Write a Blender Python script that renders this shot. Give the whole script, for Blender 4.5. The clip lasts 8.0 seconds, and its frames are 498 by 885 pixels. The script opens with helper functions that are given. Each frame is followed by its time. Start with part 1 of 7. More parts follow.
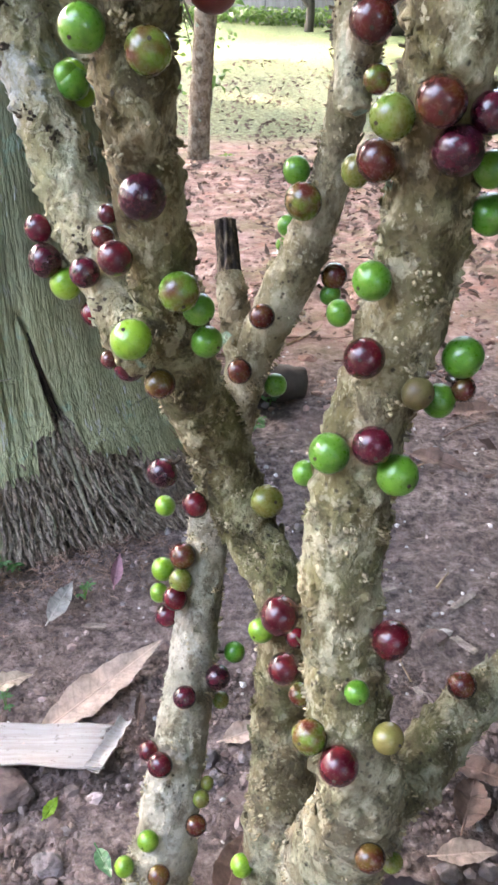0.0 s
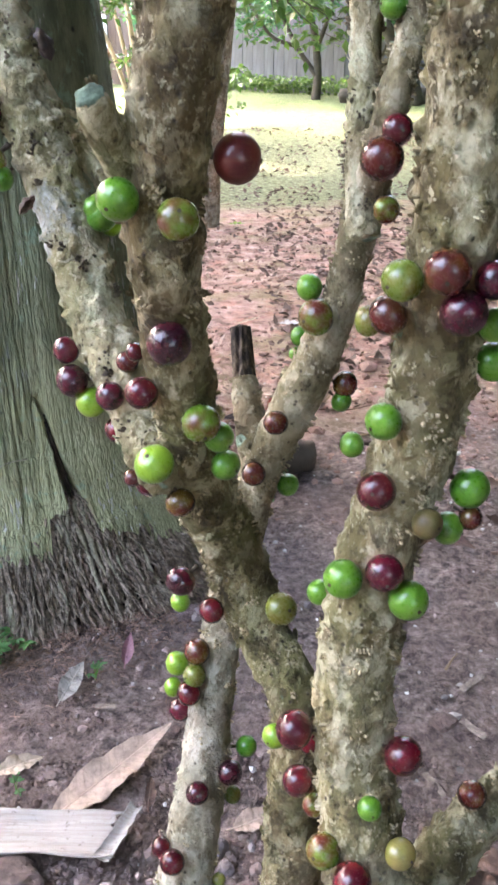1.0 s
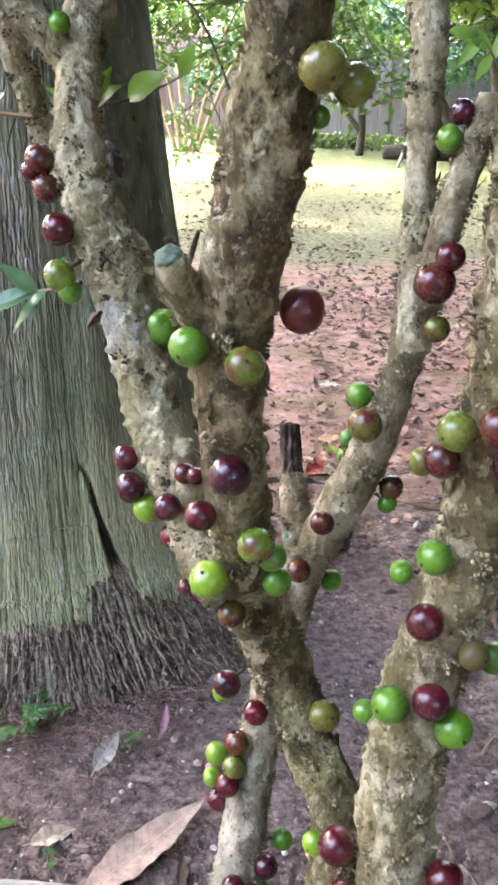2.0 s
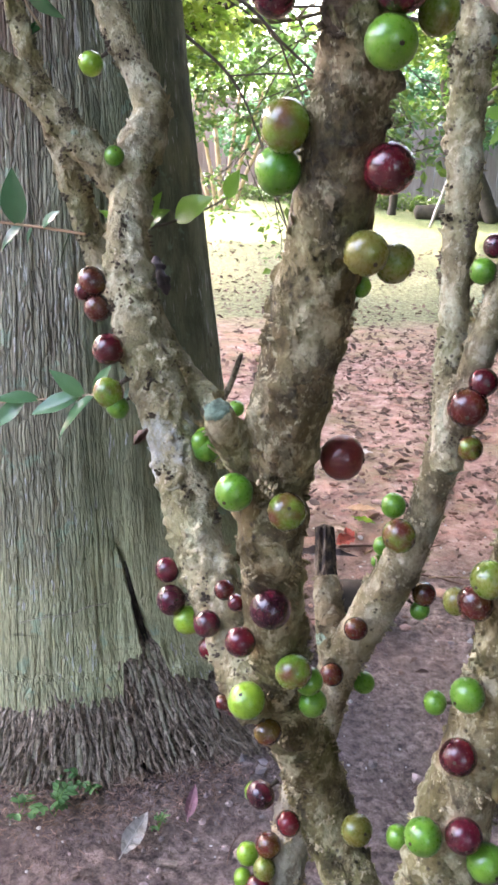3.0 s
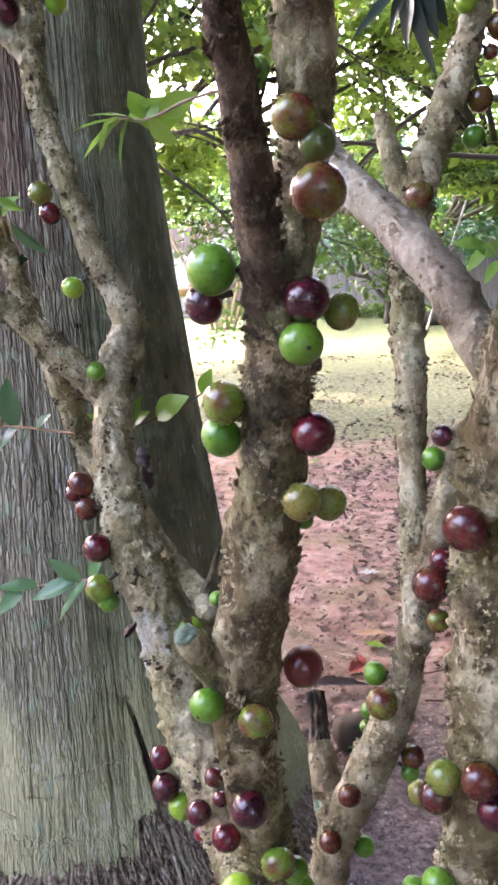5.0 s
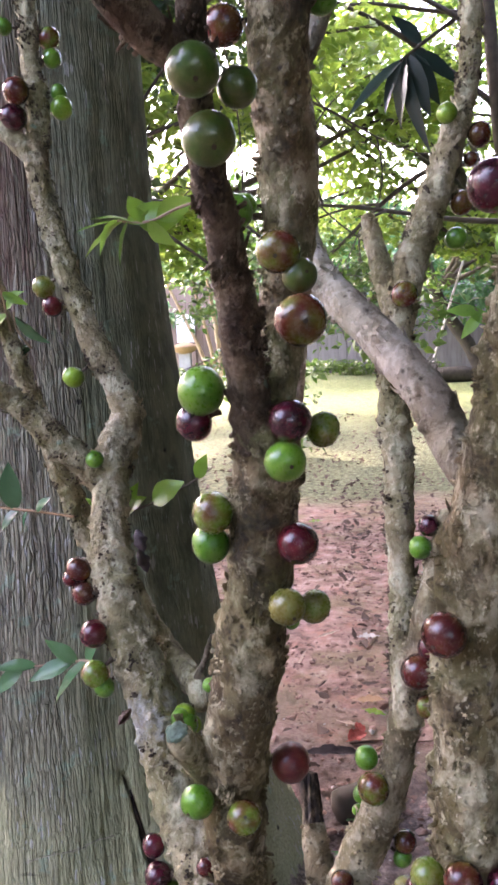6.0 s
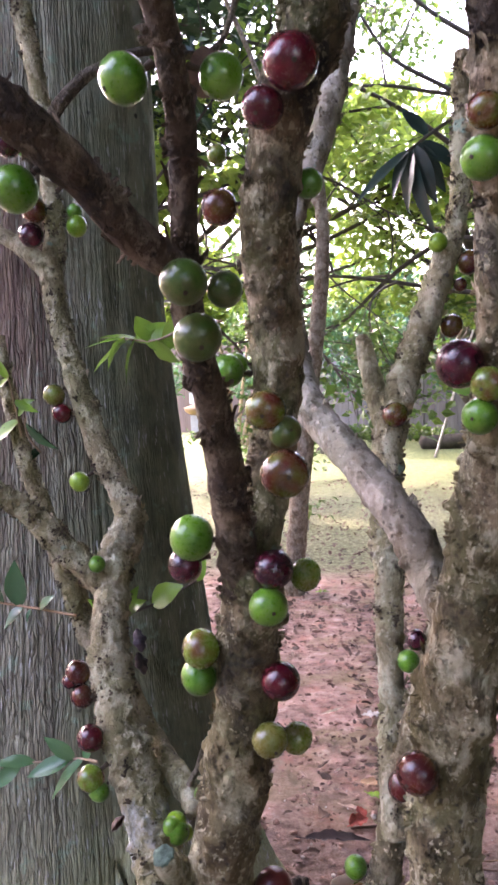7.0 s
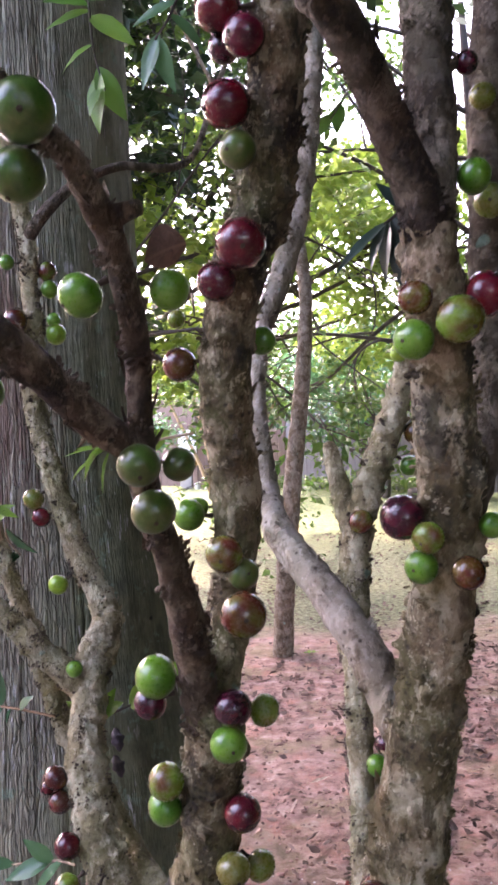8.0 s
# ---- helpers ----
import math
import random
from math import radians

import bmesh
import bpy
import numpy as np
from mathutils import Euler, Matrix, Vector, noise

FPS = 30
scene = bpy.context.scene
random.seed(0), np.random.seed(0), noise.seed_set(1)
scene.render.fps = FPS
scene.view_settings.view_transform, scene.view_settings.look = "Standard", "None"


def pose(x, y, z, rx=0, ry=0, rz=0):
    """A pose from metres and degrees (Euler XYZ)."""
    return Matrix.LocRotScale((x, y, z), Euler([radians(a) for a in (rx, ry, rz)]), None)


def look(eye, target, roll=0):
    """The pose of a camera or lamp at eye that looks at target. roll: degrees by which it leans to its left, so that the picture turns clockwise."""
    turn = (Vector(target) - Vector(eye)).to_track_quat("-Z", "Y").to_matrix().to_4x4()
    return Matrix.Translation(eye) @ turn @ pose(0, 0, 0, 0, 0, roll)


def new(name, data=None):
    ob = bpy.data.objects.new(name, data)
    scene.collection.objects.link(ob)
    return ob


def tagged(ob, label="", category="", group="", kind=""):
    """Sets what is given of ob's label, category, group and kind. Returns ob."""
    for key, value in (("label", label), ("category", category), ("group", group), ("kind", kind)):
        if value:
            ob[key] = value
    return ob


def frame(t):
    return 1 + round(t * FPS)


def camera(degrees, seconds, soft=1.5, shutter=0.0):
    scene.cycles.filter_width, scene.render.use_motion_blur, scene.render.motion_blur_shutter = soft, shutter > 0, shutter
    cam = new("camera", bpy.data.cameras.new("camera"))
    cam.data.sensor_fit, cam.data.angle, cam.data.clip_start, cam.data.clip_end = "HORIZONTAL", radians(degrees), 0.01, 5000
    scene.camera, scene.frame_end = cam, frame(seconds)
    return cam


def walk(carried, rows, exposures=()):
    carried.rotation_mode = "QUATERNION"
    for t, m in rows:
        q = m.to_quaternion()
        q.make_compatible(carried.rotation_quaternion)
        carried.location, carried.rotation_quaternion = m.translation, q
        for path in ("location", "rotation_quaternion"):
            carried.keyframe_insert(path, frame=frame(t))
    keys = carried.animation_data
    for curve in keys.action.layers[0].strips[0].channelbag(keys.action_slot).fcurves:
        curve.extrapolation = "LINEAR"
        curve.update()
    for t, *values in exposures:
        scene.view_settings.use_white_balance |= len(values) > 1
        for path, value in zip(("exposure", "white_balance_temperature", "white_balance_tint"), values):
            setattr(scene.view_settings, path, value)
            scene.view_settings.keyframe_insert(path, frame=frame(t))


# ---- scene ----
cam = camera(32.1, 8.0, 2.8, 0.25)
METRES, EYE, TILT, LEAN, TURN = 0.5, 0.963, -29.0, 0.0, 0.0
ROWS = [
    (0.0, 0.0, 0.0, 0.0, 0.0, 0.0, -0.0),
    (0.5, -0.0025, -0.0351, 0.0369, 0.27, 1.53, 0.0),
    (1.0, -0.0157, -0.0629, 0.095, 0.4, 3.55, -0.32),
    (2.5, -0.0594, -0.1558, 0.255, 3.54, 7.89, -3.33),
    (3.0, -0.0651, -0.1955, 0.3075, 4.25, 9.67, -3.58),
    (3.5, -0.0563, -0.2414, 0.3413, 5.2, 11.11, -2.3),
    (4.0, -0.0197, -0.2914, 0.3809, 5.25, 13.26, -1.07),
    (5.5, 0.0271, -0.3937, 0.4524, 6.22, 18.44, -0.09),
    (6.0, 0.0436, -0.4377, 0.4807, 6.06, 20.36, -0.2),
    (6.5, 0.0707, -0.4898, 0.5206, 6.42, 22.24, -0.66),
    (7.0, 0.0857, -0.5535, 0.5558, 6.35, 24.29, -1.43),
    (7.5, 0.1052, -0.6077, 0.5898, 6.57, 26.13, -0.99),
    (8.0, 0.141, -0.6746, 0.6418, 6.07, 27.6, -0.49),
]
walk(cam, [(t, pose(0, 0, EYE, TILT, LEAN, TURN) @ pose(METRES * x, METRES * y, METRES * z, 90 + pitch, roll, yaw)) for t, x, y, z, yaw, pitch, roll in ROWS],
     exposures=((0.0, 4.97, 7150, 14), (2.5, 4.85, 7150, 19), (4.0, 4.91, 7100, 24), (6.0, 4.44, 7100, 30), (8.0, 4.36, 7050, 36)))

# ---- world and sun ----
SUN_EL, SUN_AZ = 47.0, -50.0        # the sun stands to the left; added canopies keep it off the fruit tree
world = bpy.data.worlds.new("world")
scene.world = world
world.use_nodes = True
wn = world.node_tree
sky = wn.nodes.new("ShaderNodeTexSky")
sky.sky_type, sky.sun_disc = "NISHITA", False
sky.sun_elevation, sky.sun_rotation = radians(SUN_EL), radians(SUN_AZ)
sky.air_density, sky.dust_density, sky.ozone_density = 1.0, 3.0, 1.0
wn.links.new(sky.outputs["Color"], wn.nodes["Background"].inputs["Color"])
wn.nodes["Background"].inputs["Strength"].default_value = 0.15
sun = new("sun", bpy.data.lights.new("sun", "SUN"))
sun.data.energy, sun.data.angle, sun.data.color = 0.52, radians(0.6), (1.0, 0.95, 0.86)
sd = Vector((math.sin(radians(SUN_AZ)) * math.cos(radians(SUN_EL)), math.cos(radians(SUN_AZ)) * math.cos(radians(SUN_EL)), math.sin(radians(SUN_EL))))
sun.matrix_world = look(sd * 30, (0, 0, 0))


# ---- materials ----
class Mat:
    """A node material with a principled shader and short ways to add nodes."""

    def __init__(self, name, rough=0.8):
        self.mat = bpy.data.materials.new(name)
        self.mat.use_nodes = True
        self.t = self.mat.node_tree
        self.bsdf = self.t.nodes["Principled BSDF"]
        self.bsdf.inputs["Roughness"].default_value = rough
        self.co = self.node("ShaderNodeTexCoord").outputs["Object"]

    def node(self, kind):
        return self.t.nodes.new(kind)

    def link(self, a, b):
        self.t.links.new(a, b)

    def scaled(self, x, y, z, co=None):
        n = self.node("ShaderNodeMapping")
        n.inputs["Scale"].default_value = (x, y, z)
        self.link(co or self.co, n.inputs["Vector"])
        return n.outputs["Vector"]

    def noise(self, scale, detail=4.0, rough=0.6, co=None, distort=0.0):
        n = self.node("ShaderNodeTexNoise")
        n.inputs["Scale"].default_value, n.inputs["Detail"].default_value = scale, detail
        n.inputs["Roughness"].default_value, n.inputs["Distortion"].default_value = rough, distort
        self.link(co or self.co, n.inputs["Vector"])
        return n.outputs["Fac"]

    def voronoi(self, scale, co=None, feature="F1", out="Distance"):
        n = self.node("ShaderNodeTexVoronoi")
        n.feature = feature
        n.inputs["Scale"].default_value = scale
        self.link(co or self.co, n.inputs["Vector"])
        return n.outputs[out]

    def ramp(self, fac, *stops):
        n = self.node("ShaderNodeValToRGB")
        e = n.color_ramp.elements
        while len(e) < len(stops):
            e.new(0.5)
        for k, (p, c) in zip(e, stops):
            k.position = p
            k.color = (*c, 1.0) if isinstance(c, tuple) else (c, c, c, 1.0)
        self.link(fac, n.inputs["Fac"])
        return n.outputs["Color"]

    def mix(self, fac, a, b, kind="MIX"):
        n = self.node("ShaderNodeMix")
        n.data_type, n.blend_type = "RGBA", kind
        for sock, v in ((n.inputs[0], fac), (n.inputs[6], a), (n.inputs[7], b)):
            if isinstance(v, tuple):
                sock.default_value = (*v, 1.0)
            elif isinstance(v, (int, float)):
                sock.default_value = v
            else:
                self.link(v, sock)
        return n.outputs[2]

    def math(self, op, a, b=0.0):
        n = self.node("ShaderNodeMath")
        n.operation = op
        for sock, v in zip(n.inputs, (a, b)):
            if isinstance(v, (int, float)):
                sock.default_value = v
            else:
                self.link(v, sock)
        return n.outputs[0]

    def xyz(self, axis):
        n = self.node("ShaderNodeSeparateXYZ")
        self.link(self.co, n.inputs[0])
        return n.outputs[axis]

    def random(self, island=False):
        if island:
            return self.node("ShaderNodeNewGeometry").outputs["Random Per Island"]
        return self.node("ShaderNodeObjectInfo").outputs["Random"]

    def color(self, c):
        if isinstance(c, tuple):
            self.bsdf.inputs["Base Color"].default_value = (*c, 1.0)
        else:
            self.link(c, self.bsdf.inputs["Base Color"])

    def bump(self, height, strength=0.5, distance=0.002):
        n = self.node("ShaderNodeBump")
        n.inputs["Strength"].default_value, n.inputs["Distance"].default_value = strength, distance
        self.link(height, n.inputs["Height"])
        self.link(n.outputs["Normal"], self.bsdf.inputs["Normal"])

    def rough(self, r):
        self.link(r, self.bsdf.inputs["Roughness"])

    def leafy(self, color, share=0.45):
        """Lets light through, as a leaf does."""
        tr = self.node("ShaderNodeBsdfTranslucent")
        self.link(color, tr.inputs["Color"])
        mx = self.node("ShaderNodeMixShader")
        mx.inputs[0].default_value = share
        self.link(self.bsdf.outputs[0], mx.inputs[1])
        self.link(tr.outputs[0], mx.inputs[2])
        self.link(mx.outputs[0], self.t.nodes["Material Output"].inputs["Surface"])


def bark(name, dark, mid, pale, moss=0.35, bumpy=1.0, brown=None, bare=None, wood=(0.66, 0.68, 0.68), size=1.0, sheet=0.0, mottle=0.8, scabs=0.78, foot=None):
    """Flaking bark: cream patches and dark scabs with sharp edges over tan ground, olive algae, crusty specks, pits and lichen."""
    m = Mat(name, 0.85)
    big = m.noise(13, 4, 0.6, distort=0.1)
    patch = m.noise(52, 8, 0.72, distort=0.15)
    fine = m.noise(150, 6, 0.75)
    ragged = m.noise(1.0, 5, 0.60, m.scaled(30, 30, 19), 0.2)
    scab = m.noise(1.0, 6, 0.66, m.scaled(40, 37, 24), 0.3)
    crust = m.noise(210, 4, 0.65)
    ground = m.mix(m.ramp(big, (0.36, 0.0), (0.60, 1.0)), m.mix(0.45, mid, dark), mid)
    c = m.mix(m.ramp(patch, (0.38, 0.55), (0.50, 0.0)), ground, m.mix(0.5, dark, mid))
    # cream patches where a plate has come off, in two ages
    edge = 0.525 - 0.035 * sheet
    c = m.mix(m.ramp(ragged, (edge, 0.0), (edge + 0.045, 0.75)), c, m.mix(m.ramp(patch, (0.40, 0.0), (0.6, 1.0)), tuple(0.5 * a + 0.5 * b for a, b in zip(mid, pale)), pale))
    c = m.mix(m.ramp(ragged, (edge + 0.065, 0.0), (edge + 0.095, 0.6)), c, tuple(min(0.72, v * 1.12) for v in pale))
    # old brown scabs that still cling
    c = m.mix(m.ramp(scab, (0.55, 0.0), (0.59, scabs)), c, m.mix(m.ramp(fine, (0.35, 0.0), (0.6, 1.0)), tuple(v * 0.8 for v in dark), m.mix(0.35, dark, mid)))
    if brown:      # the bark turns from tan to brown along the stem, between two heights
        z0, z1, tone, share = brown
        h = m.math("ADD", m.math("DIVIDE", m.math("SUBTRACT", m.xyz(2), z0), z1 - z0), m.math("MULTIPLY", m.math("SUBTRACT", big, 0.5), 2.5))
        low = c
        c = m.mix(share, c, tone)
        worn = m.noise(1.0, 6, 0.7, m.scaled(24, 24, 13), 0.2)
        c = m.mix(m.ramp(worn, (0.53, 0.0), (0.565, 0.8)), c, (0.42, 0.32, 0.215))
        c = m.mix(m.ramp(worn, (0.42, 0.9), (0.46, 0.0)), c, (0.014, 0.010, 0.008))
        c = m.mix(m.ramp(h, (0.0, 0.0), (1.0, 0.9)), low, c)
    if foot:       # older, smoother, greyer bark at the foot
        z0, z1, tone, share = foot
        h = m.math("ADD", m.math("DIVIDE", m.math("SUBTRACT", m.xyz(2), z0), z1 - z0), m.math("MULTIPLY", m.math("SUBTRACT", big, 0.5), 1.6))
        worn = m.mix(m.ramp(patch, (0.40, 0.0), (0.60, 1.0)), tuple(0.66 * v for v in tone), tone)
        c = m.mix(m.ramp(h, (0.0, share), (1.0, 0.0)), c, worn)
    green = m.ramp(m.noise(11, 6, 0.68), (0.42, 0.0), (0.56, moss))
    c = m.mix(green, c, m.mix(0.55, c, (0.16, 0.175, 0.05)))
    c = m.mix(m.ramp(m.noise(19, 6, 0.66), (0.47, 0.0), (0.545, mottle)), c, m.mix(1.0, c, (0.50, 0.41, 0.30), "MULTIPLY"))
    c = m.mix(m.ramp(m.noise(24, 2, 0.5), (0.715, 0.0), (0.735, 0.8)), c, (0.30, 0.47, 0.36))
    c = m.mix(m.ramp(fine, (0.32, 0.7), (0.43, 0.0)), c, m.mix(0.7, c, (0.02, 0.014, 0.008)))
    # dark weathered blotches and small pale scars
    blotch = m.noise(1.0, 6, 0.7, m.scaled(46, 46, 30), 0.25)
    c = m.mix(m.ramp(blotch, (0.39, 0.7), (0.47, 0.0)), c, m.mix(1.0, c, (0.36, 0.31, 0.25), "MULTIPLY"))
    c = m.mix(m.ramp(blotch, (0.56, 0.0), (0.61, 0.45)), c, pale)
    # crusty specks where buds broke, and the holes beside them
    where = m.ramp(m.noise(26, 4, 0.6), (0.47, 0.0), (0.56, 1.0))
    c = m.mix(m.math("MULTIPLY", m.ramp(crust, (0.56, 0.0), (0.60, 0.75)), where), c, m.mix(0.7, c, pale))
    pits = m.math("MULTIPLY", m.ramp(m.voronoi(125), (0.11, 0.85), (0.28, 0.0)), m.ramp(m.noise(23, 4, 0.6), (0.49, 0.0), (0.56, 1.0)))
    c = m.mix(pits, c, (0.035, 0.024, 0.014))
    if bare:       # a place where the bark has come off and shows bluish-white wood
        d = m.node("ShaderNodeVectorMath")
        d.operation = "DISTANCE"
        m.link(m.co, d.inputs[0])
        d.inputs[1].default_value = bare
        far = m.math("ADD", d.outputs["Value"], m.math("MULTIPLY", m.math("SUBTRACT", patch, 0.5), 0.06 * size))
        c = m.mix(m.ramp(m.math("MULTIPLY", far, 10.0 / size), (0.24, 0.95), (0.42, 0.0)), c, m.mix(0.8, c, wood))
    m.color(c)
    plates = m.math("SUBTRACT", m.ramp(scab, (0.55, 0.0), (0.58, 0.5)), m.ramp(ragged, (edge, 0.0), (edge + 0.03, 0.3)))
    h = m.math("ADD", m.math("ADD", plates, m.math("MULTIPLY", patch, 0.75)), m.math("ADD", m.math("MULTIPLY", m.math("SUBTRACT", fine, m.math("MULTIPLY", pits, 0.5)), 0.9), m.math("MULTIPLY", m.ramp(crust, (0.50, 0.0), (0.66, 1.0)), 0.5)))
    m.bump(h, 1.0 * bumpy, 0.005)
    return m.mat


BARK = bark("bark_tan", (0.075, 0.055, 0.026), (0.26, 0.23, 0.13), (0.56, 0.51, 0.37), 0.6, 0.7, sheet=0.6)
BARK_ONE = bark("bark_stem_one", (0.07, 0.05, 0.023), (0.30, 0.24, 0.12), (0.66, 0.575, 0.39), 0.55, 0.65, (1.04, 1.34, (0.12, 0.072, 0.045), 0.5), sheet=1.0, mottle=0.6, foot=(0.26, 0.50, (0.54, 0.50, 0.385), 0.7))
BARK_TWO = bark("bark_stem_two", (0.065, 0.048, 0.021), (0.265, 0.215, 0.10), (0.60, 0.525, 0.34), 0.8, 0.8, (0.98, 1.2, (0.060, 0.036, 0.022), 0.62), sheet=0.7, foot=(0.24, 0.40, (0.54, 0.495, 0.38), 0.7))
BARK_SMOOTH = bark("bark_cream", (0.10, 0.077, 0.043), (0.36, 0.295, 0.18), (0.64, 0.565, 0.41), 0.5, 0.7, sheet=0.5, mottle=0.5, scabs=0.55, foot=(0.40, 0.54, (0.58, 0.53, 0.43), 0.85))
BARK_ROSE = bark("bark_rose", (0.11, 0.086, 0.042), (0.485, 0.415, 0.245), (0.72, 0.645, 0.455), 0.8, 0.8, None, (-0.175, 0.746, 0.867), sheet=0.4, mottle=0.35, scabs=0.5)
BARK_PALE = bark("bark_pale", (0.21, 0.175, 0.125), (0.385, 0.335, 0.265), (0.53, 0.465, 0.385), 0.4, 0.5, mottle=0.35)
BARK_SLENDER = bark("bark_slender", (0.20, 0.165, 0.125), (0.30, 0.255, 0.195), (0.40, 0.345, 0.27), 0.2, 0.6)
BARK_GREY = bark("bark_grey", (0.05, 0.036, 0.024), (0.15, 0.115, 0.08), (0.33, 0.265, 0.195), 0.3)
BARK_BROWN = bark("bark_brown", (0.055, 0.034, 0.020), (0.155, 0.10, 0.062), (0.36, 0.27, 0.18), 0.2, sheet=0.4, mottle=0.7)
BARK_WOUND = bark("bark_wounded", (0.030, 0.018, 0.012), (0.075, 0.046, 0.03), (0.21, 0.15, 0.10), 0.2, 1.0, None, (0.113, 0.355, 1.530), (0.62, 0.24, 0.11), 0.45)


def cracked_wood():
    """Dead weathered wood with long dark splits."""
    m = Mat("cracked_wood", 0.9)
    grain = m.noise(1.0, 5, 0.65, m.scaled(130, 130, 4), 0.1)
    c = m.ramp(grain, (0.38, (0.012, 0.009, 0.007)), (0.49, (0.06, 0.042, 0.03)), (0.58, (0.18, 0.13, 0.09)), (0.70, (0.34, 0.27, 0.19)))
    m.color(m.mix(m.ramp(m.noise(16, 4), (0.42, 0.0), (0.6, 0.8)), c, m.mix(0.7, c, (0.03, 0.021, 0.017))))
    m.bump(grain, 1.0, 0.006)
    return m.mat


WOOD_CRACKED = cracked_wood()


def plain(name, color, rough=0.7, spread=0.25, scale=30, bumpy=0.3, dist=0.002, island=False):
    m = Mat(name, rough)
    n = m.noise(scale, 5, 0.65)
    lo = tuple(v * (1 - spread) for v in color)
    hi = tuple(min(1, v * (1 + spread)) for v in color)
    c = m.ramp(n, (0.3, lo), (0.7, hi))
    if island:
        c = m.mix(m.random(True), m.mix(1.0, c, (0.55, 0.5, 0.48), "MULTIPLY"), c)
    m.color(c)
    m.bump(m.noise(scale * 4, 4, 0.7), bumpy, dist)
    return m.mat


def skin(name, low, high, blotch=None, amount=0.0, rough=0.15):
    """Fruit skin: one colour at the stalk, another at the blossom end, blotches and fine specks."""
    m = Mat(name, rough)
    fac = m.math("ADD", m.math("MULTIPLY", m.xyz(2), 0.28), 0.5)
    fac = m.math("ADD", fac, m.math("MULTIPLY", m.math("SUBTRACT", m.noise(1.4, 3, 0.6), 0.5), 1.1))
    fac = m.math("ADD", fac, m.math("MULTIPLY", m.math("SUBTRACT", m.random(), 0.5), 0.35))
    c = m.ramp(fac, (0.30, low), (0.72, high))
    if blotch:
        b = m.math("ADD", m.noise(0.75, 1.5, 0.5), m.math("MULTIPLY", m.math("SUBTRACT", m.random(), 0.5), 0.2))
        c = m.mix(m.ramp(b, (0.36, 0.0), (0.64, amount)), c, blotch)
    streak = m.noise(1.0, 3, 0.6, m.scaled(4.5, 4.5, 0.45))
    c = m.mix(m.ramp(streak, (0.40, 0.22), (0.52, 0.0)), c, m.mix(1.0, c, (0.45, 0.40, 0.42), "MULTIPLY"))
    c = m.mix(m.ramp(streak, (0.56, 0.0), (0.68, 0.12)), c, m.mix(0.6, c, (0.36, 0.26, 0.12)))
    speck = m.ramp(m.noise(17, 2, 0.6), (0.60, 0.0), (0.72, 0.22))
    c = m.mix(speck, c, m.mix(0.5, c, (0.42, 0.33, 0.2)))
    m.color(c)
    m.rough(m.ramp(m.noise(5, 3), (0.3, rough * 1.1), (0.7, rough * 1.7)))
    m.bsdf.inputs["Specular IOR Level"].default_value = 0.4
    m.bsdf.inputs["Coat Weight"].default_value, m.bsdf.inputs["Coat Roughness"].default_value = (0.55, 0.10) if rough < 0.3 else (0.15, 0.25)
    m.bsdf.inputs["IOR"].default_value = 1.5
    m.bump(m.noise(9, 3, 0.6), 0.08, 0.05)
    return m.mat


SKINS = {
    "green": skin("skin_green", (0.05, 0.18, 0.012), (0.115, 0.28, 0.024), rough=0.22),
    "lime": skin("skin_lime", (0.13, 0.28, 0.018), (0.23, 0.40, 0.03), rough=0.22),
    "olive": skin("skin_olive", (0.11, 0.19, 0.022), (0.18, 0.215, 0.036), (0.16, 0.085, 0.03), 0.5, 0.2),
    "dusky": skin("skin_dusky", (0.034, 0.105, 0.012), (0.06, 0.125, 0.017), (0.085, 0.05, 0.022), 0.45, 0.24),
    "yellow": skin("skin_yellow", (0.21, 0.215, 0.045), (0.28, 0.25, 0.07), (0.22, 0.13, 0.045), 0.45),
    "mixed": skin("skin_turning", (0.14, 0.27, 0.028), (0.16, 0.15, 0.03), (0.12, 0.018, 0.015), 0.95, 0.19),
    "brown": skin("skin_brown", (0.12, 0.075, 0.014), (0.13, 0.016, 0.014), (0.05, 0.007, 0.009), 0.8, 0.18),
    "red": skin("skin_red", (0.155, 0.006, 0.014), (0.095, 0.004, 0.011), (0.04, 0.003, 0.009), 0.6, 0.17),
    "purple": skin("skin_purple", (0.13, 0.007, 0.022), (0.06, 0.004, 0.014), (0.018, 0.003, 0.009), 0.7, 0.17),
    "russet": skin("skin_russet", (0.24, 0.05, 0.03), (0.17, 0.016, 0.016), (0.08, 0.008, 0.009), 0.7, 0.28),
    "dull": skin("skin_dull", (0.12, 0.11, 0.03), (0.15, 0.125, 0.04), (0.085, 0.05, 0.022), 0.7, 0.4),
}
LICHEN = plain("lichen", (0.13, 0.185, 0.135), 0.95, 0.8, 130, 0.8, 0.003)
BUD_SCAR = plain("bud_scar", (0.38, 0.31, 0.185), 0.9, 0.7, 260)
CALYX = plain("calyx", (0.055, 0.038, 0.022), 0.8, 0.4, 200)


def leaf_mat(name, a, b, share=0.4, rough=0.38, island=True):
    m = Mat(name, rough)
    c = m.mix(m.random(island), a, b)
    c = m.mix(m.ramp(m.noise(22, 3), (0.35, 0.0), (0.75, 0.35)), c, m.mix(0.6, c, (0.02, 0.04, 0.01)))
    m.color(c)
    m.leafy(c, share)
    m.bump(m.noise(60, 3), 0.25, 0.003)
    return m.mat


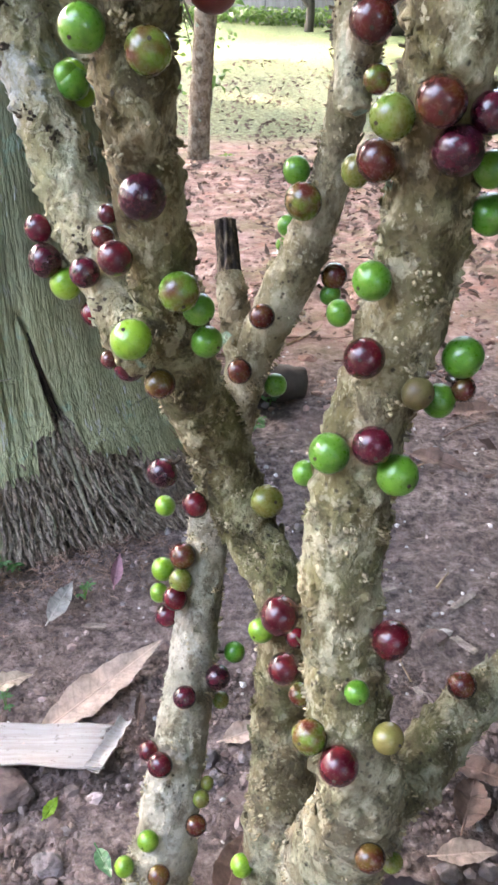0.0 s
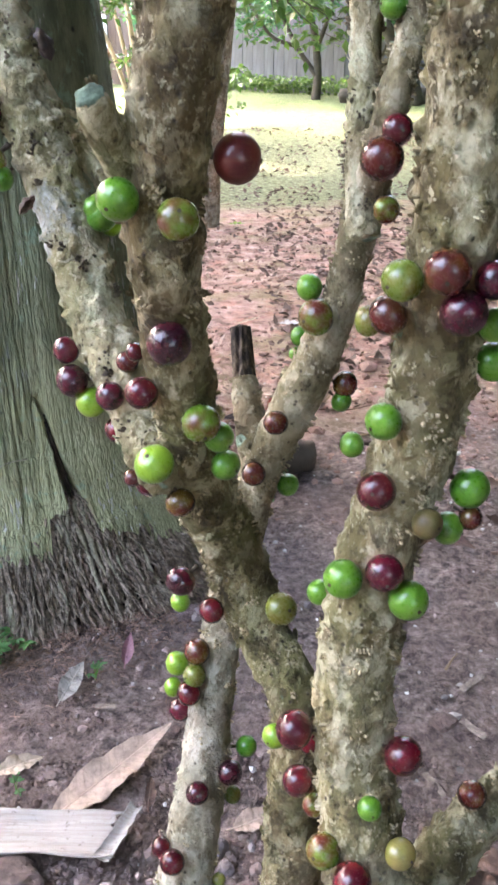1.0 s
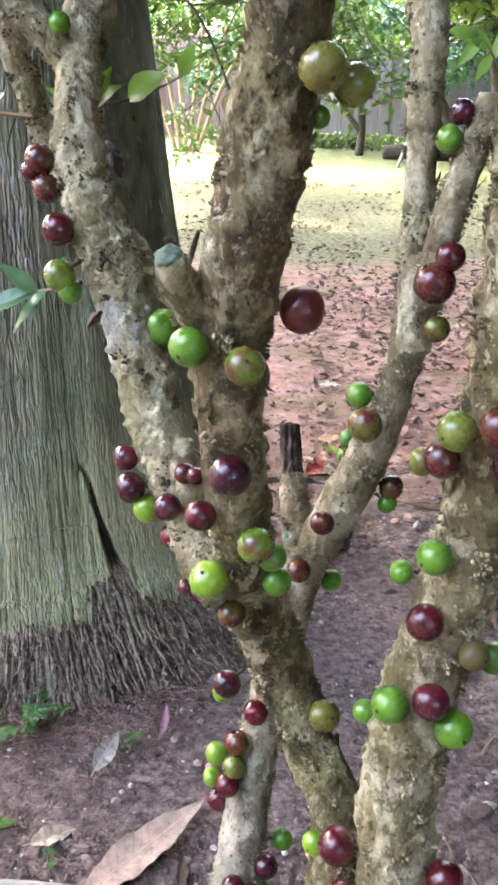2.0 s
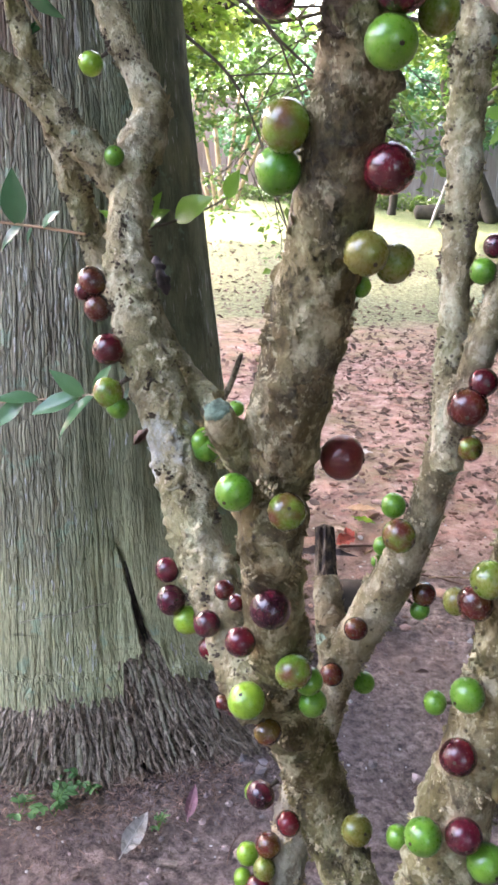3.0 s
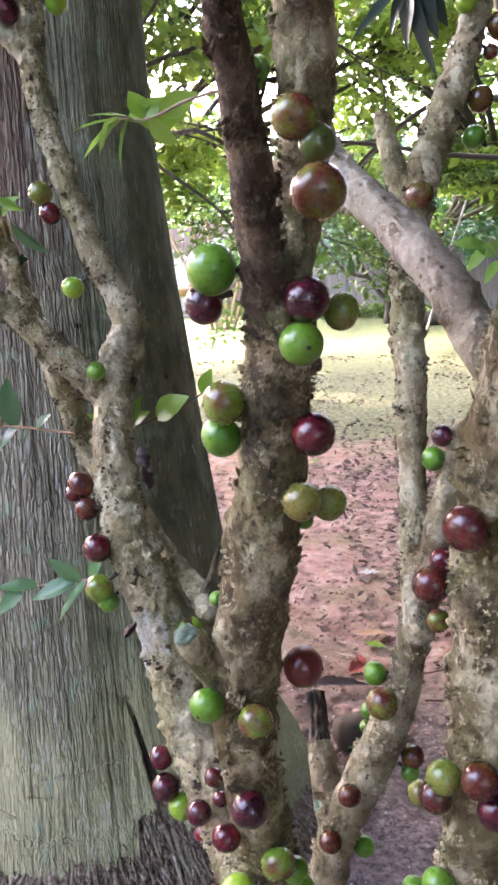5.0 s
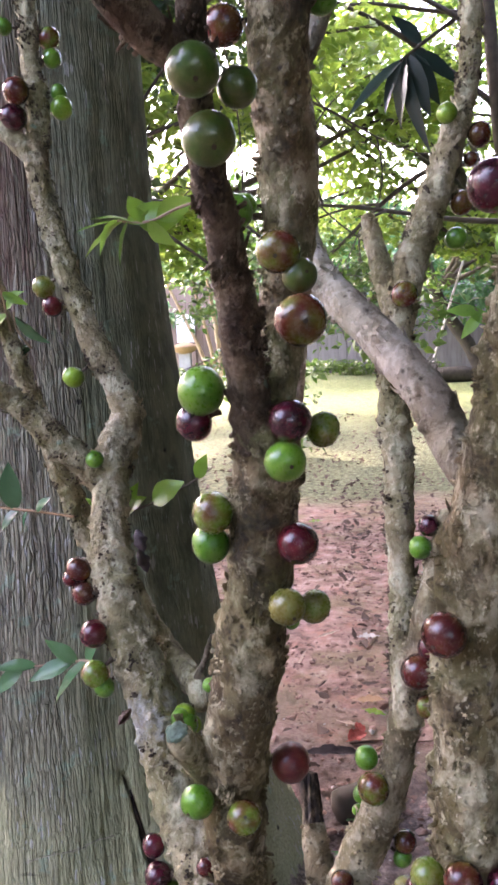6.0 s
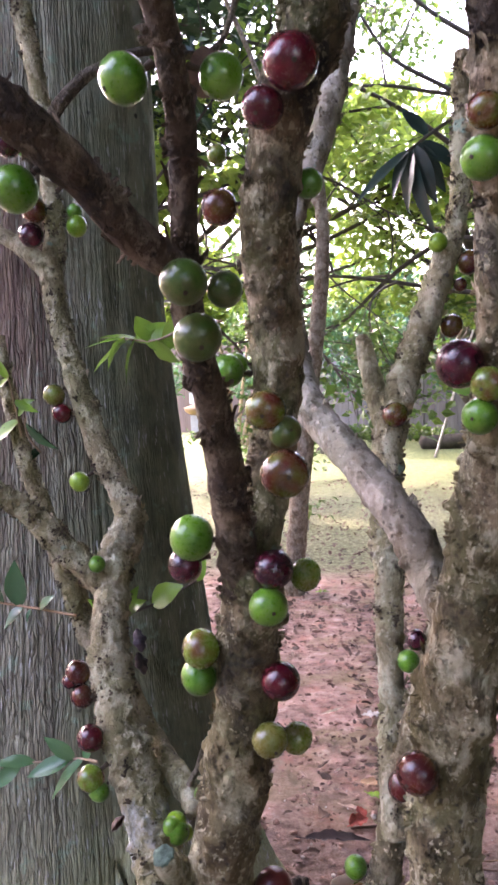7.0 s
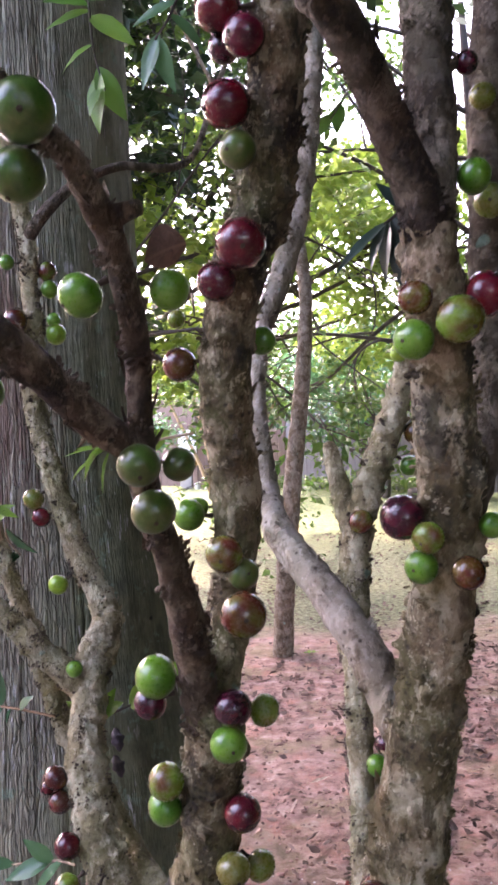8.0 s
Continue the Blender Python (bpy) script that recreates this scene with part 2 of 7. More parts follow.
LEAF_SUNNY = leaf_mat("leaf_sunny", (0.15, 0.27, 0.04), (0.28, 0.38, 0.07), 0.48)
LEAF_MID = leaf_mat("leaf_mid", (0.045, 0.11, 0.02), (0.11, 0.19, 0.035), 0.4)
LEAF_DARK = leaf_mat("leaf_dark", (0.018, 0.045, 0.018), (0.04, 0.085, 0.03), 0.22, 0.3)
LEAF_BLUE = leaf_mat("leaf_bluegreen", (0.06, 0.16, 0.07), (0.10, 0.23, 0.10), 0.3, 0.24)
# near-black: shade put into the colour of the drooping leaves
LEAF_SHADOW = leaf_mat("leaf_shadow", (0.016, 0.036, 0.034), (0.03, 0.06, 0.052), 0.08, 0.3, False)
LEAF_SPRIG = leaf_mat("leaf_sprig", (0.07, 0.20, 0.03), (0.14, 0.30, 0.05), 0.4, 0.42, False)
LEAF_GLOSS = leaf_mat("leaf_gloss", (0.035, 0.10, 0.045), (0.06, 0.15, 0.06), 0.25, 0.22, False)
LEAF_HERB = leaf_mat("leaf_herb", (0.085, 0.215, 0.075), (0.15, 0.31, 0.12), 0.35, 0.4, False)
LEAF_ROUND = leaf_mat("leaf_round", (0.17, 0.34, 0.04), (0.25, 0.42, 0.07), 0.4, 0.32, False)
LEAF_YOUNG = leaf_mat("leaf_young", (0.20, 0.40, 0.03), (0.30, 0.46, 0.05), 0.45, 0.3, False)
def dry_leaf(name, color, rough=0.75):
    """A dead leaf with a midrib, side veins, blotches and dirt."""
    m = Mat(name, rough)
    ay = m.math("ABSOLUTE", m.xyz(1))
    vein = m.math("SINE", m.math("SUBTRACT", m.math("MULTIPLY", m.xyz(0), 420.0), m.math("ADD", m.math("MULTIPLY", ay, 300.0), m.math("MULTIPLY", m.noise(30, 3), 9.0))))
    vein = m.ramp(m.math("ADD", m.math("MULTIPLY", vein, 0.5), 0.5), (0.80, 0.0), (0.97, 1.0))
    rib = m.ramp(m.math("MULTIPLY", ay, 400.0), (0.25, 1.0), (0.6, 0.0))
    c = m.ramp(m.noise(45, 6, 0.7), (0.28, tuple(v * 0.5 for v in color)), (0.5, color), (0.75, tuple(min(1, v * 1.35) for v in color)))
    c = m.mix(m.math("MULTIPLY", vein, 0.2), c, tuple(v * 0.55 for v in color))
    c = m.mix(m.math("MULTIPLY", rib, 0.6), c, tuple(min(1, v * 1.5) for v in color))
    c = m.mix(m.ramp(m.noise(130, 4, 0.7), (0.60, 0.0), (0.70, 0.6)), c, tuple(v * 0.3 for v in color))
    m.color(c)
    m.bump(m.math("ADD", m.math("MULTIPLY", vein, -0.10), m.noise(90, 5, 0.7)), 0.8, 0.003)
    return m.mat


DRY_PINK = dry_leaf("dry_leaf_pink", (0.50, 0.365, 0.285))
DRY_BROWN = dry_leaf("dry_leaf_brown", (0.16, 0.095, 0.07), 0.7)
DRY_DARK = dry_leaf("dry_leaf_dark", (0.05, 0.035, 0.04), 0.6)
DRY_GREY = dry_leaf("dry_leaf_grey", (0.33, 0.30, 0.265))
DRY_MAUVE = dry_leaf("dry_leaf_mauve", (0.34, 0.17, 0.20))
PETAL = dry_leaf("dry_leaf_red", (0.42, 0.085, 0.06))
DRY_PALE = dry_leaf("dry_leaf_pale", (0.50, 0.39, 0.29))
LITTER = plain("leaf_litter", (0.15, 0.095, 0.072), 0.8, 0.4, 9, island=True)
LITTER_PALE = plain("leaf_litter_pale", (0.36, 0.25, 0.20), 0.8, 0.3, 9, island=True)
FIBRE = plain("red_fibre", (0.38, 0.25, 0.19), 0.9, 0.6, 90, island=True)
CHIP = plain("chip", (0.30, 0.24, 0.20), 0.85, 0.5, 90, 0.8, 0.003)
STONE = plain("stone", (0.30, 0.26, 0.255), 0.85, 0.25, 40, 0.6, 0.004, True)
STONE_PINK = plain("stone_pink", (0.55, 0.43, 0.40), 0.85, 0.3, 60, 0.5, 0.003, True)
STONE_WHITE = plain("stone_white", (0.68, 0.65, 0.62), 0.8, 0.1, 60, island=True)
CLOD = plain("clod", (0.255, 0.19, 0.17), 0.95, 0.4, 50, 0.8, 0.004, True)
def sheath_mat():
    """Dry fibrous sheath, pale with grey-pink stains."""
    m = Mat("sheath", 0.8)
    fibre = m.noise(1.0, 5, 0.7, m.scaled(9, 260, 120))
    c = m.ramp(fibre, (0.32, (0.35, 0.30, 0.265)), (0.5, (0.43, 0.385, 0.345)), (0.68, (0.49, 0.45, 0.405)))
    c = m.mix(m.ramp(m.noise(22, 5, 0.65), (0.50, 0.0), (0.64, 0.55)), c, (0.40, 0.31, 0.265))
    m.color(m.mix(m.ramp(m.noise(150, 4, 0.7), (0.60, 0.0), (0.70, 0.7)), c, (0.10, 0.075, 0.06)))
    m.bump(m.math("ADD", fibre, m.math("MULTIPLY", m.noise(60, 4), 0.5)), 0.7, 0.003)
    return m.mat


SHEATH = sheath_mat()


def soil():
    m = Mat("garden_ground", 0.95)
    y = m.xyz(1)
    wob = m.math("ADD", y, m.math("MULTIPLY", m.math("SUBTRACT", m.noise(1.1, 4, 0.6), 0.5), 2.2))
    fine = m.noise(55, 6, 0.75)
    grit = m.noise(190, 4, 0.7)
    clump = m.noise(24, 6, 0.7)
    near = m.ramp(fine, (0.36, (0.062, 0.045, 0.042)), (0.49, (0.215, 0.16, 0.143)), (0.57, (0.32, 0.245, 0.22)), (0.68, (0.44, 0.36, 0.33)))
    near = m.mix(m.ramp(clump, (0.42, 0.6), (0.54, 0.0)), near, m.mix(1.0, near, (0.5, 0.46, 0.45), "MULTIPLY"))
    near = m.mix(m.ramp(m.noise(3.2, 4), (0.45, 0.0), (0.65, 0.5)), near, (0.20, 0.14, 0.125))
    near = m.mix(m.ramp(grit, (0.66, 0.0), (0.76, 0.7)), near, (0.42, 0.38, 0.35))
    red = m.ramp(m.noise(11, 6, 0.68), (0.36, (0.19, 0.112, 0.092)), (0.46, (0.36, 0.215, 0.178)), (0.56, (0.49, 0.315, 0.262)), (0.68, (0.62, 0.47, 0.40)))
    red = m.mix(m.ramp(m.noise(2.6, 5, 0.65), (0.47, 0.0), (0.60, 0.55)), red, (0.23, 0.20, 0.09))
    red = m.mix(m.ramp(m.noise(6.5, 5, 0.7), (0.52, 0.0), (0.66, 0.65)), red, (0.50, 0.235, 0.175))
    red = m.mix(m.ramp(m.noise(4.2, 5, 0.7), (0.55, 0.0), (0.68, 0.6)), red, (0.12, 0.085, 0.065))
    moss = m.ramp(m.noise(26, 6, 0.8), (0.38, (0.07, 0.07, 0.038)), (0.50, (0.175, 0.19, 0.095)), (0.63, (0.34, 0.35, 0.20)))
    lawn = m.ramp(m.noise(9, 7, 0.85), (0.38, (0.042, 0.064, 0.018)), (0.50, (0.095, 0.128, 0.042)), (0.63, (0.175, 0.20, 0.085)))
    c = m.mix(m.ramp(m.math("MULTIPLY", wob, 0.05), (0.098, 0.0), (0.130, 1.0)), near, red)
    c = m.mix(m.ramp(m.math("MULTIPLY", wob, 0.05), (0.265, 0.0), (0.30, 1.0)), c, moss)
    c = m.mix(m.ramp(m.math("MULTIPLY", wob, 0.05), (0.42, 0.0), (0.55, 1.0)), c, lawn)
    m.color(c)
    m.bump(m.math("ADD", m.math("ADD", fine, m.math("MULTIPLY", m.noise(14, 5, 0.7), 0.7)), m.math("MULTIPLY", grit, 0.4)), 0.9, 0.018)
    return m.mat


def palm_mat():
    """Grey ribbed palm bark: long narrow ribs between dark grooves, green algae, pale lichen dashes, smoother greenish plates near the foot."""
    m = Mat("palm_bark", 0.92)
    warp = m.node("ShaderNodeTexNoise")
    warp.inputs["Scale"].default_value, warp.inputs["Detail"].default_value = 1.0, 4.0
    m.link(m.scaled(26, 26, 16), warp.inputs["Vector"])
    shift = m.node("ShaderNodeVectorMath")
    shift.operation = "MULTIPLY_ADD"
    shift.inputs[1].default_value = (0.013, 0.013, 0.0)
    m.link(warp.outputs["Color"], shift.inputs[0])
    m.link(m.co, shift.inputs[2])
    ribs = m.scaled(150, 150, 10, shift.outputs["Vector"])
    groove = m.voronoi(1.0, ribs, "DISTANCE_TO_EDGE")
    rib = m.voronoi(1.0, ribs, out="Color")
    fibre = m.noise(1.0, 5, 0.7, m.scaled(420, 420, 14, shift.outputs["Vector"]))
    broad = m.noise(1.0, 5, 0.62, m.scaled(7, 7, 3.2))
    mottle = m.noise(1.0, 6, 0.7, m.scaled(22, 22, 13))
    # right flank: smoother, greener bark, with its shade put into the darker colour
    shaded_flank = m.ramp(m.math("ADD", m.math("ADD", m.xyz(0), 1.0), m.math("MULTIPLY", m.math("SUBTRACT", broad, 0.5), 0.16)), (0.49, 0.0), (0.57, 1.0))
    low = m.math("MULTIPLY", m.ramp(m.math("ADD", m.xyz(2), m.math("MULTIPLY", m.math("SUBTRACT", broad, 0.5), 0.5)), (0.34, 1.0), (0.50, 0.35), (0.80, 0.0)), m.ramp(mottle, (0.32, 0.7), (0.55, 1.0)))
    c = m.mix(rib, (0.285, 0.26, 0.178), (0.57, 0.53, 0.385))
    c = m.mix(m.ramp(fibre, (0.36, 0.55), (0.52, 0.0)), c, m.mix(1.0, c, (0.30, 0.28, 0.25), "MULTIPLY"))
    c = m.mix(m.ramp(mottle, (0.40, 0.4), (0.52, 0.0)), c, (0.12, 0.10, 0.085))
    c = m.mix(m.ramp(broad, (0.46, 0.0), (0.60, 0.5)), c, m.mix(0.5, c, (0.15, 0.19, 0.105)))
    c = m.mix(m.math("MULTIPLY", shaded_flank, 0.88), c, m.mix(m.ramp(mottle, (0.38, 0.0), (0.60, 1.0)), (0.10, 0.12, 0.066), (0.22, 0.25, 0.142)))
    c = m.mix(m.math("MULTIPLY", low, 0.8), c, m.mix(m.ramp(fibre, (0.34, 0.0), (0.60, 1.0)), (0.27, 0.27, 0.135), (0.64, 0.645, 0.37)))
    # paler towards the top: colour makes up for light lost under the crowns
    height_lift = m.math("MULTIPLY", m.ramp(m.math("MULTIPLY", m.xyz(2), 0.4), (0.48, 0.0), (0.85, 0.55)), m.ramp(mottle, (0.36, 0.3), (0.56, 1.0)))
    c = m.mix(height_lift, c, (0.44, 0.45, 0.34))
    lines = m.math("MULTIPLY", m.ramp(groove, (0.02, 1.0), (0.15, 0.0)), m.math("MULTIPLY", m.math("SUBTRACT", 0.92, m.math("MULTIPLY", low, 0.55)), m.math("SUBTRACT", 1.0, m.math("MULTIPLY", shaded_flank, 0.8))))
    c = m.mix(m.math("MULTIPLY", lines, 0.58), c, (0.05, 0.046, 0.037))
    crack = m.noise(1.0, 5, 0.7, m.scaled(9, 9, 70), 0.4)
    c = m.mix(m.math("MULTIPLY", m.ramp(crack, (0.33, 0.6), (0.37, 0.0)), low), c, (0.05, 0.045, 0.03))
    dash = m.math("MULTIPLY", m.ramp(m.noise(1.0, 3, 0.6, m.scaled(130, 130, 20)), (0.60, 0.0), (0.64, 0.85)), m.ramp(m.noise(6, 3, 0.6), (0.47, 0.0), (0.58, 1.0)))
    c = m.mix(dash, c, (0.58, 0.58, 0.53))
    c = m.mix(m.ramp(m.noise(19, 5, 0.7), (0.60, 0.0), (0.65, 0.55)), c, (0.30, 0.44, 0.31))
    c = m.mix(m.ramp(m.voronoi(9), (0.035, 0.9), (0.06, 0.0)), c, (0.015, 0.012, 0.010))
    # a reddish stain on the far flank
    d = m.node("ShaderNodeVectorMath")
    d.operation = "DISTANCE"
    m.link(m.scaled(1, 1, 0.35), d.inputs[0])
    d.inputs[1].default_value = (-0.62, 1.49, 0.52)
    stain = m.math("ADD", d.outputs["Value"], m.math("MULTIPLY", m.math("SUBTRACT", rib, 0.5), 0.10))
    c = m.mix(m.ramp(stain, (0.06, 0.75), (0.16, 0.0)), c, m.mix(0.75, c, (0.17, 0.055, 0.045)))
    m.color(c)
    ridges = m.math("MULTIPLY", m.ramp(groove, (0.0, 0.0), (0.25, 1.0)), m.math("SUBTRACT", 1.0, m.math("MAXIMUM", m.math("MULTIPLY", low, 0.65), m.math("MULTIPLY", shaded_flank, 0.75))))
    m.bump(m.math("ADD", m.math("ADD", ridges, m.math("MULTIPLY", fibre, 0.7)), m.math("MULTIPLY", mottle, 0.5)), 1.0, 0.007)
    return m.mat


SOIL, PALM = soil(), palm_mat()
ROOT = plain("root", (0.37, 0.305, 0.235), 0.95, 0.85, 110, 1.0, 0.004, True)
ROOT_PALE = plain("root_pale", (0.36, 0.33, 0.235), 0.95, 0.5, 90, 1.0, 0.004)
# near-black behind the strands, and for the fibres that deepen the tear's shade
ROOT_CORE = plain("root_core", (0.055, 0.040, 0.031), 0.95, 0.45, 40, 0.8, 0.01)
WOOD_GREY = plain("fence_grey", (0.115, 0.115, 0.13), 0.85, 0.25, 3)
WOOD_BROWN = plain("fence_brown", (0.085, 0.06, 0.052), 0.85, 0.25, 3)
TRUNK_DARK = plain("trunk_dark", (0.055, 0.045, 0.036), 0.9, 0.4, 12)
TRUNK_GREY = plain("trunk_grey", (0.125, 0.102, 0.078), 0.9, 0.3, 14)
TRUNK_BROWN = plain("trunk_brown", (0.085, 0.066, 0.05), 0.9, 0.3, 14)
TRUNK_TAN = plain("trunk_tan", (0.33, 0.235, 0.15), 0.9, 0.3, 14)
WHITE_PAINT = plain("white_paint", (0.72, 0.71, 0.70), 0.6, 0.1, 5)
CLAY = plain("clay", (0.32, 0.19, 0.10), 0.7, 0.2, 8)
CONCRETE = plain("concrete", (0.34, 0.32, 0.30), 0.9, 0.2, 5)


# ---- building helpers ----
def mesh_of(name, verts, faces, material, smooth=True):
    me = bpy.data.meshes.new(name)
    me.from_pydata([tuple(v) for v in verts], [], faces)
    me.materials.append(material)
    if smooth:
        me.polygons.foreach_set("use_smooth", [True] * len(me.polygons))
    me.update()
    return me


def part(name, me, parent, label="", at=None):
    ob = new(name, me)
    ob.parent = parent
    if at is not None:
        ob.matrix_basis = at
    elif parent is not None:
        ob.matrix_parent_inverse = parent.matrix_basis.inverted()
    return tagged(ob, label)


def stuff(ob):
    return tagged(ob, kind="stuff")


def empty(name, place, label, category, group="", kind=""):
    ob = new(name)
    ob.location = place
    ob.empty_display_size = 0.1
    return tagged(ob, label, category, group, kind)


def smooth_path(nodes, step):
    """Points with radius along a Catmull-Rom curve through the nodes, about a step apart."""
    p = np.array(nodes, float)
    p = np.vstack([2 * p[0] - p[1], p, 2 * p[-1] - p[-2]])
    out = []
    for i in range(1, len(p) - 2):
        a, b, c, d = p[i - 1], p[i], p[i + 1], p[i + 2]
        n = max(1, int(np.linalg.norm((c - b)[:3]) / step))
        for k in range(n):
            u = k / n
            out.append(0.5 * (2 * b + (c - a) * u + (2 * a - 5 * b + 4 * c - d) * u * u + (3 * b - a - 3 * c + d) * u ** 3))
    out.append(p[-2])
    out = np.array(out)
    for _ in range(2):
        out[1:-1] = 0.25 * out[:-2] + 0.5 * out[1:-1] + 0.25 * out[2:]
    out[:, 3] = np.maximum(out[:, 3], 0.0005)
    return out


def frames_along(path):
    """A side and an up direction at each point, without twist."""
    tan = np.gradient(path[:, :3], axis=0)
    tan /= np.linalg.norm(tan, axis=1)[:, None]
    side = np.cross(tan[0], (0.3, 0.9, 0.2))
    sides = []
    for t in tan:
        side = side - t * (side @ t)
        side /= np.linalg.norm(side)
        sides.append(side.copy())
    sides = np.array(sides)
    return tan, sides, np.cross(tan, sides)


def tube(path, seg, relief=None, cap=True):
    """Verts and faces of a tube; relief(point, radius) gives the height of the surface above it."""
    tan, a, b = frames_along(path)
    ang = np.linspace(0, 2 * math.pi, seg, endpoint=False)
    verts = []
    for i in range(len(path)):
        for t in ang:
            n = a[i] * math.cos(t) + b[i] * math.sin(t)
            q = path[i, :3] + n * path[i, 3]
            if relief:
                q = q + n * relief(Vector(q), path[i, 3])
            verts.append(q)
    faces = [(i * seg + k, i * seg + (k + 1) % seg, (i + 1) * seg + (k + 1) % seg, (i + 1) * seg + k) for i in range(len(path) - 1) for k in range(seg)]
    if cap:
        for i, s in ((0, -1), (len(path) - 1, 1)):
            verts.append(path[i, :3] + tan[i] * s * path[i, 3] * 0.35)
            c = len(verts) - 1
            for k in range(seg):
                f = (i * seg + k, i * seg + (k + 1) % seg, c)
                faces.append(f if s > 0 else f[::-1])
    return verts, faces


def bark_relief(rough):
    def f(q, r):
        thin = min(1.0, r / 0.022)
        lump = noise.noise(q * 24) * 0.09 * r + noise.noise(q * 52 + Vector((3, 1, 8))) * 0.045 * r
        n = noise.noise(q * 44) + 0.4 * noise.noise(q * 120)
        plate = 0.0015 * rough * min(1.0, max(0.0, n * 5)) + 0.0009 * rough * min(1.0, max(0.0, (n - 0.35) * 7))
        knots = max(0.0, noise.noise(q * 92 + Vector((7, 3, 1))) - 0.34) * 0.016 * rough
        burrs = max(0.0, noise.noise(q * 58 + Vector((5, 9, 2))) - 0.30) * 0.011 * rough
        pits = max(0.0, noise.noise(q * 120 + Vector((2, 6, 9))) - 0.38) * 0.010 * rough
        return lump + (knots + burrs + plate - pits + noise.noise(q * 310) * 0.0005 * rough) * thin
    return f


# ---- ground: one sheet out to the horizon ----
def build_ground():
    def spaced(lo, hi, n, reach, m):
        """Even steps from lo to hi, then ever longer ones out to the horizon."""
        step = (hi - lo) / n
        out = np.cumsum(step * np.geomspace(1.08, (reach / step) ** 0.9, m))
        return np.concatenate([lo - out[::-1], np.linspace(lo, hi, n + 1), hi + out])

    xs, ys = spaced(-0.75, 0.75, 190, 25, 40), spaced(0.42, 2.5, 250, 25, 40)
    verts, faces = [], []
    for y in ys:
        for x in xs:
            near = math.exp(-((x / 3) ** 2 + ((y - 1.3) / 3) ** 2))
            mid = math.exp(-((x / 5) ** 2 + ((y - 2.5) / 4) ** 2))
            q = Vector((x, y, 0))
            z = (noise.noise(q * 2.3) * 0.010 + noise.noise(q * 9) * 0.008 + noise.noise(q * 23) * 0.007 + noise.noise(q * 48) * 0.0055) * near
            z += (abs(noise.noise(q * 12 + Vector((4, 4, 0)))) - 0.2) * 0.010 * mid * min(1.0, max(0.0, y - 1.6))
            z += noise.noise(q * 0.5) * 0.02 * (1 - near)
            verts.append((x, y, z - 0.004))
    n = len(xs)
    for j in range(len(ys) - 1):
        for i in range(n - 1):
            faces.append((j * n + i, j * n + i + 1, (j + 1) * n + i + 1, (j + 1) * n + i))
    ob = new("ground", mesh_of("ground", verts, faces, SOIL))
    tagged(ob, "bare purple-brown soil turning to reddish earth and mossy lawn", "ground", kind="structure")


build_ground()

# ---- the fruit tree ----
TREE = empty("fruit_tree", (0.05, 0.56, 0.0), "multi-stemmed fruit tree with flaky tan bark, fruit on its stems", "tree")
PATHS = {}
PATHS["stem_two"] = [(0.050, 0.570, -0.009, 0.0486), (0.034, 0.557, 0.142, 0.0403), (0.032, 0.559, 0.259, 0.0327), (0.029, 0.577, 0.353, 0.0255), (0.031, 0.581, 0.432, 0.0227), (0.027, 0.582, 0.497, 0.0219), (-0.000, 0.625, 0.534, 0.0240), (-0.025, 0.639, 0.600, 0.0263), (-0.047, 0.613, 0.676, 0.0246), (-0.055, 0.581, 0.743, 0.0228), (-0.061, 0.554, 0.808, 0.0217), (-0.064, 0.540, 0.853, 0.0215), (-0.063, 0.516, 0.904, 0.0218), (-0.066, 0.526, 0.922, 0.0228), (-0.054, 0.507, 0.987, 0.0232), (-0.042, 0.502, 1.052, 0.0229), (-0.032, 0.489, 1.105, 0.0208), (-0.028, 0.479, 1.156, 0.0207), (-0.021, 0.466, 1.197, 0.0193), (-0.022, 0.466, 1.218, 0.0177), (-0.013, 0.486, 1.263, 0.0155), (-0.005, 0.496, 1.309, 0.0156), (-0.003, 0.495, 1.364, 0.0173), (-0.006, 0.479, 1.424, 0.0176), (0.000, 0.469, 1.473, 0.0180), (0.014, 0.455, 1.528, 0.0182), (0.024, 0.462, 1.544, 0.0204), (0.036, 0.449, 1.597, 0.0192), (0.044, 0.436, 1.648, 0.0182), (0.052, 0.423, 1.707, 0.0177)]
PATHS["branch_a"] = [(-0.030, 0.476, 1.162, 0.0128), (-0.029, 0.457, 1.214, 0.0129), (-0.032, 0.431, 1.270, 0.0117), (-0.034, 0.402, 1.315, 0.0101), (-0.037, 0.374, 1.348, 0.0088), (-0.039, 0.355, 1.372, 0.0082), (-0.038, 0.343, 1.406, 0.0074), (-0.035, 0.331, 1.444, 0.0070), (-0.031, 0.309, 1.454, 0.0071), (-0.033, 0.294, 1.485, 0.0068), (-0.036, 0.279, 1.507, 0.0071), (-0.044, 0.259, 1.530, 0.0060), (-0.053, 0.248, 1.543, 0.0053), (-0.066, 0.237, 1.557, 0.0051), (-0.086, 0.231, 1.574, 0.0048)]
PATHS["knob"] = [(-0.037, 0.279, 1.510, 0.0060), (-0.027, 0.275, 1.512, 0.0052), (-0.018, 0.271, 1.513, 0.0040)]
PATHS["branch_b"] = [(-0.038, 0.342, 1.394, 0.0087), (-0.051, 0.336, 1.403, 0.0092), (-0.065, 0.325, 1.416, 0.0095), (-0.078, 0.309, 1.434, 0.0100), (-0.095, 0.293, 1.453, 0.0105), (-0.120, 0.276, 1.473, 0.0104)]
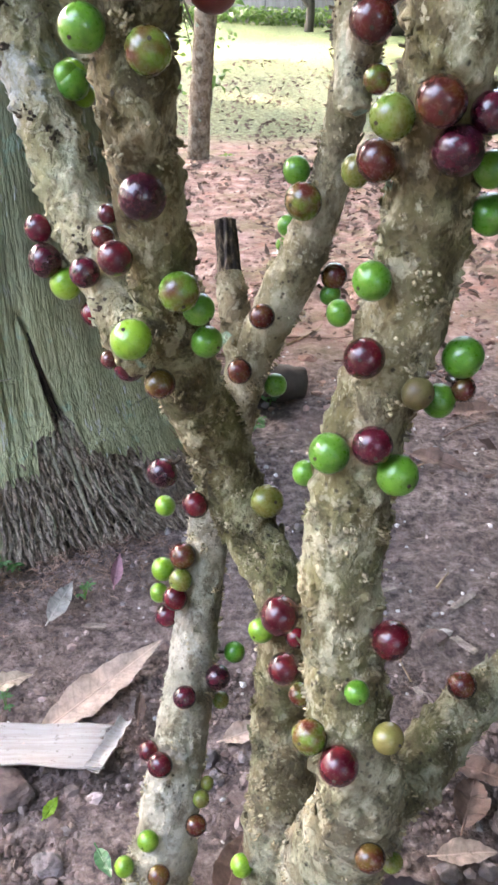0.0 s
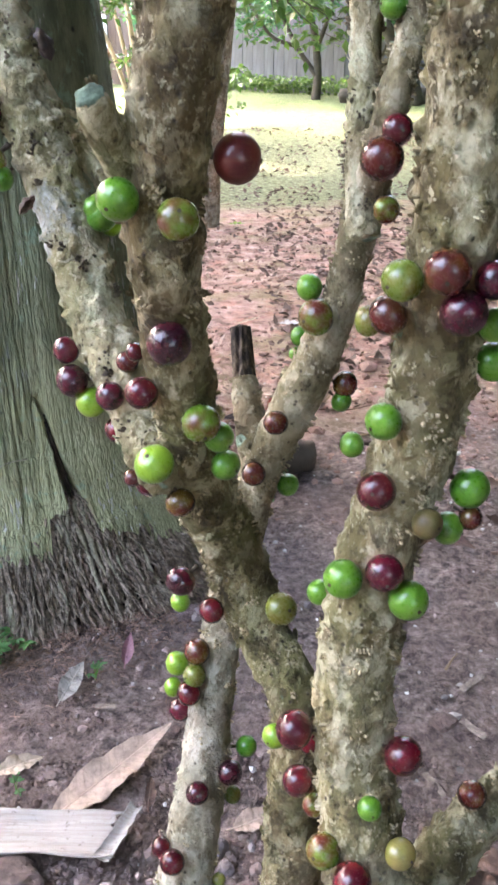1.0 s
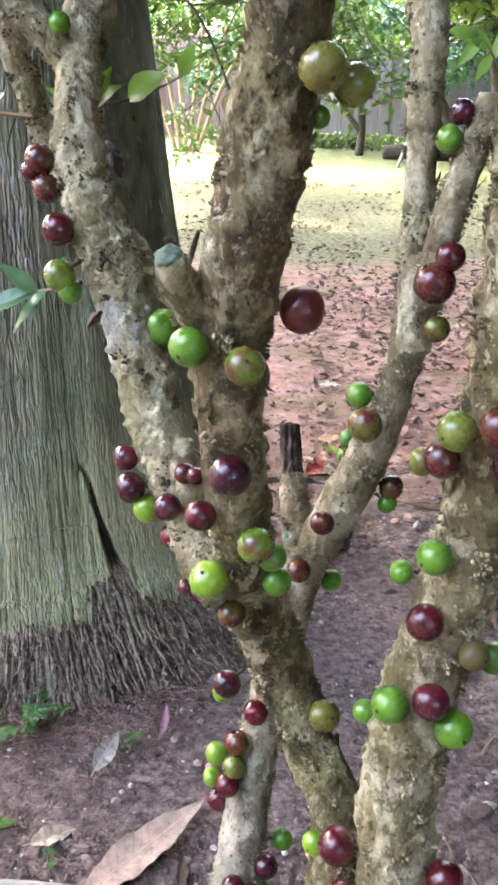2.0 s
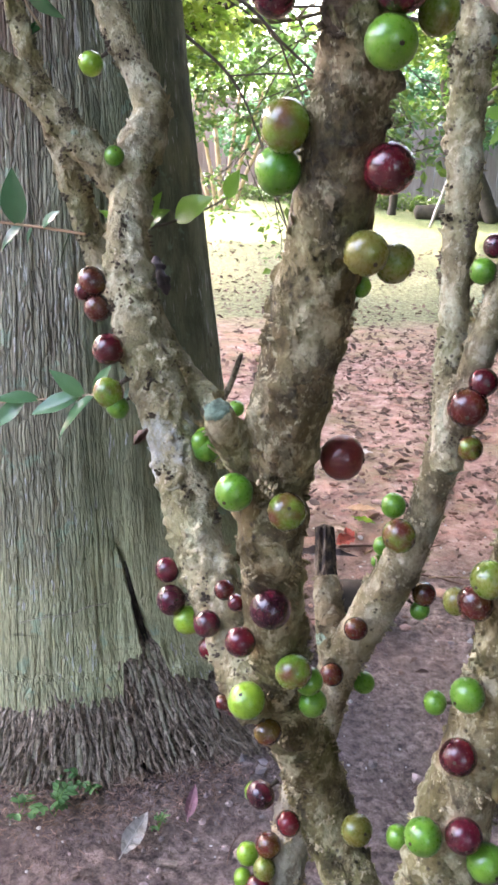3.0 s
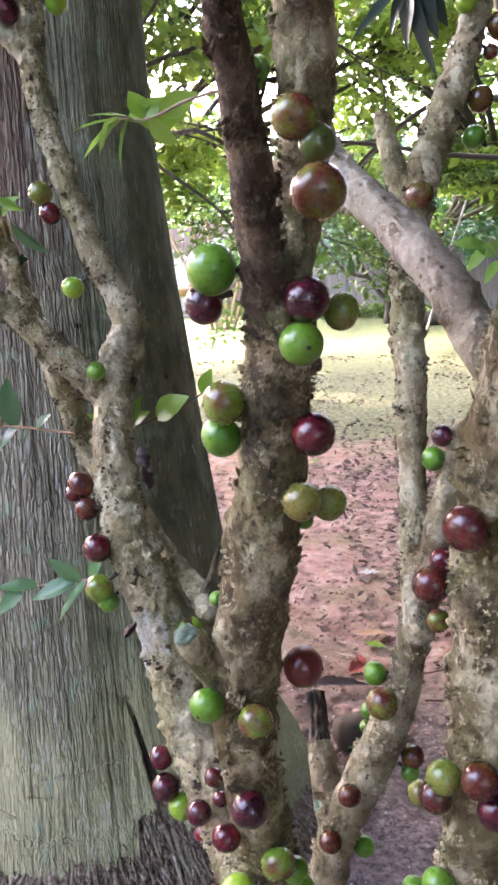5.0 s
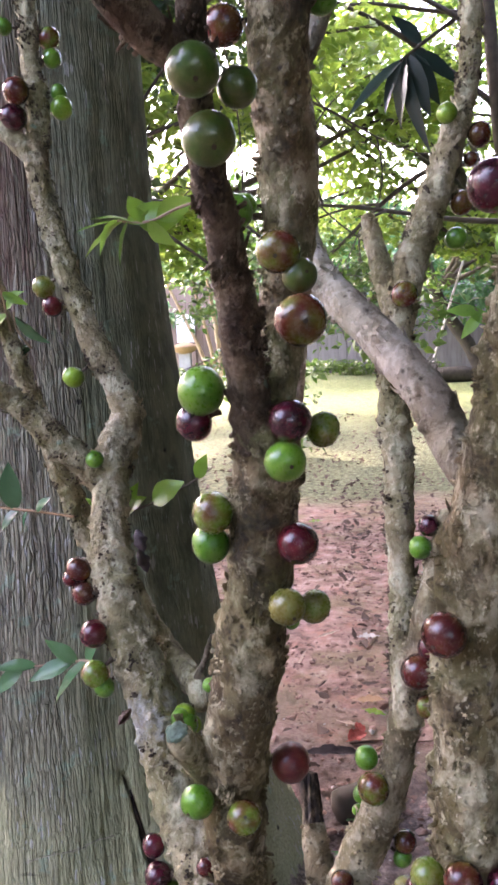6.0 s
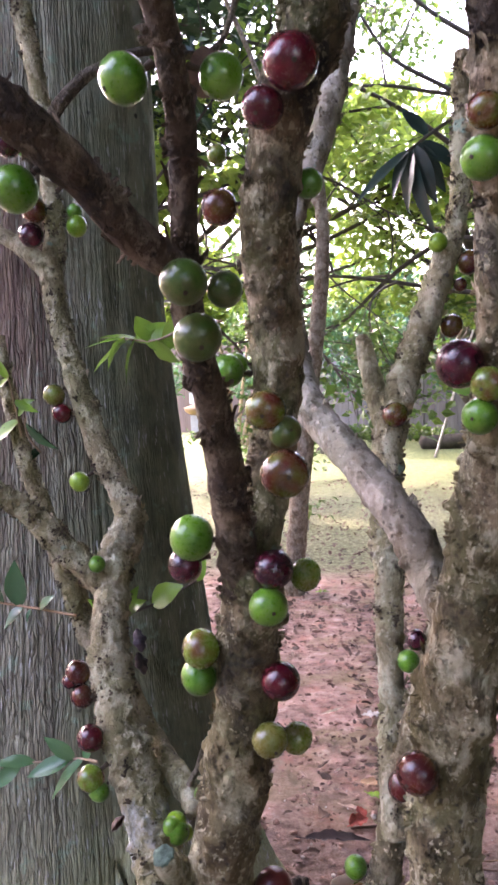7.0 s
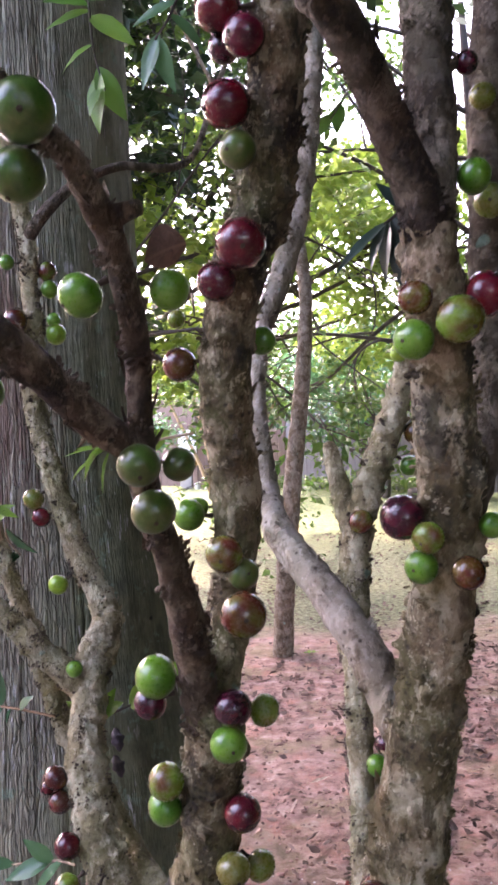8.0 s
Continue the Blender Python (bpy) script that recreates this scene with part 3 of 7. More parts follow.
PATHS["stem_one"] = [(0.062, 0.610, -0.120, 0.0560), (0.069, 0.562, 0.058, 0.0536), (0.076, 0.501, 0.257, 0.0438), (0.087, 0.449, 0.391, 0.0335), (0.074, 0.448, 0.472, 0.0287), (0.067, 0.474, 0.529, 0.0281), (0.066, 0.492, 0.592, 0.0278), (0.071, 0.499, 0.657, 0.0266), (0.081, 0.506, 0.710, 0.0257), (0.094, 0.513, 0.754, 0.0254), (0.102, 0.510, 0.810, 0.0252), (0.105, 0.504, 0.861, 0.0241), (0.104, 0.489, 0.907, 0.0237), (0.103, 0.480, 0.942, 0.0241), (0.108, 0.483, 1.060, 0.0266), (0.114, 0.481, 1.119, 0.0262), (0.128, 0.470, 1.205, 0.0228), (0.138, 0.457, 1.275, 0.0218), (0.144, 0.444, 1.323, 0.0209), (0.144, 0.430, 1.372, 0.0200), (0.140, 0.416, 1.427, 0.0190), (0.134, 0.401, 1.489, 0.0170), (0.132, 0.397, 1.522, 0.0166)]
PATHS["branch_c"] = [(0.132, 0.397, 1.512, 0.0143), (0.125, 0.386, 1.541, 0.0137), (0.113, 0.371, 1.567, 0.0127), (0.099, 0.350, 1.595, 0.0119), (0.084, 0.329, 1.618, 0.0117), (0.067, 0.313, 1.638, 0.0113)]
PATHS["branch_d"] = [(0.134, 0.412, 1.501, 0.0147), (0.140, 0.433, 1.548, 0.0156), (0.143, 0.450, 1.601, 0.0164), (0.144, 0.461, 1.650, 0.0167), (0.148, 0.478, 1.723, 0.0171)]
PATHS["branch_e"] = [(0.153, 0.455, 1.333, 0.0142), (0.171, 0.473, 1.381, 0.0142), (0.183, 0.491, 1.444, 0.0142), (0.188, 0.508, 1.523, 0.0141), (0.193, 0.525, 1.610, 0.0137), (0.201, 0.543, 1.687, 0.0136), (0.208, 0.555, 1.761, 0.0134)]
PATHS["branch_f"] = [(0.119, 0.513, 1.152, 0.0149), (0.106, 0.558, 1.181, 0.0163), (0.088, 0.582, 1.216, 0.0165), (0.057, 0.625, 1.257, 0.0158), (0.018, 0.672, 1.300, 0.0142), (0.003, 0.712, 1.334, 0.0121), (-0.003, 0.742, 1.378, 0.0102), (-0.008, 0.773, 1.437, 0.0090), (-0.004, 0.800, 1.499, 0.0103), (0.016, 0.823, 1.559, 0.0126), (0.036, 0.847, 1.629, 0.0134), (0.051, 0.870, 1.711, 0.0126), (0.061, 0.893, 1.803, 0.0117), (0.071, 0.927, 1.917, 0.0114)]
PATHS["limb_left"] = [(-0.073, 0.566, 0.720, 0.0163), (-0.093, 0.614, 0.728, 0.0203), (-0.117, 0.655, 0.763, 0.0222), (-0.142, 0.694, 0.810, 0.0229), (-0.164, 0.731, 0.867, 0.0235), (-0.190, 0.765, 0.923, 0.0234), (-0.213, 0.795, 0.977, 0.0221), (-0.228, 0.827, 1.028, 0.0208), (-0.234, 0.858, 1.080, 0.0200), (-0.234, 0.881, 1.118, 0.0214), (-0.224, 0.901, 1.151, 0.0198), (-0.222, 0.918, 1.176, 0.0175), (-0.240, 0.928, 1.213, 0.0151), (-0.261, 0.933, 1.258, 0.0144), (-0.289, 0.954, 1.330, 0.0138), (-0.318, 0.979, 1.416, 0.0133), (-0.331, 0.995, 1.474, 0.0145), (-0.330, 1.012, 1.532, 0.0124), (-0.344, 1.040, 1.617, 0.0119), (-0.351, 1.058, 1.685, 0.0113), (-0.379, 1.066, 1.839, 0.0117), (-0.398, 1.102, 1.938, 0.0112)]
PATHS["twig_a"] = [(-0.330, 0.995, 1.470, 0.0119), (-0.356, 0.995, 1.502, 0.0112), (-0.390, 0.995, 1.527, 0.0106), (-0.439, 0.993, 1.556, 0.0099)]
PATHS["twig_b"] = [(-0.339, 1.032, 1.679, 0.0095), (-0.310, 1.036, 1.717, 0.0087), (-0.280, 1.060, 1.752, 0.0074), (-0.225, 1.106, 1.789, 0.0065), (-0.158, 1.153, 1.796, 0.0059), (-0.125, 1.197, 1.830, 0.0049), (-0.103, 1.262, 1.930, 0.0047), (-0.083, 1.316, 2.014, 0.0040)]
PATHS["limb_fork"] = [(-0.241, 0.867, 1.099, 0.0179), (-0.261, 0.864, 1.120, 0.0166), (-0.288, 0.854, 1.150, 0.0146), (-0.323, 0.848, 1.189, 0.0130), (-0.357, 0.844, 1.212, 0.0121), (-0.404, 0.842, 1.237, 0.0114)]
PATHS["limb_back"] = [(-0.267, 0.934, 0.980, 0.0131), (-0.294, 0.947, 1.031, 0.0145), (-0.317, 0.944, 1.108, 0.0138), (-0.341, 0.940, 1.184, 0.0117), (-0.360, 0.940, 1.244, 0.0097), (-0.375, 0.941, 1.314, 0.0087), (-0.389, 0.949, 1.397, 0.0080)]
PATHS["stub_side"] = [(-0.060, 0.545, 0.905, 0.0190), (-0.076, 0.524, 0.942, 0.0165), (-0.089, 0.508, 0.965, 0.0122), (-0.095, 0.499, 0.977, 0.0098), (-0.097, 0.494, 0.986, 0.0086), (-0.0975, 0.493, 0.988, 0.0070)]
PATHS["twig_c"] = [(-0.213, 0.850, 0.986, 0.0094), (-0.182, 0.824, 0.938, 0.0109), (-0.152, 0.788, 0.917, 0.0116), (-0.117, 0.736, 0.896, 0.0125)]
PATHS["twig_d"] = [(-0.129, 0.755, 0.907, 0.0040), (-0.126, 0.750, 0.918, 0.0034), (-0.118, 0.748, 0.934, 0.0028), (-0.113, 0.746, 0.949, 0.0026), (-0.108, 0.744, 0.964, 0.0016)]
PATHS["stem_three"] = [(-0.113, 0.541, 0.010, 0.0369), (-0.101, 0.582, 0.085, 0.0346), (-0.090, 0.612, 0.138, 0.0326), (-0.079, 0.654, 0.204, 0.0297), (-0.065, 0.699, 0.275, 0.0264), (-0.055, 0.734, 0.349, 0.0228), (-0.046, 0.756, 0.408, 0.0220), (-0.032, 0.785, 0.482, 0.0212), (-0.014, 0.809, 0.545, 0.0210), (-0.001, 0.816, 0.600, 0.0216), (0.023, 0.815, 0.655, 0.0225), (0.049, 0.811, 0.714, 0.0222), (0.070, 0.806, 0.774, 0.0184), (0.081, 0.801, 0.825, 0.0168), (0.087, 0.793, 0.872, 0.0166), (0.096, 0.768, 0.917, 0.0153), (0.106, 0.771, 0.972, 0.0138), (0.119, 0.777, 1.018, 0.0129), (0.136, 0.786, 1.073, 0.0123)]
PATHS["limb_right"] = [(0.087, 0.768, 0.854, 0.0152), (0.084, 0.788, 0.916, 0.0142), (0.087, 0.817, 0.982, 0.0138), (0.085, 0.830, 1.062, 0.0146), (0.087, 0.842, 1.114, 0.0150), (0.085, 0.851, 1.149, 0.0160), (0.087, 0.859, 1.234, 0.0171), (0.095, 0.873, 1.288, 0.0172), (0.111, 0.890, 1.331, 0.0162), (0.135, 0.916, 1.390, 0.0159), (0.158, 0.939, 1.451, 0.0143), (0.180, 0.959, 1.516, 0.0115), (0.189, 0.977, 1.614, 0.0109), (0.194, 0.989, 1.717, 0.0109)]
PATHS["stub_fork"] = [(0.089, 0.877, 1.282, 0.0144), (0.077, 0.890, 1.323, 0.0122), (0.069, 0.901, 1.355, 0.0100), (0.064, 0.910, 1.379, 0.0065)]
PATHS["low_branch"] = [(0.094, 0.441, 0.408, 0.0238), (0.122, 0.465, 0.400, 0.0243), (0.148, 0.487, 0.417, 0.0226), (0.176, 0.505, 0.441, 0.0194), (0.211, 0.526, 0.458, 0.0175), (0.267, 0.555, 0.480, 0.0162)]
PATHS["stub_foot"] = [(0.000, 0.816, 0.596, 0.0215), (-0.009, 0.829, 0.632, 0.0185), (-0.016, 0.846, 0.657, 0.0155), (-0.0185, 0.857, 0.673, 0.0138), (-0.020, 0.864, 0.684, 0.0120)]
PATHS["dead_stub"] = [(-0.013, 0.838, 0.645, 0.0115), (-0.018, 0.856, 0.672, 0.0126), (-0.021, 0.871, 0.694, 0.0126), (-0.025, 0.893, 0.730, 0.0118)]
LIMB_LOOK = {
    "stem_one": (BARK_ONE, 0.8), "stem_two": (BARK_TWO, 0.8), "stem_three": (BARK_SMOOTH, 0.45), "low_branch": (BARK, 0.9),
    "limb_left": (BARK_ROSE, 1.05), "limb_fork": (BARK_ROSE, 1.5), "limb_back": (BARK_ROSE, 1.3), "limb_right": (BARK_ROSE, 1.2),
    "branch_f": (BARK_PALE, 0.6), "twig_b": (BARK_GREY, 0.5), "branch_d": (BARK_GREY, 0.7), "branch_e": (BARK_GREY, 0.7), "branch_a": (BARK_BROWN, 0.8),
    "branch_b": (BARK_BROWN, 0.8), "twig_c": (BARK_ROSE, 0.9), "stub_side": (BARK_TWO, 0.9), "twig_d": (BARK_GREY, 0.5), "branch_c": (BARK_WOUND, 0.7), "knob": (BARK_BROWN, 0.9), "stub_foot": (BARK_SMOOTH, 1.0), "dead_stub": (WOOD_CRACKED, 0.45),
}


def scatter_on(path, count, seed, r0=0.0):
    """Random places on a limb: point, outward direction, direction along it."""
    rnd = random.Random(seed)
    tan, a, b = frames_along(path)
    for _ in range(count):
        i = rnd.randrange(2, len(path) - 2)
        t = rnd.uniform(0, 2 * math.pi)
        n = a[i] * math.cos(t) + b[i] * math.sin(t)
        yield rnd, path[i, :3] + n * (path[i, 3] + r0), n, tan[i]


def flakes_mesh(path, count, seed, mat):
    """Small curled plates of bark that lift off the stem."""
    verts, faces = [], []
    for rnd, q, n, t in scatter_on(path, count, seed, 0.0004):
        s = np.cross(n, t)
        turn = rnd.uniform(-0.8, 0.8)
        d = t * math.cos(turn) + s * math.sin(turn)
        e = np.cross(n, d)
        l, w, lift = rnd.uniform(0.004, 0.013) * rnd.uniform(0.6, 1.3), rnd.uniform(0.0015, 0.0055), rnd.uniform(0.0008, 0.0045)
        k = len(verts)
        for j, (u, h) in enumerate(((0, -0.0008), (0.5, lift * 0.5), (1, lift))):
            ww = w * (1 - 0.45 * u) * rnd.uniform(0.7, 1.2)
            for sg in (-1, 1):
                verts.append(q + d * l * u + e * ww * sg + n * h)
        for sg in (-1, 1):
            verts.append(q + d * l * 0.9 + e * w * 0.4 * sg + n * (lift - 0.0009))
        faces += [(k, k + 1, k + 3, k + 2), (k + 2, k + 3, k + 5, k + 4), (k + 4, k + 5, k + 7, k + 6)]
    return mesh_of("bark_flakes", verts, faces, mat, False)


def scars_mesh(path, count, seed, mat):
    """Clusters of little bud knobs, the marks of old flowers and fruit."""
    verts, faces = [], []
    for rnd, q, n, t in scatter_on(path, count, seed, 0.0):
        s = np.cross(n, t)
        wide = rnd.uniform(0.0016, 0.0055)
        for _ in range(rnd.randrange(4, 18)):
            c = q + t * rnd.gauss(0, wide) + s * rnd.gauss(0, wide)
            r, h = rnd.uniform(0.0006, 0.0016) * rnd.uniform(0.7, 1.3), rnd.uniform(0.0010, 0.0054)
            k = len(verts)
            for rr, hh in ((0.9, -0.0012), (1.0, h * 0.7)):
                for j in range(4):
                    g = j * 1.5708 + h * 900
                    verts.append(c + (t * math.cos(g) + s * math.sin(g)) * r * rr + n * hh)
            verts.append(c + n * h)
            for j in range(4):
                b = (j + 1) % 4
                faces += [(k + j, k + b, k + 4 + b, k + 4 + j), (k + 4 + j, k + 4 + b, k + 8)]
    return mesh_of("bud_scars", verts, faces, mat)


def splits(q, r):
    """Long cracks in dead wood, deeper towards the broken top."""
    deep = 0.4 + min(1.0, max(0.0, (q.z - 0.66) / 0.05))
    return -abs(noise.noise(Vector((q.x * 150, q.y * 150 - q.z * 90, q.z * 9)))) * 0.0065 * deep + noise.noise(q * 300) * 0.0006


LIMB_NAMES = {"stem": "stem", "limb": "limb", "bran": "branch", "twig": "twig", "stub": "stub", "knob": "stub", "low_": "branch", "dead": "dead_stub"}
for i, (key, nodes) in enumerate(PATHS.items()):
    mat, rough = LIMB_LOOK.get(key, (BARK_ROSE, 0.9))
    path = smooth_path(nodes, 0.0024)
    seg = 80 if path[:, 3].max() > 0.02 else 46
    relief = splits if key == "dead_stub" else bark_relief(rough)
    limb = part(LIMB_NAMES[key[:4]], mesh_of(key, *tube(path, seg, relief), mat), TREE)
    length = np.linalg.norm(np.diff(path[:, :3], axis=0), axis=1).sum()
    area = length * path[:, 3].mean() * 6.28
    if key != "dead_stub" and not key.startswith("twig"):
        stuff(part("bark_texture", flakes_mesh(path, int(area * 3000 * rough), i, mat), limb, "curling bark flakes"))
        if key in ("stem_one", "stem_two", "low_branch", "stem_three"):
            low = path[path[:, 2] < 1.06]
            stuff(part("pale_bud_layer", scars_mesh(low, int(area * 620 * len(low) / len(path)), 40 + i, BUD_SCAR), limb, "pale yellowish bud scars"))
        stuff(part("bud_scar_layer", scars_mesh(path, int(area * 1250 * rough), 90 + i, BARK_GREY if key.startswith("limb") else mat), limb, "small knobbly bud scars"))


cap = np.array([(-0.0971, 0.4938, 0.9868, 0.0080), (-0.0976, 0.4925, 0.9892, 0.0083), (-0.0979, 0.4918, 0.9905, 0.0066), (-0.0979, 0.4917, 0.9906, 0.0030)])
part("lichen", mesh_of("lichen", *tube(cap, 28, lambda q, r: noise.noise(q * 260) * 0.0022 + noise.noise(q * 600) * 0.0008), LICHEN), TREE, "blue-green lichen on a cut stub")


# ---- fruit ----
def ball(seg, rings, squash, dent):
    verts = [(0, 0, -squash)]
    for i in range(1, rings):
        t = math.pi * i / rings
        r, z = math.sin(t), -math.cos(t) * squash
        if z > 0.9 * squash:
            z -= dent * (z / squash - 0.9) * 10
        verts += [(r * math.cos(2 * math.pi * k / seg), r * math.sin(2 * math.pi * k / seg), z) for k in range(seg)]
    verts.append((0, 0, squash - dent))
    faces = [(0, 1 + (k + 1) % seg, 1 + k) for k in range(seg)]
    for i in range(rings - 2):
        o = 1 + i * seg
        faces += [(o + k, o + (k + 1) % seg, o + seg + (k + 1) % seg, o + seg + k) for k in range(seg)]
    o, top = 1 + (rings - 2) * seg, len(verts) - 1
    faces += [(o + k, o + (k + 1) % seg, top) for k in range(seg)]
    return verts, faces


SKIN_MESH = {k: mesh_of("fruit_" + k, *ball(28, 18, 0.95, 0.03), m) for k, m in SKINS.items()}


def calyx_mesh():
    """The small dried blossom ring at the free end."""
    verts, faces = [], []
    for k in range(10):
        a, jag = k * 0.6283, 0.035 if k % 2 else 0.0
        c, s = math.cos(a), math.sin(a)
        verts += [(0.085 * c, 0.085 * s, 0.90), (0.10 * c, 0.10 * s, 0.955 + jag), (0.05 * c, 0.05 * s, 0.945)]
    for k in range(10):
        i, j = k * 3, (k + 1) % 10 * 3
        faces += [(i, j, j + 1, i + 1), (i + 1, j + 1, j + 2, i + 2)]
    faces.append(tuple(k * 3 + 2 for k in range(10)))
    return mesh_of("calyx", verts, faces, CALYX)


def stalk_mesh():
    path = smooth_path([(0, 0, -0.88, 0.14), (0.02, 0, -1.05, 0.12), (0, 0.02, -1.25, 0.16), (0, 0, -1.5, 0.2)], 0.1)
    return mesh_of("stalk", *tube(path, 7), CALYX)


CALYX_MESH, STALK_MESH = calyx_mesh(), stalk_mesh()
FRUIT_LABELS = {
    "green": "unripe glossy green fruit growing straight from the bark", "lime": "small unripe yellow-green fruit on the bark",
    "dusky": "dusky grey-green half-ripe fruit on the bark",
    "olive": "half-ripe olive-green fruit flushed with brown, on the bark", "yellow": "pale yellow half-ripe fruit on the bark",
    "mixed": "ripening fruit, green turning red, on the bark", "brown": "reddish-brown ripening fruit on the bark",
    "red": "ripe glossy dark red fruit on the bark", "purple": "overripe glossy purple-black fruit on the bark", "russet": "russet red half-ripe fruit on the bark", "dull": "dull olive-brown fruit on the bark",
}


def fruit(kind, r, place, axis):
    """A fruit of radius r on the bark; axis points away from the limb and sags a little."""
    ob = new("fruit", SKIN_MESH[kind])
    rnd = random.Random(round(place[0] * 9000 + place[2] * 7000))
    d = (Vector(axis).normalized() + Vector((rnd.uniform(-0.3, 0.3), rnd.uniform(-0.3, 0.1), rnd.uniform(-0.45, 0.15)))).normalized()
    turn = d.to_track_quat("Z", "Y").to_matrix().to_4x4() @ pose(0, 0, 0, 0, 0, rnd.uniform(0, 360))
    ob.matrix_basis = Matrix.Translation(place) @ turn @ Matrix.Diagonal((r * rnd.uniform(0.97, 1.03), r, r * rnd.uniform(0.96, 1.03), 1))
    tagged(ob, FRUIT_LABELS[kind], "fruit", "fruit on the tree")
    part("calyx", CALYX_MESH, ob, "dried blossom ring", Matrix())
    part("stalk", STALK_MESH, ob, "", Matrix())


fruit("green", 0.0127, (-0.0864, 0.4954, 0.9335), (-0.65, -0.75, -0.10))
fruit("mixed", 0.0127, (-0.0526, 0.4932, 0.9230), (0.35, -0.78, 0.52))
fruit("green", 0.0129, (-0.1355, 0.7184, 0.8816), (0.80, -0.31, 0.51))
fruit("purple", 0.0142, (-0.0617, 0.5064, 0.8443), (0.06, -0.90, -0.42))
fruit("lime", 0.0144, (-0.0804, 0.5498, 0.7383), (-0.30, -0.63, 0.72))
fruit("purple", 0.0133, (-0.0714, 0.6133, 0.5942), (-0.83, -0.41, -0.38))
fruit("olive", 0.0143, (0.0150, 0.6044, 0.5723), (0.63, -0.67, 0.38))
fruit("red", 0.0146, (0.0217, 0.4786, 0.5572), (-1.00, -0.07, 0.01))
fruit("red", 0.0122, (0.0256, 0.4739, 0.5108), (-0.98, 0.11, -0.18))
fruit("red", 0.0143, (0.0990, 0.4581, 0.5526), (0.83, -0.54, 0.16))
fruit("red", 0.0141, (0.0614, 0.4107, 0.4822), (-0.32, -0.92, 0.25))
fruit("mixed", 0.0129, (0.0423, 0.4303, 0.4889), (-0.79, -0.59, 0.16))
fruit("red", 0.0128, (0.0700, 0.4848, 0.7527), (-0.58, -0.76, 0.30))
fruit("green", 0.0133, (0.0506, 0.4747, 0.6921), (-0.66, -0.72, 0.20))
fruit("green", 0.0137, (0.0941, 0.4697, 0.6789), (0.51, -0.86, 0.01))
fruit("green", 0.0136, (0.1344, 0.5014, 0.7463), (0.95, -0.27, -0.18))
fruit("green", 0.0120, (0.0718, 0.4873, 0.8006), (-0.77, -0.63, 0.08))
fruit("green", 0.0089, (0.0574, 0.5242, 0.7670), (-0.94, 0.29, 0.16))
fruit("green", 0.0131, (0.0430, 0.8068, 0.7982), (-0.97, 0.07, 0.22))
fruit("mixed", 0.0175, (0.0486, 0.7834, 0.7759), (-0.64, -0.75, 0.16))
fruit("brown", 0.0128, (0.0125, 0.7852, 0.6659), (-0.42, -0.90, 0.12))
fruit("brown", 0.0127, (-0.0095, 0.7860, 0.6081), (-0.34, -0.93, 0.12))
fruit("olive", 0.0124, (0.0744, 0.4749, 0.8931), (-0.86, -0.49, -0.17))
fruit("purple", 0.0136, (0.1068, 0.4583, 0.8792), (0.08, -0.95, -0.29))
fruit("brown", 0.0132, (0.0951, 0.4554, 0.9031), (-0.24, -0.94, -0.25))
fruit("purple", 0.0117, (-0.1642, 0.6712, 0.7817), (-0.93, -0.22, -0.30))
fruit("purple", 0.0138, (-0.1578, 0.6542, 0.7613), (-0.93, -0.23, -0.30))
fruit("lime", 0.0130, (-0.1431, 0.6522, 0.7433), (-0.83, -0.01, -0.55))
fruit("purple", 0.0114, (-0.1199, 0.6123, 0.7653), (-0.41, -0.72, 0.55))
fruit("red", 0.0116, (-0.0844, 0.5335, 0.8000), (-0.73, -0.64, -0.25))
fruit("brown", 0.0091, (-0.1085, 0.6354, 0.7851), (0.24, -0.55, 0.80))
fruit("red", 0.0067, (-0.0894, 0.5473, 0.8242), (-1.00, -0.04, -0.08))
fruit("red", 0.0109, (-0.1210, 0.6434, 0.7224), (-0.56, 0.33, -0.76))
fruit("brown", 0.0074, (-0.1026, 0.5888, 0.7067), (-0.71, -0.19, -0.68))
fruit("purple", 0.0127, (-0.0908, 0.6056, 0.6942), (-0.09, 0.13, -0.99))
fruit("mixed", 0.0136, (-0.0450, 0.5334, 0.7781), (0.42, -0.85, -0.32))
fruit("green", 0.0111, (-0.0336, 0.5490, 0.7605), (0.71, -0.66, -0.22))
fruit("green", 0.0116, (-0.0295, 0.5622, 0.7316), (0.74, -0.64, -0.20))
fruit("brown", 0.0117, (-0.0646, 0.5689, 0.6963), (0.32, 0.11, -0.94))
fruit("lime", 0.0118, (-0.0884, 0.7680, 0.4608), (-0.97, -0.08, 0.22))
fruit("red", 0.0119, (-0.0458, 0.6200, 0.5587), (-0.90, -0.35, -0.27))
fruit("brown", 0.0146, (-0.0692, 0.7357, 0.4192), (-0.71, -0.62, 0.34))
fruit("lime", 0.0132, (-0.0923, 0.7482, 0.3928), (-0.99, 0.00, 0.14))
fruit("olive", 0.0129, (-0.0719, 0.7267, 0.3943), (-0.70, -0.63, 0.33))
fruit("lime", 0.0108, (-0.0965, 0.7352, 0.3710), (-0.98, -0.10, 0.17))
fruit("red", 0.0135, (-0.0780, 0.7186, 0.3768), (-0.73, -0.61, 0.32))
fruit("purple", 0.0140, (-0.0892, 0.7384, 0.3371), (-0.96, 0.28, 0.01))
fruit("green", 0.0122, (-0.0161, 0.7193, 0.3015), (0.98, 0.08, -0.18))
fruit("purple", 0.0137, (-0.0332, 0.6873, 0.2950), (0.84, -0.53, 0.13))
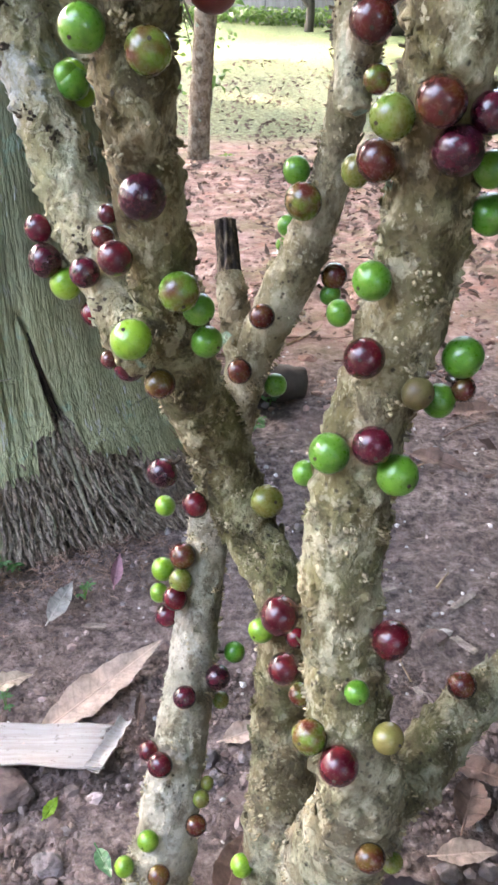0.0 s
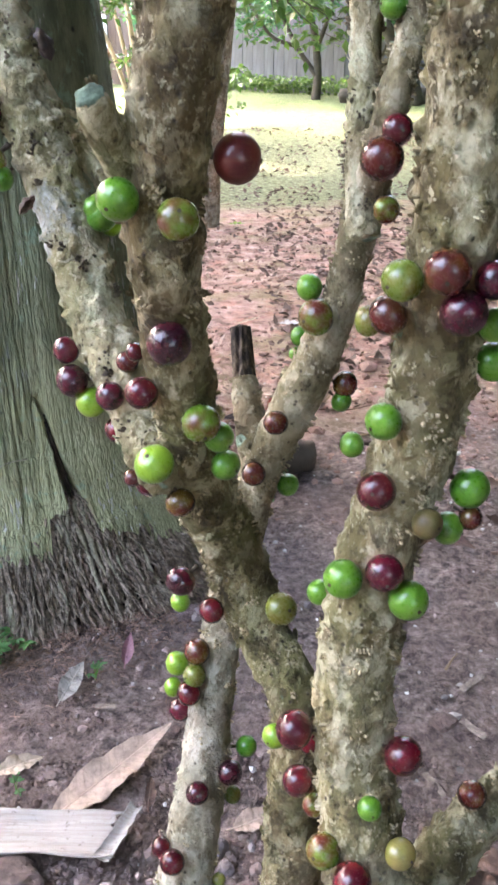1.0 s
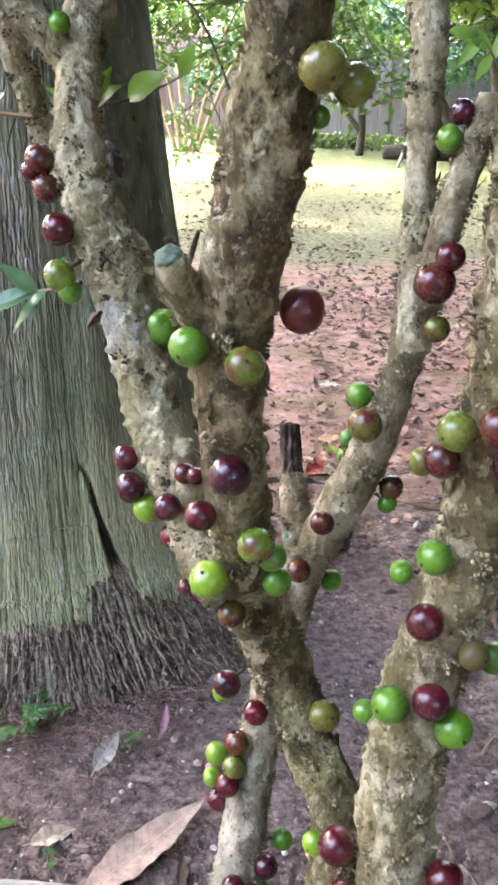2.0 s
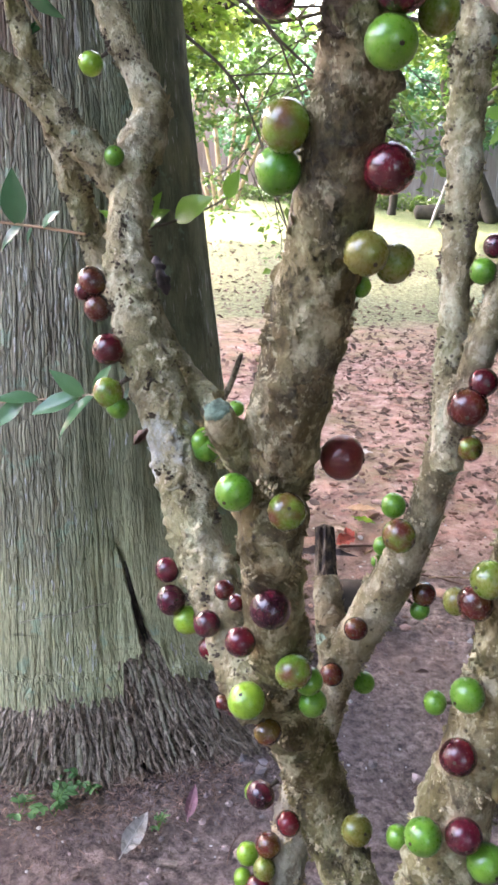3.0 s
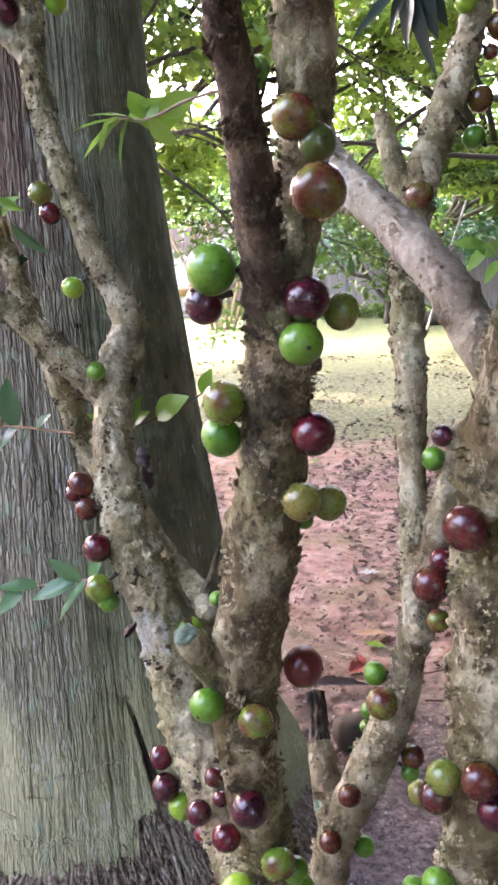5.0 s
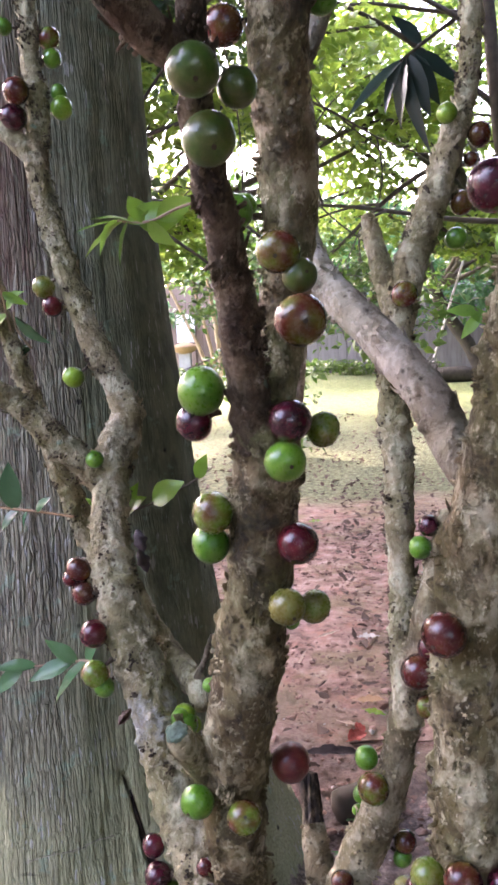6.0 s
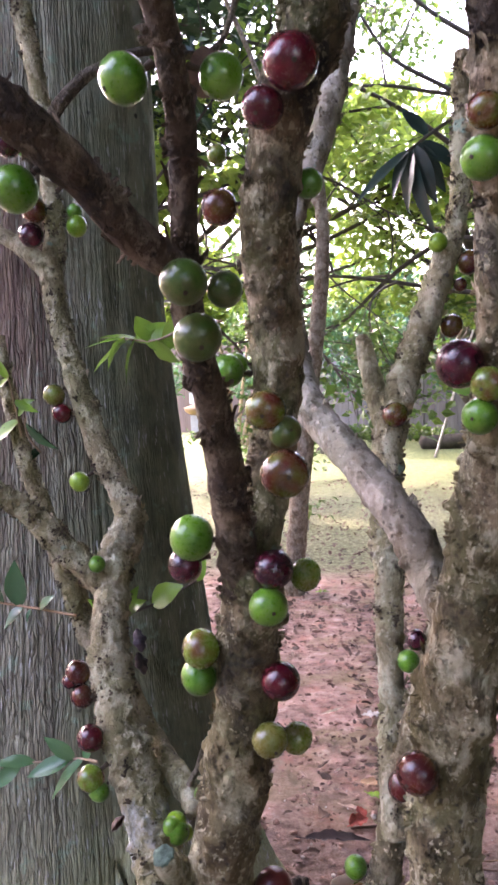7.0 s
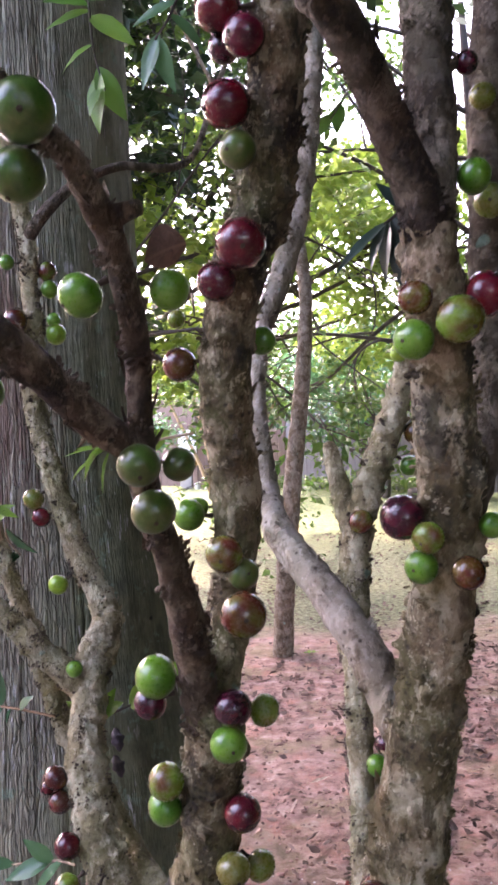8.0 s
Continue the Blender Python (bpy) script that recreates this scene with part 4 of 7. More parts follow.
fruit("purple", 0.0122, (-0.0672, 0.6611, 0.2927), (-0.02, -0.84, 0.54))
fruit("olive", 0.0098, (-0.0310, 0.6943, 0.2548), (0.97, 0.07, -0.23))
fruit("red", 0.0112, (-0.1068, 0.6457, 0.2304), (-0.81, -0.41, 0.42))
fruit("red", 0.0133, (-0.0926, 0.6237, 0.2345), (-0.33, -0.77, 0.55))
fruit("olive", 0.0078, (-0.0449, 0.6355, 0.1928), (0.96, -0.29, 0.02))
fruit("olive", 0.0095, (-0.0510, 0.6211, 0.1857), (0.87, -0.47, 0.16))
fruit("brown", 0.0117, (-0.0559, 0.6018, 0.1684), (0.78, -0.58, 0.24))
fruit("lime", 0.0115, (-0.1046, 0.5837, 0.1676), (-0.36, -0.76, 0.55))
fruit("lime", 0.0111, (-0.1311, 0.5791, 0.1328), (-0.80, -0.44, 0.41))
fruit("brown", 0.0120, (-0.0932, 0.5638, 0.1392), (0.03, -0.88, 0.48))
fruit("lime", 0.0113, (-0.0071, 0.5357, 0.1968), (-0.88, -0.48, -0.01))
fruit("lime", 0.0107, (0.0099, 0.5563, 0.4751), (-0.59, -0.81, -0.02))
fruit("red", 0.0093, (0.0395, 0.5517, 0.4711), (0.34, -0.94, 0.05))
fruit("mixed", 0.0091, (0.0383, 0.4737, 0.4856), (-0.88, 0.38, -0.29))
fruit("brown", 0.0108, (0.0416, 0.6060, 0.3262), (0.33, 0.93, -0.17))
fruit("lime", 0.0120, (0.0216, 0.6091, 0.3138), (-0.21, 0.96, -0.19))
fruit("green", 0.0088, (0.0738, 0.4351, 0.5261), (0.13, -0.90, 0.42))
fruit("yellow", 0.0116, (0.0962, 0.4249, 0.4932), (0.60, -0.69, 0.39))
fruit("brown", 0.0114, (0.0885, 0.4067, 0.3898), (0.03, -1.00, -0.03))
fruit("olive", 0.0085, (0.1094, 0.4219, 0.3629), (0.55, -0.76, -0.34))
fruit("brown", 0.0118, (0.1670, 0.5016, 0.4677), (-0.33, -0.13, 0.93))
fruit("green", 0.0092, (0.0386, 0.5124, 0.6549), (-0.92, 0.38, 0.03))
fruit("purple", 0.0131, (0.0768, 0.4693, 0.7005), (-0.04, -0.99, 0.12))
fruit("dull", 0.0103, (0.1039, 0.4807, 0.7311), (0.51, -0.86, -0.00))
fruit("green", 0.0114, (0.1217, 0.4987, 0.7172), (0.94, -0.25, -0.23))
fruit("brown", 0.0088, (0.1362, 0.4982, 0.7255), (0.94, -0.24, -0.23))
fruit("green", 0.0108, (0.0792, 0.8070, 0.6804), (0.90, -0.12, -0.41))
fruit("brown", 0.0135, (0.0825, 0.8106, 0.6974), (0.91, -0.01, -0.41))
fruit("green", 0.0107, (0.0375, 0.8305, 0.7414), (-0.63, 0.72, 0.27))
fruit("green", 0.0070, (0.0323, 0.8279, 0.7240), (-0.65, 0.65, 0.38))
fruit("brown", 0.0184, (0.0950, 0.7389, 0.9248), (-0.06, -1.00, 0.06))
fruit("mixed", 0.0122, (0.1038, 0.7559, 0.8807), (0.66, -0.70, 0.26))
fruit("brown", 0.0122, (0.0703, 0.4902, 0.8680), (-0.95, -0.28, -0.11))
fruit("olive", 0.0095, (0.0609, 0.5068, 0.8592), (-1.00, 0.06, 0.06))
fruit("purple", 0.0112, (0.1224, 0.4611, 0.8970), (0.53, -0.81, -0.24))
fruit("green", 0.0124, (0.1380, 0.4966, 0.8370), (0.96, -0.27, -0.08))
fruit("green", 0.0105, (0.1314, 0.4803, 0.8655), (0.79, -0.59, -0.17))
fruit("green", 0.0128, (0.0272, 0.8217, 0.5764), (0.94, 0.23, -0.26))
fruit("olive", 0.0126, (-0.0138, 0.4680, 1.0885), (0.63, -0.72, -0.30))
fruit("olive", 0.0118, (0.0035, 0.4900, 1.0806), (0.98, -0.07, -0.20))
fruit("green", 0.0069, (-0.0141, 0.5093, 1.0641), (0.92, 0.39, -0.07))
fruit("red", 0.0136, (-0.0046, 0.4622, 1.1323), (0.76, -0.63, -0.18))
fruit("green", 0.0135, (-0.0633, 0.4775, 1.1295), (-0.98, -0.20, 0.04))
fruit("mixed", 0.0137, (-0.0596, 0.4686, 1.1524), (-0.94, -0.34, 0.02))
fruit("green", 0.0127, (-0.0092, 0.4397, 1.1897), (0.38, -0.90, -0.23))
fruit("purple", 0.0133, (-0.0052, 0.4400, 1.2143), (0.53, -0.85, 0.02))
fruit("green", 0.0156, (-0.0599, 0.4515, 1.2334), (-0.99, 0.12, 0.00))
fruit("purple", 0.0120, (-0.0663, 0.4575, 1.2131), (-1.00, 0.00, 0.02))
fruit("olive", 0.0114, (0.0142, 0.4624, 1.2054), (0.99, -0.11, 0.06))
fruit("russet", 0.0148, (-0.0189, 0.5153, 0.9533), (0.98, 0.02, -0.19))
fruit("mixed", 0.0154, (-0.2323, 0.7494, 0.9204), (-0.90, -0.41, -0.15))
fruit("green", 0.0117, (-0.2239, 0.7484, 0.9073), (-0.92, -0.32, -0.23))
fruit("red", 0.0149, (-0.2344, 0.7621, 0.9589), (-0.79, -0.62, 0.01))
fruit("brown", 0.0149, (-0.2603, 0.8101, 1.0135), (-0.95, -0.28, -0.11))
fruit("brown", 0.0138, (-0.2544, 0.8038, 0.9892), (-0.97, -0.11, -0.22))
fruit("red", 0.0088, (-0.2692, 0.8067, 1.0044), (-0.97, -0.21, -0.15))
fruit("lime", 0.0128, (-0.2828, 0.9187, 1.2148), (-0.88, -0.28, -0.38))
fruit("green", 0.0099, (-0.2437, 0.8454, 1.1283), (0.54, -0.72, 0.43))
fruit("green", 0.0121, (0.1019, 0.7771, 1.0396), (-0.95, -0.09, 0.31))
fruit("purple", 0.0110, (0.1107, 0.7794, 1.0613), (-0.93, -0.16, 0.32))
fruit("red", 0.0131, (0.1070, 0.7439, 0.9470), (0.22, -0.98, 0.01))
fruit("green", 0.0103, (-0.1396, 0.7170, 0.8880), (0.71, -0.41, 0.58))
fruit("green", 0.0077, (-0.1107, 0.7293, 0.9170), (0.28, -0.30, 0.91))
fruit("olive", 0.0143, (-0.3190, 0.9462, 1.3215), (-0.93, -0.25, -0.28))
fruit("red", 0.0128, (-0.3075, 0.9389, 1.2985), (-0.92, -0.29, -0.27))
fruit("brown", 0.0167, (-0.3511, 0.9987, 1.5601), (-0.62, -0.77, 0.15))
fruit("purple", 0.0165, (-0.3499, 0.9787, 1.5254), (0.49, -0.59, 0.64))
fruit("lime", 0.0149, (-0.3019, 1.0188, 1.5408), (0.98, 0.17, 0.11))
fruit("green", 0.0130, (-0.3174, 1.0463, 1.6076), (0.94, 0.35, 0.04))
fruit("green", 0.0107, (-0.3062, 1.0251, 1.5613), (0.98, 0.16, 0.11))
fruit("mixed", 0.0145, (-0.3218, 1.0541, 1.6340), (0.93, 0.36, 0.01))
fruit("lime", 0.0112, (-0.1370, 0.7248, 0.8884), (-0.82, -0.48, -0.30))
fruit("lime", 0.0097, (-0.1317, 0.7387, 0.8704), (0.94, 0.29, 0.18))
fruit("green", 0.0119, (-0.0539, 0.2896, 1.4756), (-0.93, -0.30, -0.20))
fruit("green", 0.0108, (-0.0103, 0.3006, 1.4775), (0.99, 0.08, 0.09))
fruit("red", 0.0171, (0.0158, 0.4200, 1.5236), (0.06, -0.99, -0.13))
fruit("red", 0.0133, (-0.0030, 0.4347, 1.5025), (-0.41, -0.90, -0.13))
fruit("brown", 0.0126, (-0.0375, 0.4757, 1.4515), (-0.99, 0.04, 0.13))
fruit("dusky", 0.0122, (-0.0359, 0.3245, 1.3870), (0.16, -0.90, -0.40))
fruit("dusky", 0.0101, (-0.0192, 0.3538, 1.3854), (0.99, 0.15, 0.02))
fruit("dusky", 0.0127, (-0.0322, 0.3391, 1.3599), (0.32, -0.76, -0.56))
fruit("mixed", 0.0137, (-0.0097, 0.4653, 1.3158), (-0.17, -0.99, -0.00))
fruit("dusky", 0.0111, (0.0028, 0.4682, 1.3010), (0.36, -0.92, 0.13))
fruit("mixed", 0.0165, (0.0027, 0.4585, 1.2737), (0.45, -0.89, 0.10))
fruit("purple", 0.0151, (0.1123, 0.4262, 1.3421), (-0.94, -0.33, -0.09))
fruit("mixed", 0.0108, (0.1272, 0.4163, 1.3299), (-0.57, -0.79, -0.22))
fruit("green", 0.0110, (0.1229, 0.4212, 1.3105), (-0.63, -0.77, -0.13))
fruit("mixed", 0.0105, (0.1217, 0.3823, 1.4776), (-0.53, -0.81, -0.24))
fruit("green", 0.0123, (0.1201, 0.3832, 1.4527), (-0.55, -0.80, -0.24))
fruit("green", 0.0105, (0.0215, 0.4879, 1.4667), (0.78, 0.62, 0.04))
fruit("green", 0.0117, (-0.1082, 0.2907, 1.4297), (-0.63, -0.20, -0.75))
fruit("purple", 0.0066, (-0.1132, 0.2996, 1.4529), (-0.70, 0.65, -0.30))
fruit("brown", 0.0147, (0.0852, 0.4535, 1.0737), (-0.64, -0.77, 0.02))
fruit("mixed", 0.0139, (0.0971, 0.8462, 1.2908), (0.10, -0.97, 0.24))
fruit("lime", 0.0116, (0.1544, 0.9333, 1.4855), (-0.60, -0.68, 0.41))
fruit("brown", 0.0143, (0.1903, 0.9394, 1.4619), (0.95, -0.20, -0.26))
fruit("brown", 0.0142, (0.1678, 0.9217, 1.3878), (0.93, 0.05, -0.37))
fruit("brown", 0.0084, (0.1798, 0.9351, 1.4358), (0.94, -0.07, -0.33))
fruit("green", 0.0077, (-0.0306, 0.4899, 1.3473), (-0.98, -0.20, 0.03))
fruit("dusky", 0.0144, (-0.0569, 0.2256, 1.5463), (0.31, -0.87, -0.39))
fruit("dusky", 0.0130, (-0.0657, 0.2393, 1.5230), (-0.54, -0.42, -0.73))
fruit("purple", 0.0141, (0.0243, 0.4142, 1.6541), (-0.72, -0.69, -0.05))
fruit("red", 0.0161, (0.0075, 0.4193, 1.6746), (-0.96, -0.28, 0.07))
fruit("purple", 0.0110, (0.0086, 0.4328, 1.6551), (-0.99, -0.07, 0.12))
fruit("red", 0.0168, (0.0092, 0.4291, 1.6168), (-0.89, -0.46, 0.03))
fruit("dusky", 0.0127, (0.0156, 0.4264, 1.5861), (-0.58, -0.81, -0.06))
fruit("mixed", 0.0146, (0.1467, 0.3768, 1.4628), (0.33, -0.93, -0.18))
fruit("red", 0.0140, (0.1654, 0.3941, 1.4790), (0.95, -0.30, 0.03))
fruit("green", 0.0119, (0.1679, 0.4363, 1.5608), (1.00, -0.05, -0.04))
fruit("olive", 0.0129, (0.1877, 0.4883, 1.5569), (-0.08, -0.98, 0.20))
fruit("olive", 0.0101, (0.1886, 0.5104, 1.6380), (-0.31, -0.92, 0.24))
fruit("brown", 0.0112, (0.1515, 0.4148, 1.3071), (0.24, -0.93, -0.29))
fruit("green", 0.0126, (0.1585, 0.9033, 1.3488), (0.93, -0.02, -0.37))
fruit("green", 0.0122, (-0.0369, 0.4838, 1.3426), (-0.94, -0.33, 0.03))
fruit("brown", 0.0121, (-0.3522, 1.0086, 1.5675), (-0.75, -0.65, 0.09))
fruit("green", 0.0109, (-0.3730, 1.0359, 1.6466), (-0.91, -0.42, 0.01))
fruit("green", 0.0101, (-0.3150, 1.0452, 1.6053), (0.95, 0.32, 0.05))
fruit("green", 0.0089, (0.1694, 0.4270, 1.3354), (0.89, -0.44, -0.12))
fruit("olive", 0.0066, (-0.0361, 0.4624, 1.4829), (-0.97, -0.15, 0.20))
fruit("purple", 0.0082, (0.1696, 0.4604, 1.6433), (1.00, 0.02, -0.04))


# ---- the palm ----
PALM_X, PALM_Y = -0.55, 1.70


def palm_radius(z):
    return float(np.interp(z, (0, 0.3, 0.5, 0.66, 0.9, 1.2, 1.5, 2.0, 3.0, 6.0), (0.36, 0.335, 0.318, 0.308, 0.277, 0.244, 0.214, 0.203, 0.195, 0.185)))


def palm_flare(z, a):
    """How far the foot swells beyond the round trunk towards the fruit tree."""
    off = abs((math.degrees(a) - 8 + 180) % 360 - 180)
    return float(np.interp(z, (0, 0.1, 0.2, 0.3, 0.45, 0.62), (0.115, 0.115, 0.092, 0.058, 0.022, 0.0))) * max(0.0, math.cos(radians(min(90, off * 1.25)))) ** 1.2


def skirt_edge(a):
    """Height at which the palm's bark breaks off in a ragged edge above the roots."""
    d = math.degrees(a) % 360
    base = float(np.interp(d, (0, 200, 250, 266, 280, 296, 296.7, 304, 310, 315, 321, 325, 338, 360), (0.08, 0.08, 0.07, 0.092, 0.128, 0.136, 0.20, 0.216, 0.18, 0.15, 0.152, 0.112, 0.08, 0.08)))
    rag = noise.noise(Vector((d * 0.35, 0, 0))) * 0.010 + round(noise.noise(Vector((d * 0.19, 5, 0))) * 2.4) * 0.007 + round(noise.noise(Vector((d * 0.75, 9, 0))) * 2.6) * 0.007
    return base + rag


def root_surface(z, a):
    """Radius of the root mass under the skirt."""
    return float(np.interp(z, (0, 0.03, 0.12, 0.25, 0.35), (0.43, 0.405, 0.354, 0.316, 0.27))) + 0.95 * palm_flare(max(0.0, z), a)


# the tear that runs down from a knot to the roots: angle, height, half width
TEAR = ((298.2, 0.43, 0.003), (300.4, 0.38, 0.003), (301.7, 0.332, 0.005), (303.6, 0.274, 0.009), (305.5, 0.223, 0.014), (306.5, 0.18, 0.018))


def tear_depth(a, z):
    """How far the bark is sunk at the tear, and at the knot above it."""
    d = math.degrees(a) % 360
    if not (290 < d < 315 and 0.17 < z < 0.46):
        return 0.0
    hs = [t[1] for t in TEAR[::-1]]
    mid, half = float(np.interp(z, hs, [t[0] for t in TEAR[::-1]])), float(np.interp(z, hs, [t[2] for t in TEAR[::-1]]))
    off = abs(radians(d - mid)) * 0.335 + 0.003 * noise.noise(Vector((d, z * 60, 0)))
    deep = min(1.0, max(0.0, (half - off) / 0.003 + 0.5)) * min(1.0, max(0.0, (0.425 - z) / 0.02))
    knot = math.exp(-((radians(d - 297.6) * 0.34 / 0.011) ** 2 + ((z - 0.425) / 0.009) ** 2))
    return 0.028 * deep + 0.012 * knot


def build_palm():
    palm = empty("palm_tree", (PALM_X, PALM_Y, 0), "thick grey-green palm trunk with a ragged bark skirt above matted roots", "palm tree")
    turn = [radians(d) for d in np.concatenate([np.arange(0, 225, 3), np.arange(225, 345, 0.35), np.arange(345, 360, 3)])]
    seg = len(turn)
    zs = np.concatenate([np.linspace(0, 1, 190) ** 1.5 * 2.2, np.linspace(2.35, 6.0, 12)])
    verts, faces = [], []
    for zi in zs:
        for a in turn:
            lo = skirt_edge(a)
            z = lo + zi * (6.0 - lo) / 6.0
            r = palm_radius(z) + palm_flare(z, a) + 0.012 * math.exp(-(z - lo) * 22)
            fib = noise.noise(Vector((math.cos(a) * 42, math.sin(a) * 42, z * 3.5)))
            rib = 0.25 if math.degrees(a) % 360 > 303 or a < 1.6 else 0.8
            r += fib * 0.0032 * rib - tear_depth(a, z) + noise.noise(Vector((math.cos(a) * 6, math.sin(a) * 6, z * 2))) * 0.006
            for line, deep in ((0.318, 0.004), (0.188, 0.009)):      # older sheaths end in ragged steps
                edge = line + 0.016 * noise.noise(Vector((math.cos(a) * 5, math.sin(a) * 5, line * 40))) + 0.006 * noise.noise(Vector((math.cos(a) * 40, math.sin(a) * 40, line * 9)))
                r += deep * min(1.0, max(0.0, (edge - z) / 0.012))
            crack = abs(noise.noise(Vector((math.cos(a) * 17, math.sin(a) * 17, z * 1.3))))
            r -= max(0.0, 0.05 - crack) * 0.10 * rib
            verts.append((PALM_X + r * math.cos(a), PALM_Y + r * math.sin(a), z))
    n = len(zs)
    for a in turn:       # the broken lower edge has thickness
        r = palm_radius(0.25) + palm_flare(skirt_edge(a), a) - 0.022
        verts.append((PALM_X + r * math.cos(a), PALM_Y + r * math.sin(a), skirt_edge(a) + 0.004))
    for i in range(n - 1):
        for k in range(seg):
            faces.append((i * seg + k, i * seg + (k + 1) % seg, (i + 1) * seg + (k + 1) % seg, (i + 1) * seg + k))
    for k in range(seg):
        faces.append((n * seg + k, n * seg + (k + 1) % seg, (k + 1) % seg, k))
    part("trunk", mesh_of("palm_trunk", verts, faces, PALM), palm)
    path = [(PALM_X, PALM_Y, -0.03, 0.42), (PALM_X, PALM_Y, 0.03, 0.395), (PALM_X, PALM_Y, 0.12, 0.346), (PALM_X, PALM_Y, 0.25, 0.308), (PALM_X, PALM_Y, 0.35, 0.24)]
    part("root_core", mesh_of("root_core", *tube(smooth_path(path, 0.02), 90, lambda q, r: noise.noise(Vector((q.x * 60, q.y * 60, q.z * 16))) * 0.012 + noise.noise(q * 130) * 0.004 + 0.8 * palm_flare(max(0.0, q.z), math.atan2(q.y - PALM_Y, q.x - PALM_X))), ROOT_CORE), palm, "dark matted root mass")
    rnd = random.Random(4)

    def strand(a0, top, bottom, r, out, lean, loose):
        """One root: it comes out under the bark, runs down over the mass and ends free or in the soil."""
        pts = []
        for u in (0, 0.25, 0.5, 0.78, 1):
            a, z = radians(a0 + lean * u + rnd.gauss(0, 0.35) * (u > 0)), top + (bottom - top) * u
            q = root_surface(z, a) + out + loose * u * u * rnd.uniform(0.2, 1.2) + rnd.uniform(-0.004, 0.004)
            pts.append((PALM_X + q * math.cos(a), PALM_Y + q * math.sin(a), z, r * rnd.uniform(0.75, 1.25) * (1 - 0.75 * u ** 4)))
        return tube(np.array(pts), 5, cap=False)

    inside = Matrix.Translation((-PALM_X, -PALM_Y, 0))
    extra_v, extra_f = [], []
    for i in range(3600):
        a = rnd.uniform(228, 352) if i > 290 else rnd.uniform(262, 330)
        edge = skirt_edge(radians(a))
        top = (edge + 0.03) * (1 - rnd.random() ** 1.5 * 0.95)
        bottom = max(-0.01, top - rnd.uniform(0.014, 0.055))
        v, f = strand(a, top, bottom, 0.0034 * rnd.uniform(0.45, 1.6), rnd.uniform(-0.006, 0.018), rnd.gauss(0, 1.1), rnd.choice((0.004, 0.012, 0.024)))
        if i < 290:
            part("root", mesh_of("root", v, f, ROOT), palm, "", inside)
        else:
            o = len(extra_v)
            extra_v += [tuple(q) for q in v]
            extra_f += [tuple(o + j for j in q) for q in f]
    stuff(part("root_mat", mesh_of("root_mat", extra_v, extra_f, ROOT), palm, "matted thin roots"))
    # thick pale strands below the tear, where the bark has come away
    for a, top, bottom, r, lean in ((298.5, 0.215, 0.15, 0.0045, 0.5), (300.5, 0.215, 0.12, 0.006, 1), (302, 0.225, 0.10, 0.0055, -0.5), (303.5, 0.23, 0.03, 0.0075, 3), (305, 0.225, 0.12, 0.006, 0.5), (306.5, 0.22, 0.09, 0.007, 1.5), (308, 0.205, 0.11, 0.005, 1), (309.5, 0.19, 0.08, 0.006, 1), (312, 0.17, 0.07, 0.0045, 1.5), (315, 0.16, 0.06, 0.005, 2), (318, 0.155, 0.05, 0.0045, 2), (283, 0.08, -0.01, 0.008, 0.8), (296, 0.09, 0.03, 0.006, 0.5), (271, 0.07, 0.0, 0.006, -1)):
        part("root", mesh_of("root", *strand(a, top, bottom, r, 0.014, lean, 0.008), ROOT_PALE), palm, "thick pale root strand", inside)
    # the top of the trunk and its fronds, high over the garden
    part("crownshaft", mesh_of("crownshaft", *tube(smooth_path([(PALM_X, PALM_Y, 5.95, 0.19), (PALM_X, PALM_Y, 6.15, 0.2), (PALM_X, PALM_Y, 6.8, 0.12), (PALM_X, PALM_Y, 7.1, 0.05)], 0.08), 24), LEAF_MID), palm, "smooth green crownshaft")
    verts, faces = [], []
    for i in range(46):
        u = 0.12 + 0.88 * i / 45
        x, z = 2.1 * u * (1 - 0.15 * u), 0.75 * u - 1.5 * u * u
        for s in (-1, 1):
            l = 0.55 * math.sin(math.pi * (0.12 + 0.82 * u))
            k = len(verts)
            verts += [(x, 0, z), (x + 0.035, 0, z), (x + 0.16 * l + 0.05, s * l * 0.55, z - 0.06 * l), (x + 0.45 * l, s * l, z - 0.35 * l)]
            faces += [(k, k + 1, k + 2), (k, k + 2, k + 3)]
    sv, sf = tube(smooth_path([(2.1 * u * (1 - 0.15 * u), 0, 0.75 * u - 1.5 * u * u - 0.008, 0.022 * (1.05 - u)) for u in (0, 0.25, 0.5, 0.75, 1)], 0.1), 6)
    o = len(verts)
    frond = mesh_of("frond", verts + [tuple(v) for v in sv], faces + [tuple(o + j for j in f) for f in sf], LEAF_MID, False)
    for i in range(9):
        part("frond", frond, palm, "", pose(0, 0, 6.9 + 0.04 * (i % 3), 0, -18 + 30 * (i % 2), i * 137.5))
    # pale rootlets that cross the bark
    for a0, z0, da, dz in ((265, 0.285, 19, 0.03), (284, 0.313, 9, 0.014), (243, 0.24, 16, -0.02)):
        nodes = []
        for u in np.linspace(0, 1, 6):
            a, z = radians(a0 + da * u), z0 + dz * u + 0.004 * math.sin(u * 5)
            r = palm_radius(z) + palm_flare(z, a) + 0.007
            nodes.append((PALM_X + r * math.cos(a), PALM_Y + r * math.sin(a), z, 0.0013))
        part("rootlet", mesh_of("rootlet", *tube(smooth_path(nodes, 0.01), 6), ROOT_PALE), palm, "pale rootlet on the bark", inside)
